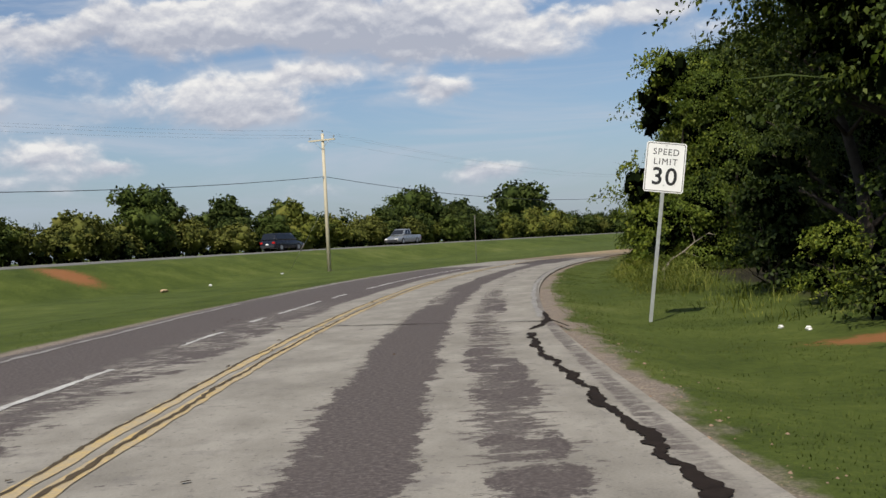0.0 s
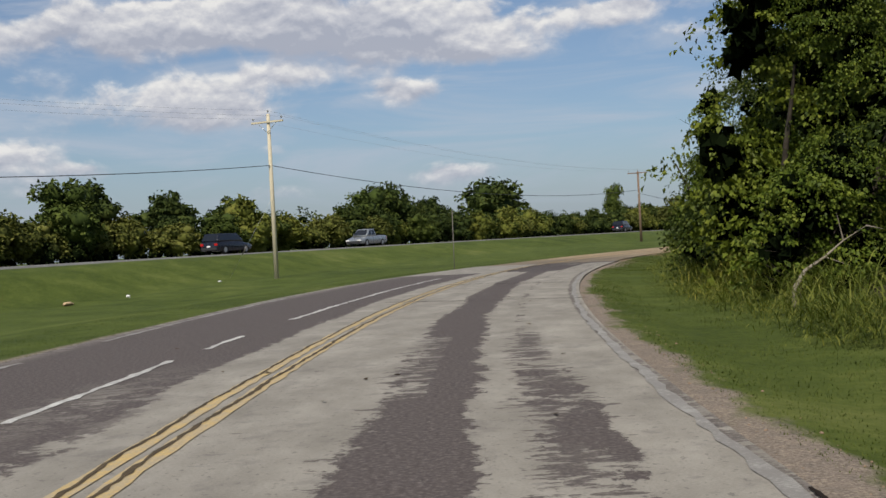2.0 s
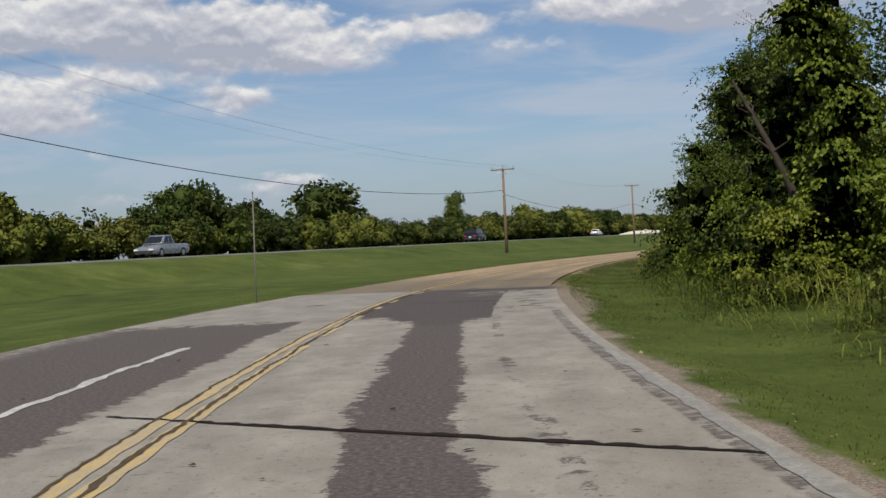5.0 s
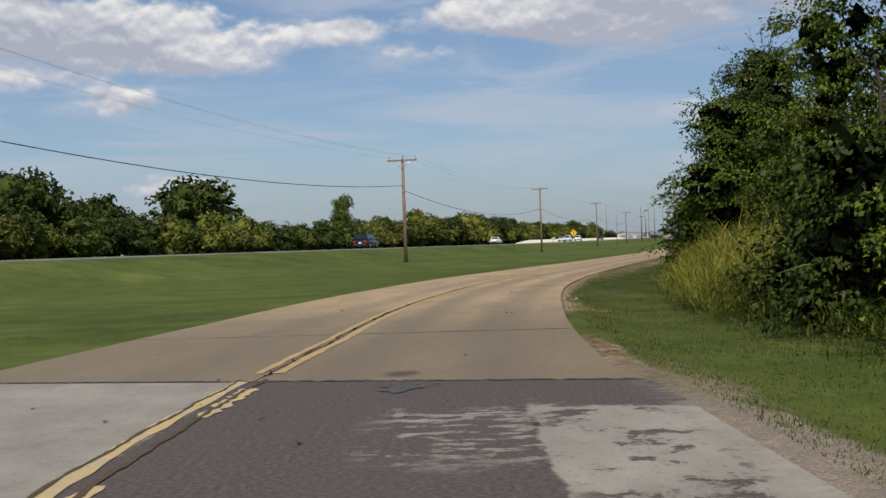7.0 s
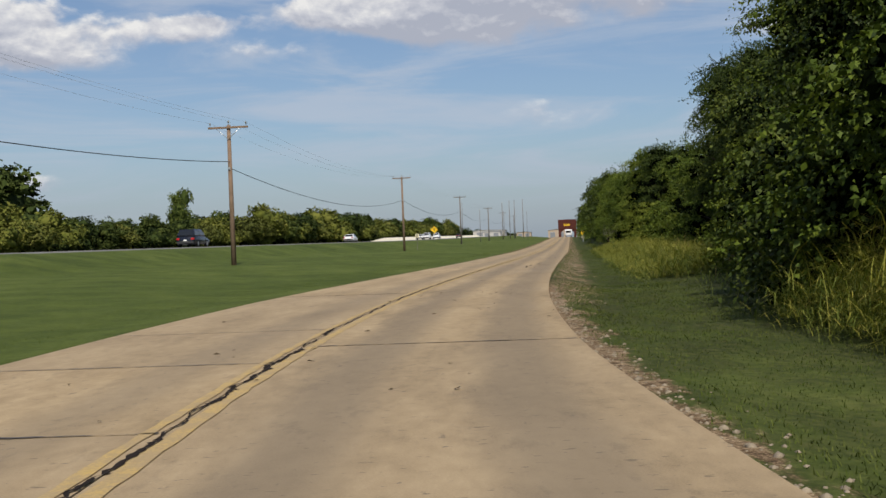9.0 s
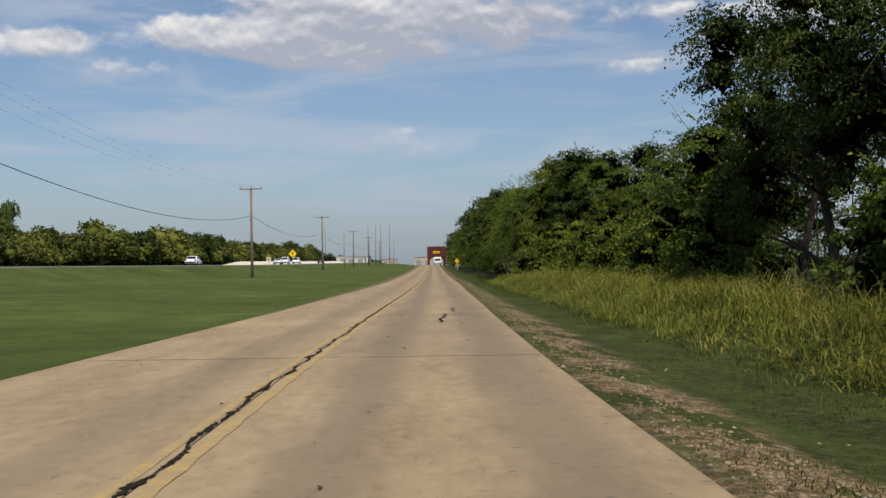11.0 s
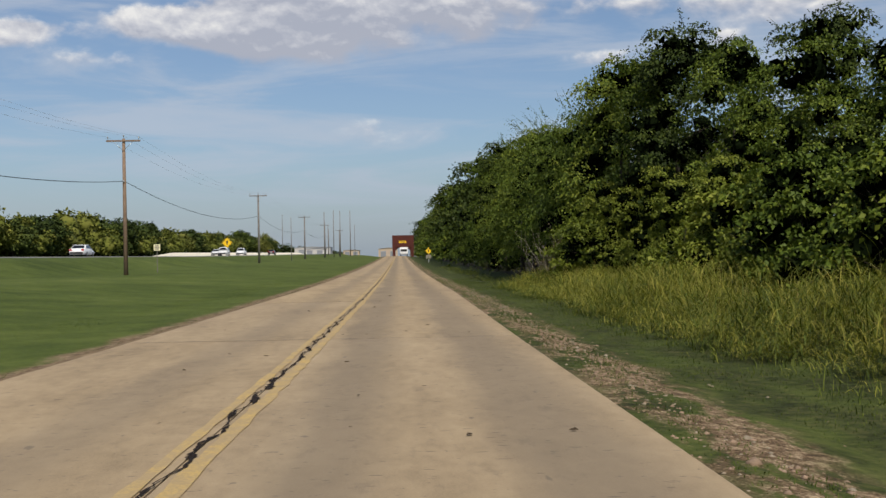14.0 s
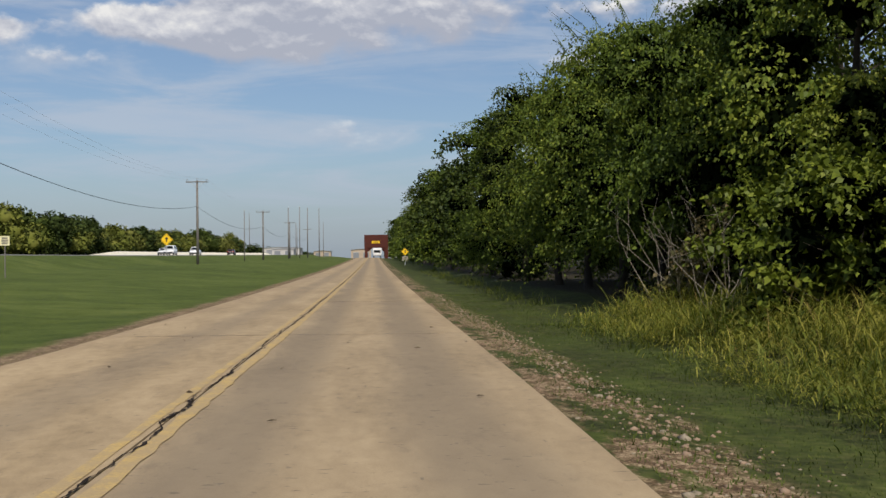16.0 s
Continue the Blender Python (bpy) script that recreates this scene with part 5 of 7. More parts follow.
def build_woods():
    rng = np.random.RandomState(77)
    g = "trees of the wood"
    r = lambda: float(rng.uniform(0, 360))
    # by the start: a tall dark wall close to the verge
    for s, d, k, sc in ((9, -10.0, 0, 0.95), (14, -10.4, 1, 1.0), (37.0, -12.7, 1, 0.92), (40.0, -9.4, 0, 0.64), (44.5, -9.0, 0, 0.76)):
        plant(NEAR[k], s, d, r(), sc, 1.0, g)
    for s, d, sc in ((19, -10.2, 1.0), (24.5, -11.0, 1.0), (30.5, -12.0, 1.0), (50.0, -10.8, 0.85), (139, -11.9, 0.84), (144.8, -11.6, 0.86)):
        plant(DEEP, s, d, r(), sc, 1.0, g)
    for s, d, sc in ((47, -14.2, 1.0), (53.5, -12.6, 0.95), (57.0, -13.4, 1.0), (61.0, -13.8, 0.9), (80, -11.2, 0.74), (85.5, -11.4, 0.82), (110.5, -10.0, 0.8), (150.5, -12.4, 0.82)):
        plant(HOLLOW, s, d, r(), sc, 1.0, g)
    for s, d, k, sc in ((66, -8.9, 1, 0.80), (71, -8.7, 1, 0.84)):
        plant(MID[k], s, d, r(), sc, 1.0, g)
    for s, d, k, sc in ((75.5, -11.3, 0, 0.68), (92, -10.9, 0, 0.8), (98, -10.4, 2, 0.8)):
        plant(TALL[k], s, d, r(), sc, 1.0, g)
    plant(MID[1], 114.0, -10.0, 200.0, 1.15, 1.0, g)
    for s, d, sc in ((119.5, -9.0, 0.60), (124.0, -9.2, 0.64), (129.0, -9.4, 0.58)):
        plant(MID[0], s, d, r(), sc, 1.0, g, "light olive shrub before the dark woods")
    plant(ARCHING, 105.0, -8.5, 40.0, 0.95, 0.86, g)
    for s, d, sc in ((192.5, -10.8, 0.62), (196, -10.2, 0.55), (199.5, -10.6, 0.66), (203.0, -9.9, 0.58), (207.5, -10.0, 0.66)):
        plant(MID[0], s, d, r(), sc, 1.0, g, "yellow-green young tree behind the tall grass")
    plant(ARCHING, 155.5, -11.0, 150.0, 0.88, 0.9, g)
    plant(MID[0], 41.5, -8.3, 80.0, 1.05, 1.1, g)
    for s, d, k, sc in ((115, -10.2, 1, 0.82), (121, -10.4, 0, 0.82), (127, -10.8, 1, 0.8), (133, -11.8, 0, 0.76),   (161.5, -13.5, 1, 1.04),
                        (168, -15.0, 2, 0.68), (175, -15.2, 1, 0.72), (182, -15.0, 2, 0.76), (189, -14.4, 0, 0.66), (194, -14.0, 2, 0.80), (198.5, -13.0, 0, 0.82), (200, -16.5, 1, 0.9), (203, -12.4, 1, 0.9), (206, -15.0, 0, 0.95), (207.5, -12.2, 2, 1.02), (211, -11.0, 0, 0.96)):
        plant(TALL[k], s, d, r(), sc, 1.0, g)
    # wide trees that reach out low over a dark hollow
    for s, d, sc, tall in ((214.5, -10.4, 0.86, 1.12), (219.5, -9.6, 0.88, 1.02), (225.5, -9.6, 0.92, 1.08), (232.0, -9.8, 0.95, 1.08), (239.0, -9.8, 1.0, 1.0)):
        plant(BOWER, s, d, r(), sc, tall, g)
    for s, d, k, sc in ((247, -9.4, 1, 0.9), (255, -9.4, 0, 0.92), (264, -9.4, 2, 1.0), (222.5, -12.9, 2, 1.0), (216.5, -13.6, 0, 0.98), (228.5, -13.2, 1, 0.9), (235, -13.4, 0, 0.92), (242, -13.2, 2, 0.95)):
        plant(TALL[k], s, d, r(), sc, 1.0, g)
    plant(SNAG, 64.2, -8.6, 20.0, 1.0, 1.0, g)
    for s in np.arange(276, 620, 11.0):
        plant(BACK[int(rng.randint(2))], s, -9.0 - rng.uniform(0, 1.5), r(), rng.uniform(0.85, 1.1), 1.0, g)
    # undergrowth
    for s, d, k, sc in ((16.5, -8.9, 2, 0.7), (24.5, -8.6, 2, 0.8), (20.5, -8.7, 0, 0.45), (37.5, -8.0, 0, 0.75), (45, -8.3, 2, 0.85), (47.8, -8.1, 2, 1.0), (50.8, -8.2, 2, 1.05), (53.8, -8.4, 2, 1.0), (57.0, -8.6, 0, 0.8), (55.5, -12.4, 0, 1.0), (59.0, -12.4, 0, 1.0), (62.5, -10.4, 0, 0.9), (64, -8.0, 1, 0.7), (67.5, -8.2, 0, 0.8),
                        (72, -8.3, 0, 0.8), (76.5, -8.4, 0, 0.8), (79.5, -8.2, 0, 0.75), (82.5, -8.1, 2, 1.0), (85.5, -8.3, 2, 0.95), (107, -7.8, 2, 1.0), (110.0, -7.8, 2, 1.05), (113.0, -7.9, 2, 1.0), (115, -8.8, 0, 0.8), (124, -9.4, 1, 0.9), (131, -10.2, 1, 1.0), (138, -10.8, 0, 1.0),
                        (166, -11.6, 0, 1.2), (172, -11.8, 0, 1.1), (177, -11.4, 1, 1.25), (182, -11.6, 0, 1.1), (187, -11.0, 0, 1.15), (191, -10.6, 1, 1.2),  (205.5, -8.9, 1, 1.1), (212.0, -9.3, 3, 1.0), (209.5, -9.2, 1, 1.0)):
        plant(BUSH[k], s, d, r(), sc, 1.0, "bushes at the wood's edge")
    # the depth of the wood
    spots = []
    for row, gap in ((-15.0, 6.0), (-20.5, 7.0), (-27.0, 9.0)):
        for s in np.arange(-4, 300, gap):
            d = row - rng.uniform(0, 2.5) - (5.5 if 156 < s < 212 or 47 < s < 65 else 0.0)
            x, y = (float(a) for a in road_xy(s + rng.uniform(-2, 2), d))
            spots.append((x, y, rng.uniform(0, math.tau), rng.uniform(0.85, 1.15) * (0.72 if 148 < s < 186 else 0.84 if 186 <= s < 214 else 1.0)))
    joined_trees("deep_wood", "dense dark green woods behind the front row of trees", spots, 400, 10.5, 3.3, M_LEAF_DARK_SHADE, 1250, 0.21, 0.5)


def joined_trees(name, label, spots, seed, height, radius, mat, n=480, leaf=0.5, core=0.85):
    """Many trees that nobody could count, as one mesh of large leaf clumps and stems."""
    rng = np.random.RandomState(seed)
    lobes = np.array(lobes_of(seed, height, radius, 0.2, 12))
    vs, blobs = [], []
    for x, y, turn, k in spots:
        pick = rng.randint(0, len(lobes), n)
        o = unit(rng.normal(size=(n, 3)))
        p = lobes[pick, :3] + o * lobes[pick, 3:] * rng.uniform(0.6, 1.05, (n, 1))
        p[:, 2] = np.maximum(p[:, 2], 0.15)
        ln = leaf * rng.uniform(0.7, 1.35, n)
        v = leaf_quads(p, unit(o + rng.normal(size=(n, 3)) * 0.8 + np.array([0, 0, -0.3])), unit(o + np.array([0, 0, 0.6]) + rng.normal(size=(n, 3)) * 0.4), ln, ln * 0.7)
        c, s_ = math.cos(turn), math.sin(turn)
        v = v * k
        vs.append(np.stack([v[:, 0] * c - v[:, 1] * s_ + x, v[:, 0] * s_ + v[:, 1] * c + y, v[:, 2] + gz(x, y)], -1))
        blobs.append((x, y, turn, k))
        # a stem of four sides
        r = 0.14 * k
        ring = np.array([(r, 0), (0, r), (-r, 0), (0, -r)])
        top, z0 = height * 0.8 * k, gz(x, y) - 0.1
        for i in range(4):
            a, b = ring[i], ring[(i + 1) % 4]
            vs.append(np.array([(x + a[0], y + a[1], z0), (x + b[0], y + b[1], z0), (x + b[0] * 0.3, y + b[1] * 0.3, z0 + top), (x + a[0] * 0.3, y + a[1] * 0.3, z0 + top)]))
    v = np.concatenate(vs)
    me = quads_mesh(name, v, np.arange(len(v)).reshape(-1, 4), mat)
    ob = tagged(new(name, me), label, "woods", kind="stuff")
    # near-black blobs inside the trees, shade put into their colour
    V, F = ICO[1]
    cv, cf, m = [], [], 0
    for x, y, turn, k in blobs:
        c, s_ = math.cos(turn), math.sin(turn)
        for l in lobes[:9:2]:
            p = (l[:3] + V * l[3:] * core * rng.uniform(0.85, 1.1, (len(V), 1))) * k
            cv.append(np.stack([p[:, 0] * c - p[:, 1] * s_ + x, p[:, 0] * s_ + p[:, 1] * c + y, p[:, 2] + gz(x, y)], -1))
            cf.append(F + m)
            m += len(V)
    inner = shared("inner_foliage", quads_mesh("inner_foliage", np.concatenate(cv), np.concatenate(cf), M_CROWN_SHADE), ob, None, "near-black filler inside the trees, painted in place of shade")
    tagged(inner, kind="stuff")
    return ob


def build_far_trees():
    rng = np.random.RandomState(78)
    g = "tree line beyond the highway"
    u = -34.0
    while u < 620:
        v = 36.0 + 3.0 * float(smooth(u, 280, 330)) + rng.uniform(-2.0, 2.0) + 9.0 * float(smooth(u, 110, 170)) * (1 - float(smooth(u, 240, 330)))
        x, y = pole_xy(u, v)
        k = int(rng.choice(4, p=(0.06, 0.30, 0.34, 0.30)))
        sc = rng.uniform(0.78, 1.0) * (0.70, 0.82, 0.92, 1.05)[k] * (1.0 + 0.6 * float(smooth(u, 200, 260)))
        put_tree(FAR[k], pose(x, y, gz(x, y) - 0.2, 0, 0, rng.uniform(0, 360)) @ Matrix.Diagonal((sc, sc, sc * rng.uniform(0.8, 1.02), 1)), g)
        u += 4.6 * rng.uniform(0.7, 1.3) * (1.0 if u < 300 else 1.6)
    # the large trees that stand out of the line
    for u, v, k, sc, up in ((148, 49.5, 1, 1.85, 0.89), (306, 79, 0, 1.0, 1.9), (79, 39, 0, 1.0, 1.0), (20, 37, 0, 0.95, 1.0), (10, 36, 2, 0.95, 1.0), (56, 44, 1, 0.98, 1.0), (45, 35.5, 3, 1.12, 1.0),
                            (95, 40, 1, 0.92, 1.0), (-14, 36, 0, 1.05, 1.0), (-30, 37, 1, 1.1, 1.0), (330, 60, 0, 0.95, 1.2), (262, 60, 1, 0.95, 1.1), (86, 41, 1, 1.15, 1.1), (108, 44, 1, 1.0, 1.05), (27, 41, 1, 1.05, 1.1), (37, 39, 1, 1.0, 1.0)):
        x, y = pole_xy(u, v)
        put_tree(FAR[k], pose(x, y, gz(x, y) - 0.2, 0, 0, rng.uniform(0, 360)) @ Matrix.Diagonal((sc, sc, sc * up, 1)), g, "large broad green tree standing above the distant tree line")
    spots = []
    for row, gap, u0, u1 in ((43.0, 5.5, -50, 640), (52.0, 8.0, -50, 700), (36.5, 3.4, -40, 640), (40.0, 9.0, 620, 1500), (60.0, 16.0, 400, 1700)):
        for u in np.arange(u0, u1, gap):
            x, y = pole_xy(u + rng.uniform(-2, 2), row + rng.uniform(-2, 2) + 9.0 * float(smooth(u, 110, 170)) * (1 - float(smooth(u, 240, 330))))
            spots.append((x, y, rng.uniform(0, math.tau), rng.uniform(0.42, 0.62) if gap > 4 else rng.uniform(0.2, 0.34)))
    joined_trees("far_woods", "distant dark green woods beyond the highway", spots, 410, 10.0, 5.0, M_FAR_B, 280, 0.62)


def blades_mesh(name, x, y, z, height, width, bend, mat, seed, segs=3):
    """Grass blades that bow over to one side."""
    rng = np.random.RandomState(seed)
    n = len(x)
    a = rng.uniform(0, math.tau, n)
    dx, dy = np.cos(a), np.sin(a)
    sx, sy = -dy, dx
    rows = []
    for k in range(segs + 1):
        t = k / segs
        w = width * (1 - t) ** 0.7 * 0.5 + 0.0008
        off = bend * (0.4 * t + 0.6 * t ** 2)
        zz = z + height * (1.22 * t - 0.5 * t ** 2.2 * np.minimum(1.7, bend / np.maximum(height, 0.03)))
        px, py = x + dx * off, y + dy * off
        rows.append(np.stack([px + sx * w, py + sy * w, zz], -1))
        rows.append(np.stack([px - sx * w, py - sy * w, zz], -1))
    v = np.stack(rows, 1).reshape(-1, 3)
    b = (np.arange(n) * 2 * (segs + 1))[:, None]
    quads = np.concatenate([b + np.array([2 * k, 2 * k + 1, 2 * k + 3, 2 * k + 2])[None] for k in range(segs)], 0)
    return quads_mesh(name, v, quads, mat)


def grass_patch(name, label, s_rng, d_lo, d_hi, per_m2, height, mat, seed, width=0.012, segs=3, bend=0.5, clump=0.0, category="grass"):
    rng = np.random.RandomState(seed)
    s0, s1 = s_rng
    lo, hi = d_lo, d_hi
    mid = np.linspace(s0, s1, 20)
    n = int((s1 - s0) * float(np.mean([hi(a) - lo(a) for a in mid])) * per_m2)
    s = rng.uniform(s0, s1, n)
    k = rng.rand(n)
    lo_s, hi_s = np.array([lo(a) for a in s]), np.array([hi(a) for a in s])
    d = lo_s + (hi_s - lo_s) * k
    x, y = road_xy(s, d)
    if clump:
        keep = (waves(x * 2.3, y * 2.3) + rng.uniform(-1, 1, n) * 0.6) > clump - 1.0
        s, d, x, y = s[keep], d[keep], x[keep], y[keep]
        n = len(s)
    z = ground_z(x, y) - 0.01
    h = height * rng.uniform(0.5, 1.25, n) * (1 + 0.25 * waves(x * 1.3, y * 1.3))
    me = blades_mesh(name, x, y, z, h, width * rng.uniform(0.7, 1.3, n), h * bend * rng.uniform(0.3, 1.4, n), mat, seed + 1, segs)
    return tagged(new(name, me), label, category, kind="stuff")


def tufts(name, label, s_rng, d_lo, d_hi, per_m2, blades, length, mat, seed, width=0.018, spread=0.2, flop=1.6, category="grass", bank=0.0):
    """Tussocks of long blades that fan out from a root and arch over."""
    rng = np.random.RandomState(seed)
    s0, s1 = s_rng
    m = int((s1 - s0) * (d_hi - d_lo) * per_m2)
    s, d = rng.uniform(s0, s1, m), rng.uniform(d_lo, d_hi, m)
    rx, ry = road_xy(s, d)
    keep = waves(rx * 1.9, ry * 1.9) + rng.uniform(-0.8, 0.8, m) > -0.55
    rx, ry, d = rx[keep], ry[keep], d[keep]
    m = len(rx)
    big = length * rng.uniform(0.6, 1.25, m) * (1 + 0.2 * waves(rx * 0.9, ry * 0.9))
    if bank:
        # the growth rises from the mown side over the given width and leans out towards it
        big = big * (0.45 + 0.55 * smooth(d_hi - d + 0.25 * waves(rx * 1.1, ry * 1.1), 0.0, bank))
    lean = rng.uniform(0, math.tau, m) if not bank else rng.normal(math.pi * 0.9, 1.9, m)
    n = m * blades
    x, y = np.repeat(rx, blades) + rng.normal(size=n) * spread, np.repeat(ry, blades) + rng.normal(size=n) * spread
    z = ground_z(x, y) - 0.02
    a = np.repeat(lean, blades) + rng.normal(size=n) * 1.0
    ln = np.repeat(big, blades) * rng.uniform(0.45, 1.2, n)
    tilt, curl = np.abs(rng.normal(size=n)) * 0.40, flop * rng.uniform(0.3, 1.3, n)
    # most blades are leaves that leave the stem higher up and droop outwards
    leafy = rng.rand(n) < (0.93 if length > 0.5 else 0.0)
    z = z + leafy * np.repeat(big, blades) * rng.uniform(0.1, 0.62, n)
    ln = np.where(leafy, ln * (0.62 if bank else 0.5), ln * 0.8)
    tilt = np.where(leafy, rng.uniform(0.35, 1.7, n) if bank else rng.uniform(0.4, 1.8, n), tilt)
    w0 = width * rng.uniform(0.6, 1.4, n)
    dx, dy, segs = np.cos(a), np.sin(a), 3
    rows, off, zz = [], np.zeros(n), np.zeros(n)
    for k in range(segs + 1):
        t = k / segs
        w = w0 * (0.55 + 0.45 * min(1, t * 4)) * (1 - t) ** 0.6 * 0.5 + 0.0006
        px, py = x + dx * off, y + dy * off
        rows += [np.stack([px - dy * w, py + dx * w, z + zz], -1), np.stack([px + dy * w, py - dx * w, z + zz], -1)]
        th = tilt + curl * t ** 0.9
        off, zz = off + np.sin(th) * ln / segs, np.maximum(zz + np.cos(th) * ln / segs, 0.01)
    v = np.stack(rows, 1).reshape(-1, 3)
    b = (np.arange(n) * 2 * (segs + 1))[:, None]
    quads = np.concatenate([b + np.array([2 * k, 2 * k + 1, 2 * k + 3, 2 * k + 2])[None] for k in range(segs)], 0)
    return tagged(new(name, quads_mesh(name, v, quads, mat)), label, category, kind="stuff")


def build_grass():
    verge = "short green mown grass on the verge"
    er = lambda s: float(edge_right(s))
    el = lambda s: float(edge_left(s))
    for k, (a, b) in enumerate(((3, 60), (60, 120), (120, 235))):
        grass_patch("verge_grass", verge, (a, b), lambda s: -6.9, lambda s: er(s) - (0.3 if s < 75 else 0.42 if s < 82 else 0.3 if s < 86 else 0.22 + 0.14 * math.sin(s * 2.9) * math.sin(s * 1.1) if s < 120 else 0.15), 330, 0.045 if k == 1 else 0.032, M_GRASS, 201 + k, 0.011, 1, 1.0)
    grass_patch("verge_grass", verge, (10, 225), lambda s: el(s) + 0.3, lambda s: el(s) + 3.5, 90, 0.03, M_GRASS, 205, 0.010, 1, 0.8)
    clumps = "uneven clumps of green grass on the verge"
    tufts("grass_clump", clumps, (4, 76), -7.2, -4.6, 1.6, 14, 0.10, M_GRASS, 241, 0.012, 0.10, 1.4)
    tufts("grass_clump", clumps, (78, 124), -6.8, -3.7, 3.2, 44, 0.075, M_GRASS, 242, 0.009, 0.24, 1.3)
    tall = "tall yellowing grass with drooping blades before the trees"
    green = "tall green grass at the foot of the trees"
    tufts("tall_grass", green, (18, 36), -8.2, -6.8, 3.2, 18, 0.4, M_TALL_GREEN, 211)
    tufts("tall_grass", green, (27, 62), -8.2, -6.2, 5.0, 36, 0.9, M_TALL_GREEN, 231, 0.016, 0.22, 1.9, bank=1.2)
    tufts("tall_grass", tall, (38, 48), -8.0, -6.4, 6.0, 40, 1.1, M_TALL, 232, 0.014, 0.22, 1.9, bank=1.0)
    tufts("tall_grass", green, (62, 85), -8.0, -6.3, 5.0, 34, 0.85, M_TALL_GREEN, 212, 0.014, 0.22, 1.9, bank=1.0)
    tufts("tall_grass", tall, (87, 106.5), -9.2, -6.3, 11.0, 54, 1.65, M_TALL, 213, 0.014, 0.24, 1.9, bank=1.3)
    tufts("tall_grass", green, (85, 107), -7.2, -6.1, 5.0, 24, 0.7, M_TALL_GREEN, 218)
    tufts("tall_grass", green, (98, 107), -7.4, -6.2, 6.0, 40, 1.0, M_TALL_GREEN, 233, 0.014, 0.2, 2.2)
    tufts("tall_grass", green, (113, 126), -8.6, -6.8, 3.2, 20, 0.6, M_TALL_GREEN, 214)
    tufts("tall_grass", tall, (126, 213), -9.2, -5.9, 7.5, 64, 1.02, M_TALL, 215, 0.0115, 0.26, 2.1, bank=1.7)
    tufts("tall_grass", green, (124, 213), -8.2, -5.7, 4.2, 30, 0.95, M_TALL_GREEN, 219, 0.018, 0.22, 1.9, bank=1.5)
    tufts("tall_grass", green, (128, 213), -12.0, -9.0, 1.8, 20, 1.4, M_TALL_GREEN, 216, 0.03)
    tufts("verge_weeds", "ragged dark green grass beside the tall grass", (120, 214), -6.3, -5.3, 7.0, 12, 0.22, M_TALL_GREEN, 235, 0.012)
    tufts("tall_grass", green, (213, 300), -7.2, -6.2, 1.6, 14, 0.5, M_TALL_GREEN, 217, 0.024)
    grass_patch("seed_heads", "feathery tan seed heads above the tall grass", (88, 105), lambda s: -8.8, lambda s: -7.3, 8, 1.6, M_SEED, 221, 0.016, 4, 0.7)
    grass_patch("seed_heads", "feathery tan seed heads above the tall grass", (124, 212), lambda s: -9.6, lambda s: -7.0, 3.0, 0.95, M_SEED, 222, 0.012, 4, 1.0)


def dead_wood(name, label, category, s, d, stems, length, r, tilt, seed):
    """Crooked bare stems with side twigs, each stem a part."""
    rng = np.random.RandomState(seed)
    x, y = (float(a) for a in road_xy(s, d))
    ob = thing(name, label, category, pose(x, y, gz(x, y)))
    for _ in range(stems):
        bm = bmesh.new()
        p = Vector((rng.normal(0, 0.25) * (stems > 1), rng.normal(0, 0.25) * (stems > 1), -0.05))
        a, ln = rng.uniform(0, math.tau), length * rng.uniform(0.6, 1.1)
        way = Vector((math.cos(a) * tilt, math.sin(a) * tilt, 1.0)).normalized()
        for k in range(5):
            q = p + way * ln / 5
            tube(bm, p, q, r * (1 - k * 0.18), r * (1 - (k + 1) * 0.18), 6, False)
            if k > 1:
                side = (way + Vector(rng.normal(0, 0.7, 3))).normalized()
                tube(bm, q, q + side * ln * 0.22, r * 0.35, r * 0.08, 5, False)
            p, way = q, (way + Vector(rng.normal(0, 0.22, 3))).normalized()
        part("branch" if stems > 1 else "limb", bm, M_DEADWOOD, ob)


build_woods()
dead_wood("dead_limb", "pale bare broken limb leaning out of the bushes", "dead branch", 35.6, -7.3, 1, 2.2, 0.05, 0.9, 5)
dead_wood("dead_brush", "tangle of bare grey-brown twigs among the bushes", "dead brush", 212.6, -8.3, 26, 2.7, 0.014, 0.55, 6)
dead_wood("dead_brush", "tangle of bare grey-brown twigs among the bushes", "dead brush", 209.0, -8.2, 20, 2.2, 0.012, 0.55, 7)
build_far_trees()
build_grass()

# ---- poles and wires ----
POLES = [(-76.0, 10.4, M_POLE_OLD), (0.0, 11.05, M_POLE_NEW), (74.2, 8.75, M_POLE_OLD), (160.3, 10.15, M_POLE_OLD), (239.0, 9.75, M_POLE_FAR), (317.0, 9.0, M_POLE_FAR), (392.0, 9.0, M_POLE_FAR), (470.0, 9.0, M_POLE_FAR)]
POLE_V = {0.0: 0.0, 74.2: -1.6, 160.3: 0.1, 239.0: -0.3, 317.0: -0.5}


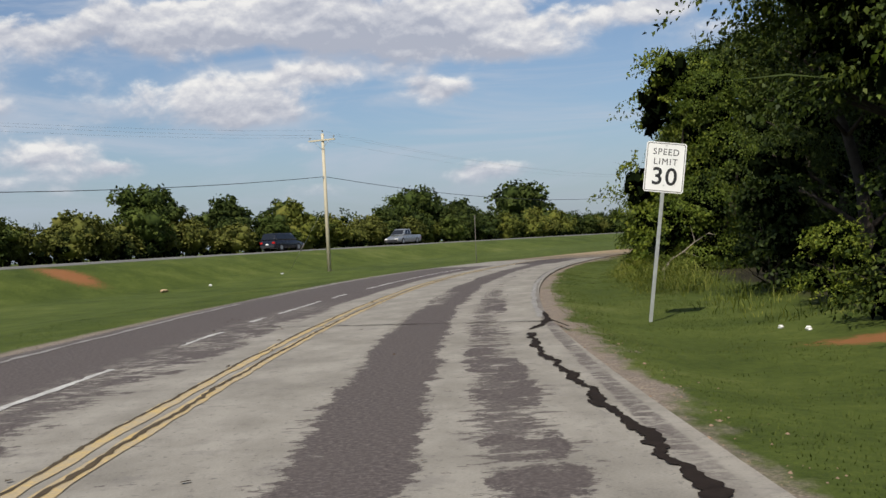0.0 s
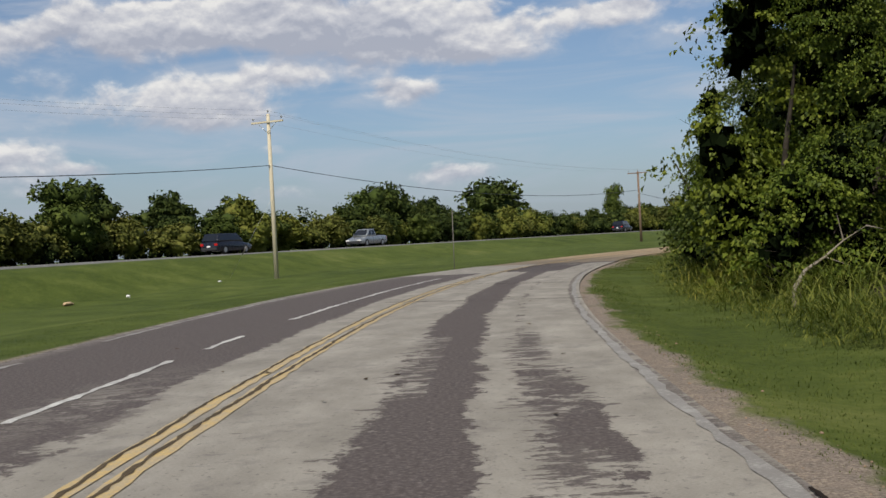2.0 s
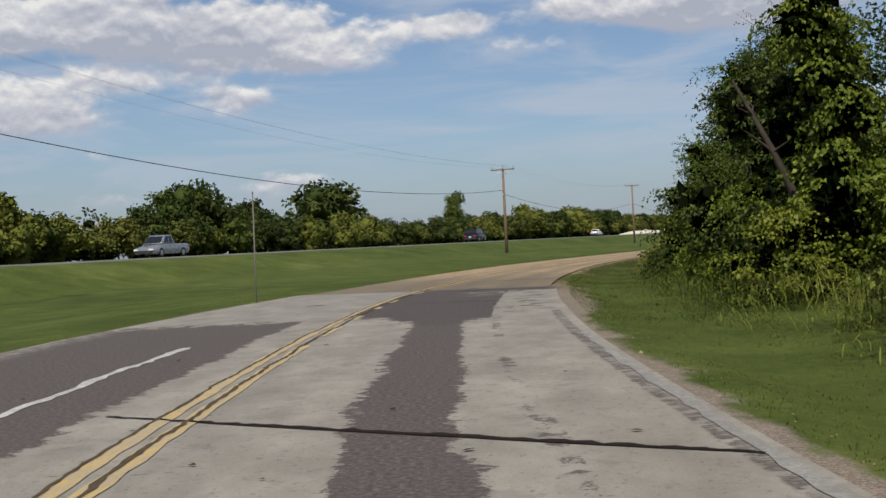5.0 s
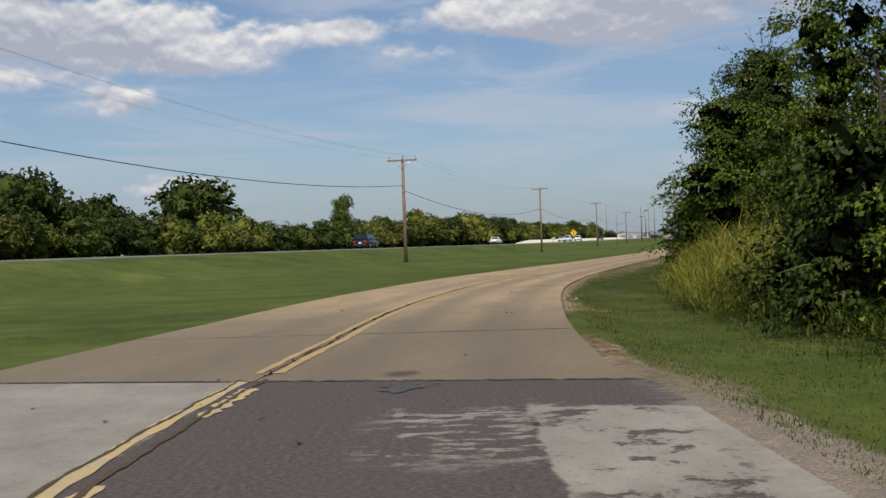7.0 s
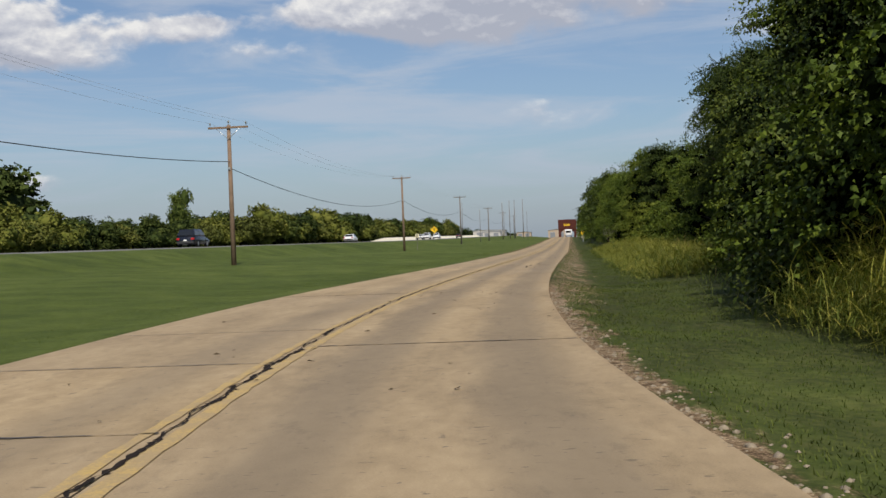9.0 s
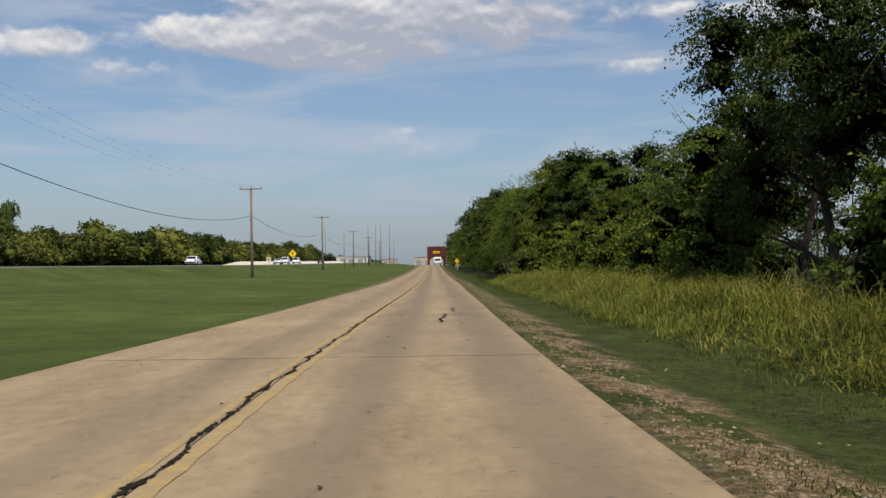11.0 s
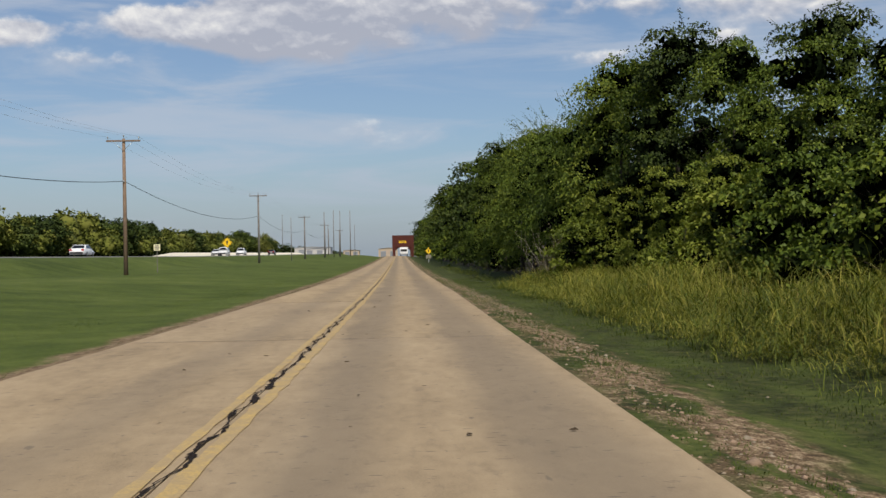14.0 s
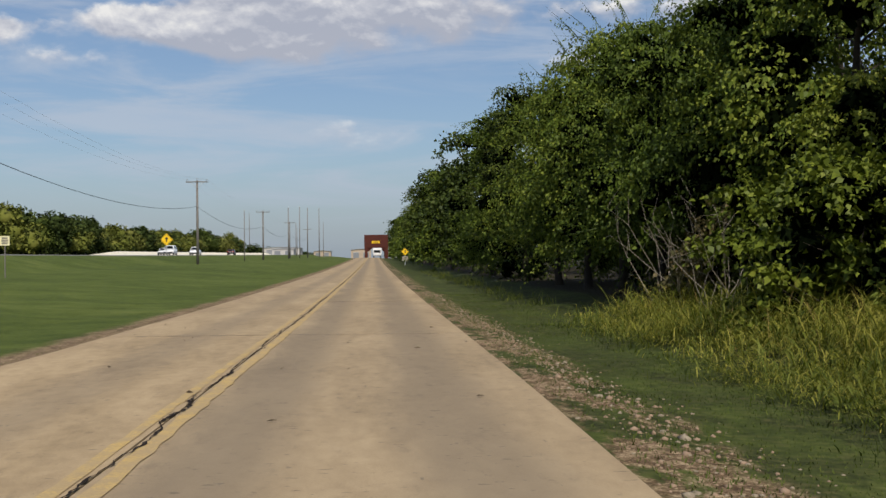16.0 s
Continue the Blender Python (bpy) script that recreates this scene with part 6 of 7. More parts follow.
def utility_pole(u, v, height, wood, label):
    x, y = pole_xy(u, v)
    z = gz(x, y)
    ob = thing("utility_pole", label, "utility pole", pose(x, y, z - 0.1, 0, 0, -26.9), "poles along the highway")
    drop = 0.72 if wood is M_POLE_NEW else 0.36
    bm = bmesh.new()
    tube(bm, (0, 0, -0.3), (0, 0, height - 0.25), 0.165, 0.11, 14)
    part("shaft", bm, wood, ob)
    bm = bmesh.new()
    box(bm, (-1.22, -0.06, height - drop - 0.12), (1.22, 0.05, height - drop), 0.01)
    bmesh.ops.translate(bm, verts=bm.verts, vec=(0, -0.13, 0))
    part("crossarm", bm, wood if wood is not M_POLE_NEW else M_POLE_NEW, ob)
    for sx in (-1, 1):
        bm = bmesh.new()
        tube(bm, (0.02 * sx, -0.17, height - drop - 0.75), (0.72 * sx, -0.17, height - drop - 0.1), 0.018, 0.018, 6)
        part("brace", bm, M_GALV, ob)
    for dx, dz in ((-1.1, -drop), (1.1, -drop), (0.0, -0.25)):
        bm = bmesh.new()
        tube(bm, (dx, -0.13 if dx else 0, height + dz), (dx, -0.13 if dx else 0, height + dz + 0.16), 0.015, 0.015, 6)
        for k, r in ((0.12, 0.055), (0.17, 0.07), (0.22, 0.05)):
            tube(bm, (dx, -0.13 if dx else 0, height + dz + k), (dx, -0.13 if dx else 0, height + dz + k + 0.045), r, r * 0.7, 10)
        part("insulator", bm, M_CERAMIC, ob)
    bm = bmesh.new()
    box(bm, (-0.05, -0.22, height * 0.665), (0.05, -0.12, height * 0.665 + 0.14), 0.01)
    part("cable_clamp", bm, M_GALV, ob)
    return x, y, z - 0.1


def sagging(name, label, a, b, sag, r, mat, group):
    pts = []
    for i in range(33):
        t = i / 32
        p = Vector(a).lerp(Vector(b), t)
        p.z -= sag * 4 * t * (1 - t)
        pts.append(p)
    v, f = curve_strip(pts, r, 5)
    return tagged(new(name, mesh_of(name, v, f, (mat,), True)), label, "cable", group)


def build_poles():
    tops = []
    side = Vector((ALONG[1], -ALONG[0], 0))
    back = Vector((-ALONG[0], -ALONG[1], 0)) * 0.13
    for u, h, wood in POLES:
        new_wood = wood is M_POLE_NEW
        lab = "pale new wooden utility pole with crossarm standing in mown grass" if new_wood else "weathered brown wooden utility pole with crossarm standing in grass"
        x, y, z = utility_pole(u, POLE_V.get(u, 0.0), h, wood, lab)
        tops.append((Vector((x, y, z)), h))
    for (p, h), (q, k) in zip(tops, tops[1:]):
        gap = (q - p).length
        if gap < 120:
            sagging("communication_cable", "thick black cable strung between utility poles", p + Vector((0, 0, h * 0.675)), q + Vector((0, 0, k * (0.72 if k < 9 else 0.675))), gap * 0.017, 0.022, M_WIRE, "cables between poles")
            for dx, dz in ((-1.1, -0.13 if h != 11.05 else -0.49), (1.1, -0.13 if h != 11.05 else -0.49), (0.0, -0.02)):
                sagging("power_line", "thin power line strung between utility poles", p + side * dx + back + Vector((0, 0, h + dz)), q + side * dx + back + Vector((0, 0, k + (0.0 - 0.02 if dx == 0 else -0.13 if k != 11.05 else -0.49))), gap * 0.013, 0.005, M_WIRE_THIN, "cables between poles")
    # bare tall masts further on
    for x, y, h, r in ((157.8, 422.5, 11.2, 0.15), (172.0, 449.0, 12.6, 0.13), (186.3, 476.6, 13.6, 0.15), (200.0, 499.3, 14.6, 0.16), (255.0, 698.8, 19.5, 0.2), (188.0, 470.0, 9.5, 0.09), (213.5, 548.0, 11.0, 0.15), (232.0, 590.0, 10.0, 0.15), (118.0, 345.0, 7.5, 0.08)):
        z = gz(x, y)
        ob = thing("mast", "tall slender dark mast standing beside the highway", "mast", pose(x, y, z - 0.2), "distant masts")
        bm = bmesh.new()
        tube(bm, (0, 0, 0), (0, 0, h + 0.2), r, r * 0.6, 8)
        part("shaft", bm, M_POLE_FAR, ob)
        bm = bmesh.new()
        tube(bm, (0, 0, h + 0.2), (0, 0, h + 0.45), r * 0.8, r * 0.4, 8)
        part("cap", bm, M_GALV, ob)
    # the stay of the pale pole
    (p, h), a = tops[1], Vector((-14.4, 94.6, 0))
    a.z = gz(a.x, a.y)
    top = p + Vector((0, 0, 5.4))
    ob = thing("guy_wire", "thin steel stay wire running from the pale pole to the grass", "guy wire")
    bm = bmesh.new()
    tube(bm, a - (top - a) * 0.03, top, 0.008, 0.008, 6)
    part("wire", bm, M_GALV, ob)
    bm = bmesh.new()
    tube(bm, a.lerp(top, 0.30), a.lerp(top, 0.40), 0.05, 0.04, 8)
    part("strain_insulator", bm, M_POLE_FAR, ob, "dark strain insulator")
    # a thin marker post at the far edge of the road
    x, y = (float(a) for a in road_xy(74.0, 4.32))
    ob = thing("marker_post", "slender grey steel post standing at the road's edge", "post", pose(x, y, 0.0))
    bm = bmesh.new()
    tube(bm, (0, 0, -0.4), (0.04, 0, 2.9), 0.021, 0.018, 8)
    part("shaft", bm, M_POLE_FAR, ob)
    bm = bmesh.new()
    tube(bm, (0.04, 0, 2.9), (0.04, 0, 2.96), 0.026, 0.014, 8)
    part("cap", bm, M_POLE_FAR, ob)


# ---- signs ----
def text_mesh(name, body, size, mat, parent, m, wide=1.0, bold=0.0, space=1.0):
    cu = bpy.data.curves.new(name, "FONT")
    cu.body, cu.size, cu.align_x, cu.align_y, cu.extrude, cu.offset = body, size, "CENTER", "CENTER", 0.0015, bold
    cu.space_character = space
    tmp = bpy.data.objects.new(name, cu)
    me = bpy.data.meshes.new_from_object(tmp)
    bpy.data.objects.remove(tmp)
    bpy.data.curves.remove(cu)
    me.name = name
    me.materials.clear()
    me.materials.append(mat)
    ob = new(name, me)
    ob.parent = parent
    ob.matrix_basis = m @ Matrix.Diagonal((wide, 1, 1, 1))
    return ob


def rounded(w, h, r, n=6):
    pts = []
    for cx, cy, a0 in ((w / 2 - r, h / 2 - r, 0), (-w / 2 + r, h / 2 - r, 90), (-w / 2 + r, -h / 2 + r, 180), (w / 2 - r, -h / 2 + r, 270)):
        for k in range(n + 1):
            a = radians(a0 + 90 * k / n)
            pts.append((cx + r * math.cos(a), cy + r * math.sin(a)))
    return pts


def plate(outline, y0, y1):
    return prism(bmesh.new(), outline, y0, y1)


def ring_plate(outer, inner, y):
    bm = bmesh.new()
    a = [bm.verts.new((x, y, z)) for x, z in outer]
    b = [bm.verts.new((x, y, z)) for x, z in inner]
    n = len(a)
    for i in range(n):
        bm.faces.new((a[i], a[(i + 1) % n], b[(i + 1) % n], b[i]))
    return bm


def speed_sign():
    x, y = 2.93, 19.95
    z = gz(x, y)
    w, h = 0.66, 0.83
    ob = thing("speed_limit_sign", "white speed limit sign with black lettering on a leaning steel post", "road sign", pose(x, y, z, 0, 0, -2) @ pose(0, 0, 0, 1.0, 8.0, 0))
    bm = bmesh.new()
    box(bm, (-0.03, 0.0, -0.4), (0.03, 0.035, 2.95), 0.006)
    post = part("post", bm, M_GALV, ob, "galvanised steel post")
    mid = 2.58
    panel = part("panel", plate([(a, b + mid) for a, b in rounded(w, h, 0.045)], -0.006, -0.002), M_SIGN_WHITE, ob, "white rectangular sign panel")
    bm = ring_plate([(a, b + mid) for a, b in rounded(w - 0.035, h - 0.035, 0.034)], [(a, b + mid) for a, b in rounded(w - 0.055, h - 0.055, 0.026)], -0.0085)
    part("border", bm, M_SIGN_BLACK, panel, "thin black border")
    face = lambda dz, dx=0.0: pose(dx, -0.008, mid + dz, 90, 0, 0)
    text_mesh("lettering", "SPEED", 0.15, M_SIGN_BLACK, panel, face(0.25), 0.95, 0.0, 1.16)
    text_mesh("lettering", "LIMIT", 0.15, M_SIGN_BLACK, panel, face(0.09), 0.95, 0.0, 1.2)
    text_mesh("numerals", "30", 0.40, M_SIGN_BLACK, panel, face(-0.165), 1.02, 0.005, 1.12)
    for dz in (-0.3, 0.36):
        bm = bmesh.new()
        tube(bm, (0, -0.014, mid + dz), (0, -0.006, mid + dz), 0.012, 0.012, 8)
        part("bolt", bm, M_GALV, panel)


def diamond_sign(x, y, size, mid, label, lift=0.0, two=False):
    z = gz(x, y)
    ob = thing("warning_sign", label, "road sign", pose(x, y, z, 0, 0, -26.9))
    bm = bmesh.new()
    box(bm, (-0.05, 0.01, -0.4), (0.05, 0.09, mid + size * 0.4), 0.01)
    part("post", bm, M_GALV, ob)
    h = size / 2
    panel = part("panel", plate([(0, mid + h), (-h, mid), (0, mid - h), (h, mid)], -0.012, 0.0), M_SIGN_YELLOW, ob, "yellow diamond panel")
    k = h * 0.92
    j = h * 0.86
    part("border", ring_plate([(0, mid + k), (-k, mid), (0, mid - k), (k, mid)], [(0, mid + j), (-j, mid), (0, mid - j), (j, mid)], -0.016), M_SIGN_BLACK, panel, "black border")
    bm = bmesh.new()
    box(bm, (-h * 0.10, -0.018, mid - h * 0.38), (h * 0.10, -0.0145, mid + h * 0.10))
    part("symbol_bar", bm, M_SIGN_BLACK, panel, "black symbol bar")
    bm = plate([(0, mid + h * 0.48), (-h * 0.28, mid + h * 0.08), (h * 0.28, mid + h * 0.08)], -0.018, -0.0145)
    part("symbol_head", bm, M_SIGN_BLACK, panel, "black symbol head")
    if two:
        bm = bmesh.new()
        box(bm, (-0.42, 0.0, mid - h - 0.75), (0.42, 0.012, mid - h - 0.1), 0.01)
        part("lower_panel", bm, M_SIGN_BACK, ob, "dull brown lower panel")


def small_sign():
    x, y = 65.3, 241.1
    z = gz(x, y)
    ob = thing("roadside_sign", "small cream rectangular sign on a post by the highway", "road sign", pose(x, y, z, 0, 0, -26.9))
    bm = bmesh.new()
    box(bm, (-0.025, 0.01, -0.3), (0.025, 0.06, 2.15), 0.006)
    part("post", bm, M_POLE_FAR, ob)
    panel = part("panel", plate([(a, b + 1.95) for a, b in rounded(0.5, 0.5, 0.04)], -0.012, 0.0), M_SIGN_CREAM, ob)
    for dz, w in ((0.13, 0.3), (0.0, 0.36), (-0.13, 0.3)):
        bm = bmesh.new()
        box(bm, (-w / 2, -0.016, 1.95 + dz - 0.05), (w / 2, -0.0125, 1.95 + dz + 0.05))
        part("text_bar", bm, M_SIGN_BACK, panel, "dark unreadable line of text")


# ---- cars ----
def wheel(parent, x, y, r, w):
    bm = bmesh.new()
    for a, b, ra, rb in ((-w / 2, -w / 2 + 0.03, r * 0.93, r), (-w / 2 + 0.03, w / 2 - 0.03, r, r), (w / 2 - 0.03, w / 2, r, r * 0.93)):
        tube(bm, (x, y + a, r), (x, y + b, r), ra, rb, 18)
    ty = part("wheel", bm, M_TYRE, parent, "black tyre")
    bm = bmesh.new()
    s = -1 if y < 0 else 1
    tube(bm, (x, y + s * (w / 2 - 0.01), r), (x, y + s * (w / 2 + 0.008), r), r * 0.62, r * 0.56, 14)
    part("rim", bm, M_RIM, ty, "alloy rim")


def loft(bm, rings):
    """Joins closed rings of equally many points."""
    vs = [[bm.verts.new(p) for p in ring] for ring in rings]
    n = len(vs[0])
    for a, b in zip(vs, vs[1:]):
        for i in range(n):
            bm.faces.new((a[i], a[(i + 1) % n], b[(i + 1) % n], b[i]))
    bm.faces.new(vs[0][::-1])
    bm.faces.new(vs[-1])
    bmesh.ops.recalc_face_normals(bm, faces=bm.faces)
    for f in bm.faces:
        f.smooth = True
    return bm


def car(kind, paint, label, u, v, away):
    """kind: suv, sedan, pickup. Front towards +x of its own; away: it drives up the road."""
    x, y = pole_xy(u, v)
    yaw = 90 - 26.9 + (0 if away else 180)
    z = float(highway_z(u)) + 0.105
    ob = thing("car" if kind != "pickup" else "pickup_truck", label, "car" if kind != "pickup" else "pickup truck", pose(x, y, z, 0, 0, yaw))
    L, W, belt, roof, r = {"suv": (4.8, 1.92, 1.08, 1.76, 0.37), "sedan": (4.7, 1.84, 0.98, 1.45, 0.33), "pickup": (5.7, 2.0, 1.12, 1.86, 0.39)}[kind]
    hood = 0.92 if kind != "sedan" else 0.84
    hw = W / 2
    prof = [(-L / 2, 0.42, 0.78), (-L / 2 + 0.06, 0.34, belt - 0.04), (-L / 2 + 0.5, 0.3, belt), (-0.2, 0.27, belt), (L / 2 - 1.45, 0.27, belt - 0.02), (L / 2 - 1.0, 0.28, hood), (L / 2 - 0.18, 0.33, hood - 0.14), (L / 2, 0.42, hood - 0.32)]
    rings = []
    for px, lo, hi in prof:
        e = 0.9 if abs(px) > L / 2 - 0.1 else 1.0
        rings.append([(px, -hw * e * 0.94, lo), (px, -hw * e, lo + 0.18), (px, -hw * e * 0.985, hi - 0.12), (px, -hw * e * 0.90, hi), (px, hw * e * 0.90, hi), (px, hw * e * 0.985, hi - 0.12), (px, hw * e, lo + 0.18), (px, hw * e * 0.94, lo)])
    part("body", loft(bmesh.new(), rings), paint, ob)
    ends = {"suv": (-L / 2 + 0.08, -L / 2 + 0.42, 0.55, 1.35), "sedan": (-L / 2 + 0.65, -L / 2 + 1.35, 0.35, 1.3), "pickup": (-0.55, -0.35, 0.75, 1.55)}[kind]
    b0, t0, t1, b1 = ends
    rings = []
    for k in range(5):
        q = k / 4
        zz = belt - 0.02 + (roof - belt) * q
        wide = hw * (0.92 - 0.20 * q ** 1.3)
        a, b = b0 + (t0 - b0) * q ** 1.2, b1 + (t1 - b1) * q
        rings.append([(a, -wide * 0.94, zz), (a + 0.12, -wide, zz), (b - 0.15, -wide, zz), (b, -wide * 0.9, zz), (b, wide * 0.9, zz), (b - 0.15, wide, zz), (a + 0.12, wide, zz), (a, wide * 0.94, zz)])
    part("cabin", loft(bmesh.new(), rings), paint, ob)
    q0, q1 = 0.12, 0.82
    ww = lambda q: hw * (0.92 - 0.20 * q ** 1.3) + 0.012
    za, zb = belt + (roof - belt) * q0, belt + (roof - belt) * q1
    ax = lambda q: b0 + (t0 - b0) * q ** 1.2
    bx = lambda q: b1 + (t1 - b1) * q
    for sgn in (-1, 1):
        mid_b, mid_t = (ax(q0) + bx(q0)) / 2, (ax(q1) + bx(q1)) / 2
        for lo_a, lo_b, hi_a, hi_b in ((ax(q0) + 0.25, mid_b - 0.04, ax(q1) + 0.22, mid_t - 0.04), (mid_b + 0.04, bx(q0) - 0.25, mid_t + 0.04, bx(q1) - 0.2)):
            bm = bmesh.new()
            f = [bm.verts.new(c) for c in ((lo_a, sgn * ww(q0), za), (lo_b, sgn * ww(q0), za), (hi_b, sgn * ww(q1), zb), (hi_a, sgn * ww(q1), zb))]
            g = [bm.verts.new((c.co.x, c.co.y - sgn * 0.03, c.co.z)) for c in f]
            bm.faces.new(f)
            bm.faces.new(g[::-1])
            for i in range(4):
                bm.faces.new((f[i], f[(i + 1) % 4], g[(i + 1) % 4], g[i]))
            part("side_window", bm, M_GLASS, ob, "dark side window")
    for nm, e, push in (("rear_window", ax, -0.015), ("windscreen", bx, 0.015)):
        bm = bmesh.new()
        f = [bm.verts.new(c) for c in ((e(q0) + push, -ww(q0) * 0.85, za), (e(q0) + push, ww(q0) * 0.85, za), (e(q1) + push, ww(q1) * 0.82, zb), (e(q1) + push, -ww(q1) * 0.82, zb))]
        g = [bm.verts.new((c.co.x - push * 2, c.co.y, c.co.z)) for c in f]
        bm.faces.new(f)
        bm.faces.new(g[::-1])
        for i in range(4):
            bm.faces.new((f[i], f[(i + 1) % 4], g[(i + 1) % 4], g[i]))
        part(nm, bm, M_GLASS, ob, "dark glass")
    for sx in (-1, 1):
        for sy in (-1, 1):
            wheel(ob, sx * L * 0.295, sy * (hw - 0.11), r, 0.24)
    for sy in (-1, 1):
        bm = bmesh.new()
        box(bm, (-L / 2 - 0.01, sy * hw * 0.74 - 0.16, 0.72), (-L / 2 + 0.1, sy * hw * 0.74 + 0.16, 0.92), 0.015)
        part("tail_lamp", bm, M_TAIL, ob, "red tail lamp")
        bm = bmesh.new()
        box(bm, (L / 2 - 0.14, sy * hw * 0.7 - 0.2, hood - 0.34), (L / 2 + 0.005, sy * hw * 0.7 + 0.2, hood - 0.2), 0.015)
        part("head_lamp", bm, M_HEAD, ob, "clear head lamp")
    for nm, xa, xb in (("rear_bumper", -L / 2 - 0.05, -L / 2 + 0.12), ("front_bumper", L / 2 - 0.14, L / 2 + 0.04)):
        bm = bmesh.new()
        box(bm, (xa, -hw * 0.84, 0.36), (xb, hw * 0.84, 0.6), 0.03)
        part(nm, bm, M_PLATE, ob, "dark plastic bumper")
    bm = bmesh.new()
    box(bm, (-L / 2 - 0.062, -0.17, 0.62), (-L / 2 - 0.02, 0.17, 0.74))
    part("number_plate", bm, M_SIGN_WHITE, ob, "plain pale plate")


def build_cars():
    car("suv", M_CAR_BLACK, "dark navy sport utility vehicle on the highway", 17.5, 17.0, True)
    car("pickup", M_CAR_SILVER, "silver pickup truck on the highway", 47.0, 20.5, False)
    car("suv", M_CAR_BLACK, "dark sport utility vehicle far along the highway", 118.0, 15.0, True)
    car("sedan", M_CAR_WHITE, "white sedan on the highway", 213.0, 17.0, True)
    car("sedan", M_CAR_RED, "maroon sedan far along the highway", 410.0, 16.0, True)
    car("suv", M_CAR_WHITE, "white sport utility vehicle far along the highway", 318.0, 16.0, False)
    car("sedan", M_CAR_WHITE, "white sedan far along the highway", 335.0, 20.0, False)
    car("pickup", M_CAR_WHITE, "white pickup truck far along the highway", 372.0, 19.5, False)


# ---- the red bridge at the end of the straight ----
def build_bridge():
    s0, length, half, high = 490.0, 26.0, 2.6, 5.7
    x, y = (float(a) for a in road_xy(s0, -2.5))
    z = float(road_z(s0))
    ob = thing("truss_bridge", "rust-red steel truss bridge standing over the road's end", "bridge", pose(x, y, z, 0, 0, -26.9))
    for y0 in (0.0, length):
        for sx in (-1, 1):
            bm = bmesh.new()
            box(bm, (sx * half - 0.35, y0 - 0.3, -0.3), (sx * half + 0.35, y0 + 0.3, high), 0.03)
            part("portal_post", bm, M_BRIDGE, ob)
        bm = bmesh.new()
        box(bm, (-half - 0.4, y0 - 0.34, high - 3.2), (half + 0.4, y0 + 0.34, high + 0.1), 0.03)
        part("portal_beam", bm, M_BRIDGE, ob, "deep riveted portal beam")
        for sx in (-1, 1):
            bm = plate([(sx * (half - 0.3), high - 3.2), (sx * (half - 1.3), high - 3.2), (sx * (half - 0.3), high - 4.1)], y0 - 0.1, y0 + 0.1)
            part("knee_brace", bm, M_BRIDGE, ob)
    for sx in (-1, 1):
        for lo in (0.0, high - 0.4):
            bm = bmesh.new()
            box(bm, (sx * half - 0.2, 0.35, lo), (sx * half + 0.2, length - 0.35, lo + 0.4), 0.02)
            part("chord", bm, M_BRIDGE, ob)
        for k in range(1, 6):
            yy = length * k / 6
            bm = bmesh.new()
            box(bm, (sx * half - 0.12, yy - 0.12, 0.4), (sx * half + 0.12, yy + 0.12, high - 0.4), 0.01)
            part("vertical", bm, M_BRIDGE, ob)
        for k in range(6):
            y0, y1 = length * k / 6, length * (k + 1) / 6
            bm = bmesh.new()
            tube(bm, (sx * half, y0, 0.2 if k % 2 else high - 0.2), (sx * half, y1, high - 0.2 if k % 2 else 0.2), 0.1, 0.1, 6)
            part("diagonal", bm, M_BRIDGE, ob)
    for k in range(1, 6):
        bm = bmesh.new()
        box(bm, (-half, length * k / 6 - 0.12, high - 0.5), (half, length * k / 6 + 0.12, high - 0.2), 0.01)
        part("cross_strut", bm, M_BRIDGE, ob)
    panel = part("clearance_panel", plate([(a - 0.1, b + high - 1.75) for a, b in rounded(2.0, 0.6, 0.05)], -0.37, -0.345), M_SIGN_YELLOW, ob, "yellow clearance panel")
    bm = bmesh.new()
    box(bm, (-0.75, -0.376, high - 1.85), (0.55, -0.371, high - 1.65))
    part("text_bar", bm, M_SIGN_BLACK, panel, "dark unreadable line of text")


def gable_house(x, y, w, depth, h, wall, label, doors=2):
    z = gz(x, y)
    ob = thing("building", label, "building", pose(x, y, z - 0.1, 0, 0, -26.9), "distant buildings")
    bm = prism(bmesh.new(), [(-w / 2, 0), (w / 2, 0), (w / 2, h), (0, h * 1.08), (-w / 2, h)], 0, depth)
    part("wall", bm, wall, ob)
    for sx in (-1, 1):
        bm = prism(bmesh.new(), [(0, h * 1.08 + 0.02), (sx * (w / 2 + 0.4), h - 0.10), (sx * (w / 2 + 0.4), h + 0.07), (0, h * 1.08 + 0.2)], -0.4, depth + 0.4)
        part("roof", bm, M_ROOF, ob)
    for k in range(doors):
        cx = -w / 2 + w * (k + 0.5) / doors
        bm = bmesh.new()
        box(bm, (cx - w * 0.28 / doors, -0.06, 0.1), (cx + w * 0.28 / doors, -0.01, h * 0.72), 0.01)
        d = part("door", bm, M_DOOR, ob, "grey roller door")
        bm = bmesh.new()
        box(bm, (cx - w * 0.31 / doors, -0.09, h * 0.72), (cx + w * 0.31 / doors, -0.005, h * 0.76), 0.005)
        part("lintel", bm, M_WALL, d)


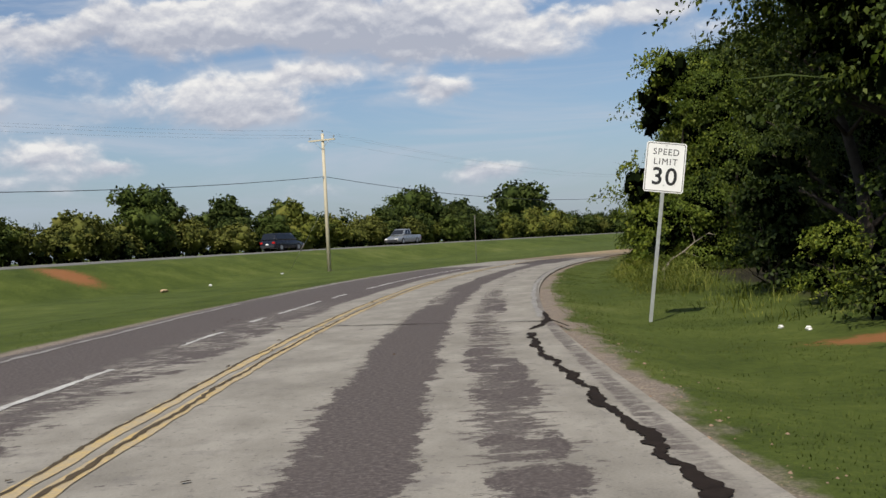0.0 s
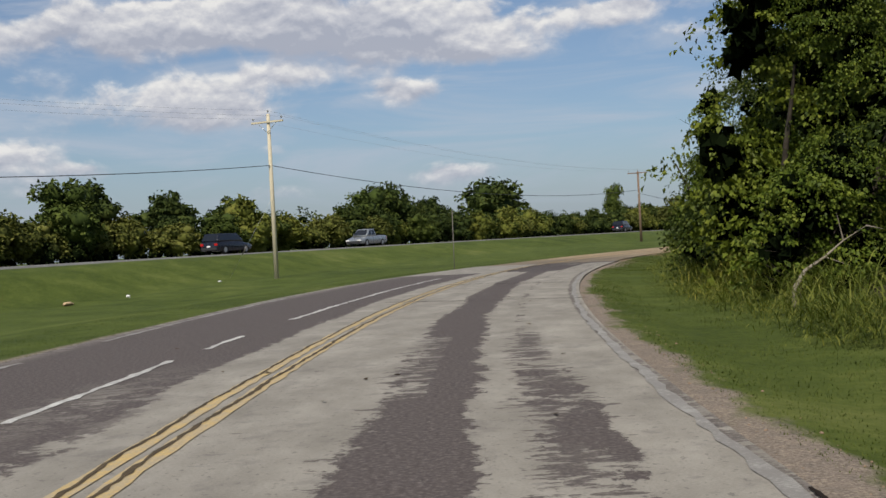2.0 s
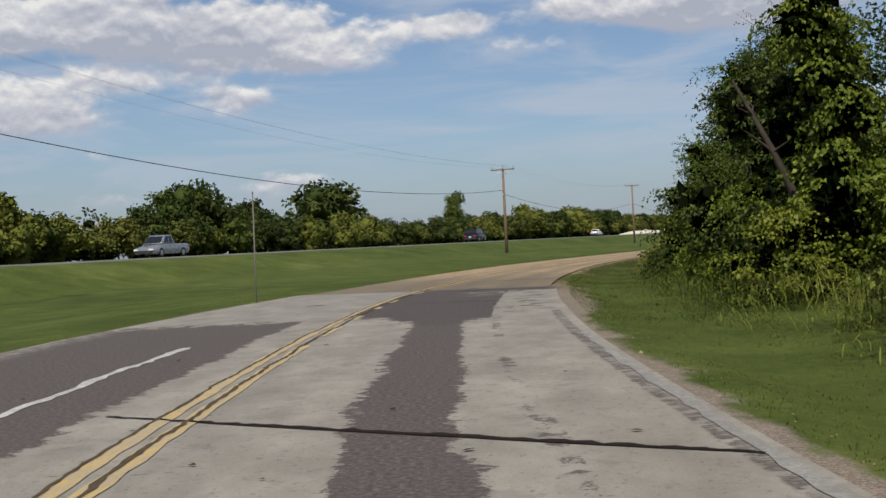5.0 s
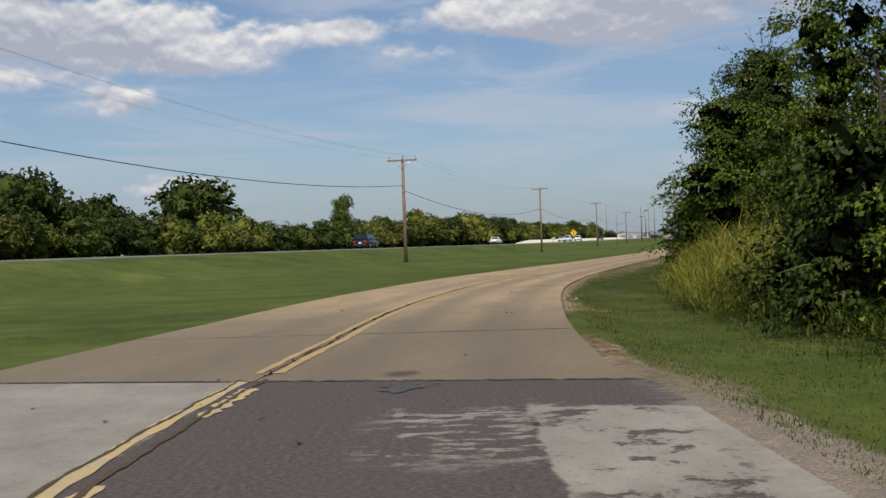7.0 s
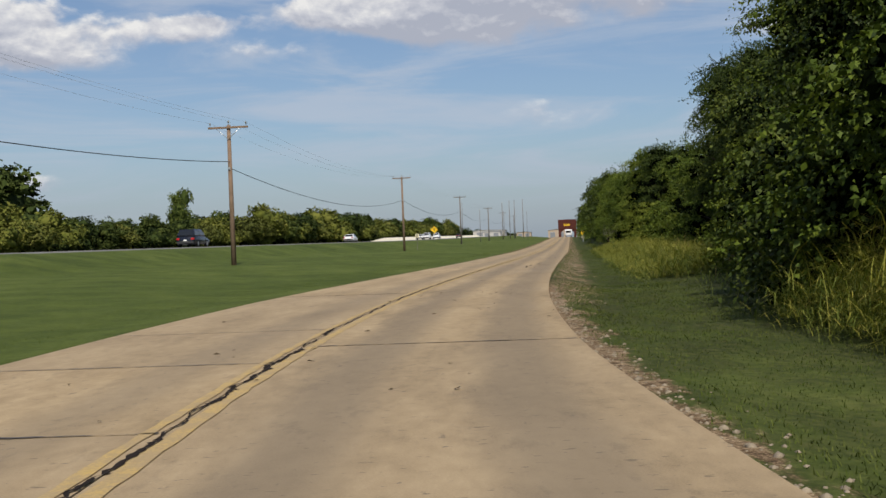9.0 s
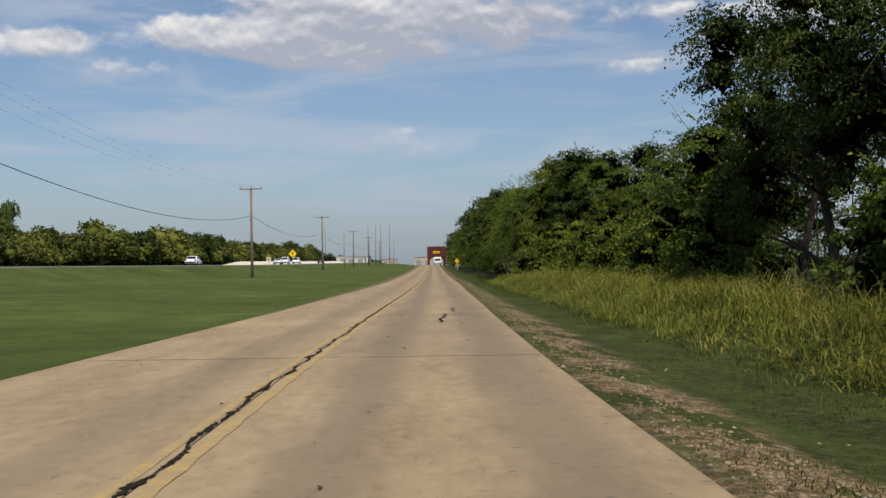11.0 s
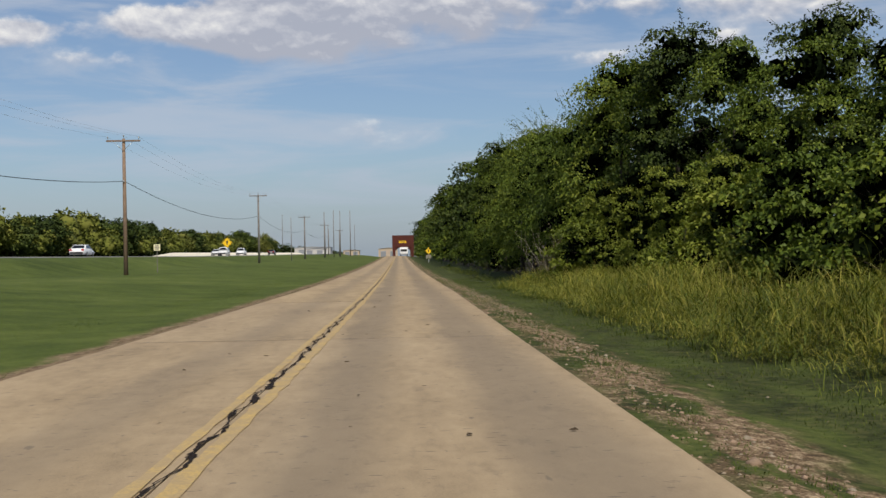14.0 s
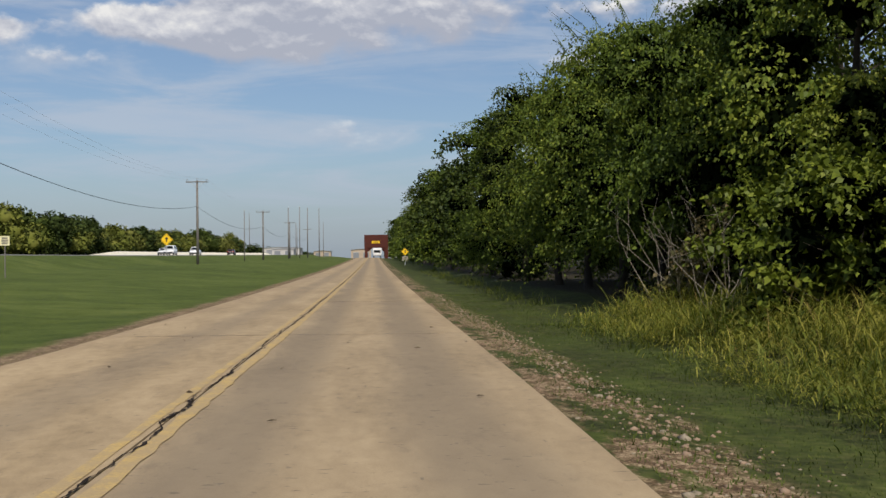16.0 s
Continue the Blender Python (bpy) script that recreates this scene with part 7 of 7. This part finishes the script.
def build_town():
    for u, v, w, depth, h, wall, lab in ((610, 18, 9, 12, 2.6, M_WALL, "low pale warehouse with a shallow metal roof"), (670, 4, 8, 12, 2.8, M_WALL_TAN, "low tan building with a metal roof"),
                                         (680, 24, 18, 20, 3.6, M_WALL, "long pale warehouse with a metal roof"), (640, -31, 12, 16, 3.6, M_WALL, "low pale building beside the road"), (700, -14, 10, 12, 5.0, M_WALL_TAN, "tan building behind the bridge")):
        x, y = pole_xy(u, v)
        gable_house(x, y, w, depth, h, wall, lab)
    # a white box truck under the bridge
    x, y = (float(a) for a in road_xy(512.0, -2.8))
    ob = thing("box_truck", "white box truck driving under the red bridge", "truck", pose(x, y, float(road_z(512.0)) + 0.01, 0, 0, -26.9))
    bm = bmesh.new()
    box(bm, (-1.2, 1.9, 0.9), (1.2, 7.5, 3.3), 0.05)
    part("cargo_box", bm, M_CAR_WHITE, ob, "white cargo box")
    bm = bmesh.new()
    box(bm, (-1.05, -0.1, 0.45), (1.05, 1.8, 2.3), 0.12)
    cab = part("cab", bm, M_CAR_WHITE, ob)
    bm = bmesh.new()
    box(bm, (-0.9, -0.13, 1.35), (0.9, -0.08, 2.05), 0.01)
    part("windscreen", bm, M_GLASS, cab, "dark windscreen")
    bm = bmesh.new()
    box(bm, (-0.5, 0.1, 0.5), (0.5, 7.4, 0.9), 0.02)
    part("chassis", bm, M_PLATE, ob)
    for yy in (0.8, 6.0):
        for sx in (-1, 1):
            bm = bmesh.new()
            tube(bm, (sx * 0.8, yy, 0.46), (sx * 1.08, yy, 0.46), 0.46, 0.46, 16)
            part("wheel", bm, M_TYRE, ob)


# ---- stones and litter ----
def stone_mesh(seed):
    rng = np.random.RandomState(seed)
    bm = bmesh.new()
    bmesh.ops.create_icosphere(bm, subdivisions=1, radius=1.0)
    for v in bm.verts:
        v.co = Vector((v.co.x * rng.uniform(0.55, 1.35), v.co.y * rng.uniform(0.45, 1.1), v.co.z * rng.uniform(0.35, 0.9)))
    me = bpy.data.meshes.new("stone")
    bm.to_mesh(me)
    bm.free()
    return me


def scatter_stones(name, label, spots, sizes, mat, seed):
    """Gravel: many small angular stones in one mesh."""
    rng = np.random.RandomState(seed)
    shapes = []
    for k in range(5):
        me = stone_mesh(seed + k)
        v = np.array([p.co[:] for p in me.vertices])
        f = np.array([p.vertices[:] for p in me.polygons])
        shapes.append((v, f))
        bpy.data.meshes.remove(me)
    vs, fs, n = [], [], 0
    for (x, y), r in zip(spots, sizes):
        v, f = shapes[rng.randint(5)]
        a = rng.uniform(0, math.tau)
        c, s = math.cos(a), math.sin(a)
        w = v * r
        vs.append(np.stack([w[:, 0] * c - w[:, 1] * s + x, w[:, 0] * s + w[:, 1] * c + y, w[:, 2] + gz(x, y)], -1))
        fs.append(f + n)
        n += len(v)
    me = quads_mesh(name, np.concatenate(vs), np.concatenate(fs), mat)
    return tagged(new(name, me), label, "gravel", kind="stuff")


def build_stones():
    rng = np.random.RandomState(91)
    for label, (s0, s1), mid, out, count, size, mat in (
            ("pale limestone rubble along the pavement edge", (88, 116), 0.10, 0.15, 520, 0.017, M_STONE), ("reddish gravel along the pavement edge", (112, 235), 0.65, 0.30, 4200, 0.013, M_STONE_RED),
            ("pale gravel along the pavement edge", (112, 235), 0.65, 0.32, 2600, 0.013, M_STONE), ("small pale gravel on the dirt shoulder", (3, 78), 0.25, 0.25, 900, 0.008, M_STONE_RED)):
        s = rng.uniform(s0, s1, count)
        d = edge_right(s) - 0.04 - np.abs(rng.normal(mid, out, count))
        x, y = road_xy(s, d)
        scatter_stones("gravel", label, np.stack([x, y], -1), size * rng.lognormal(0, 0.45, count), mat, int(rng.randint(1000)))


def litter(name, label, x, y, size, mat, seed):
    """A crumpled scrap lying in the grass."""
    rng = np.random.RandomState(seed)
    bm = bmesh.new()
    bmesh.ops.create_icosphere(bm, subdivisions=2, radius=1.0)
    for v in bm.verts:
        k = rng.uniform(0.7, 1.2)
        v.co = Vector((v.co.x * size[0] * k, v.co.y * size[1] * k, v.co.z * size[2] * k))
    me = bpy.data.meshes.new(name)
    bm.to_mesh(me)
    bm.free()
    me.materials.append(mat)
    ob = new(name, me)
    ob.matrix_basis = pose(x, y, gz(x, y) + size[2] * 0.7, 0, 0, rng.uniform(0, 360))
    return tagged(ob, label, "litter")


def dead_leaves():
    """Small brown leaves and chips blown over the pavement."""
    rng = np.random.RandomState(91)
    n = 260
    s_, d = rng.uniform(5, 212, n), rng.uniform(-3.2, 2.4, n)
    x, y = road_xy(s_, d)
    base = np.stack([x, y, road_z(s_) + 0.014], -1)
    a = rng.uniform(0, math.tau, n)
    way = np.stack([np.cos(a), np.sin(a), np.zeros(n)], -1)
    face = unit(np.stack([rng.normal(size=n) * 0.3, rng.normal(size=n) * 0.3, np.ones(n)], -1))
    ln = rng.uniform(0.04, 0.11, n)
    v = leaf_quads(base, way, face, ln, ln * 0.55, 0.04)
    v[:, 2] = np.maximum(v[:, 2], np.repeat(base[:, 2], 4) - 0.004)
    ob = new("dead_leaves", quads_mesh("dead_leaves", v, np.arange(len(v)).reshape(-1, 4), M_DEAD_LEAF))
    tagged(ob, "small dry brown leaves scattered on the pavement", "leaves", kind="stuff")


dead_leaves()
build_poles()
speed_sign()
diamond_sign(104.2, 338.8, 1.75, 2.3, "yellow diamond warning sign on a post by the highway")
diamond_sign(134.6, 325.3, 1.15, 1.9, "yellow diamond warning sign before the roadside trees", two=True)
small_sign()
build_cars()
build_bridge()
build_town()
build_stones()
litter("cardboard_scrap", "torn piece of cardboard lying in the grass", -20.6, 79.4, (0.62, 0.3, 0.12), M_CARD, 1)
litter("paper_scrap", "white paper scrap lying in the grass", -18.2, 82.8, (0.16, 0.12, 0.09), M_PAPER, 2)
litter("paper_scrap", "white board scrap lying near the pole", -14.6, 91.8, (0.35, 0.14, 0.06), M_PAPER, 3)
for i, (s, d) in enumerate(((17.4, -6.95), (16.8, -7.2))):
    x, y = (float(a) for a in road_xy(s, d))
    litter("paper_scrap", "white paper scrap lying at the edge of the wood", x, y, (0.06, 0.045, 0.035), M_PAPER, 4 + i)
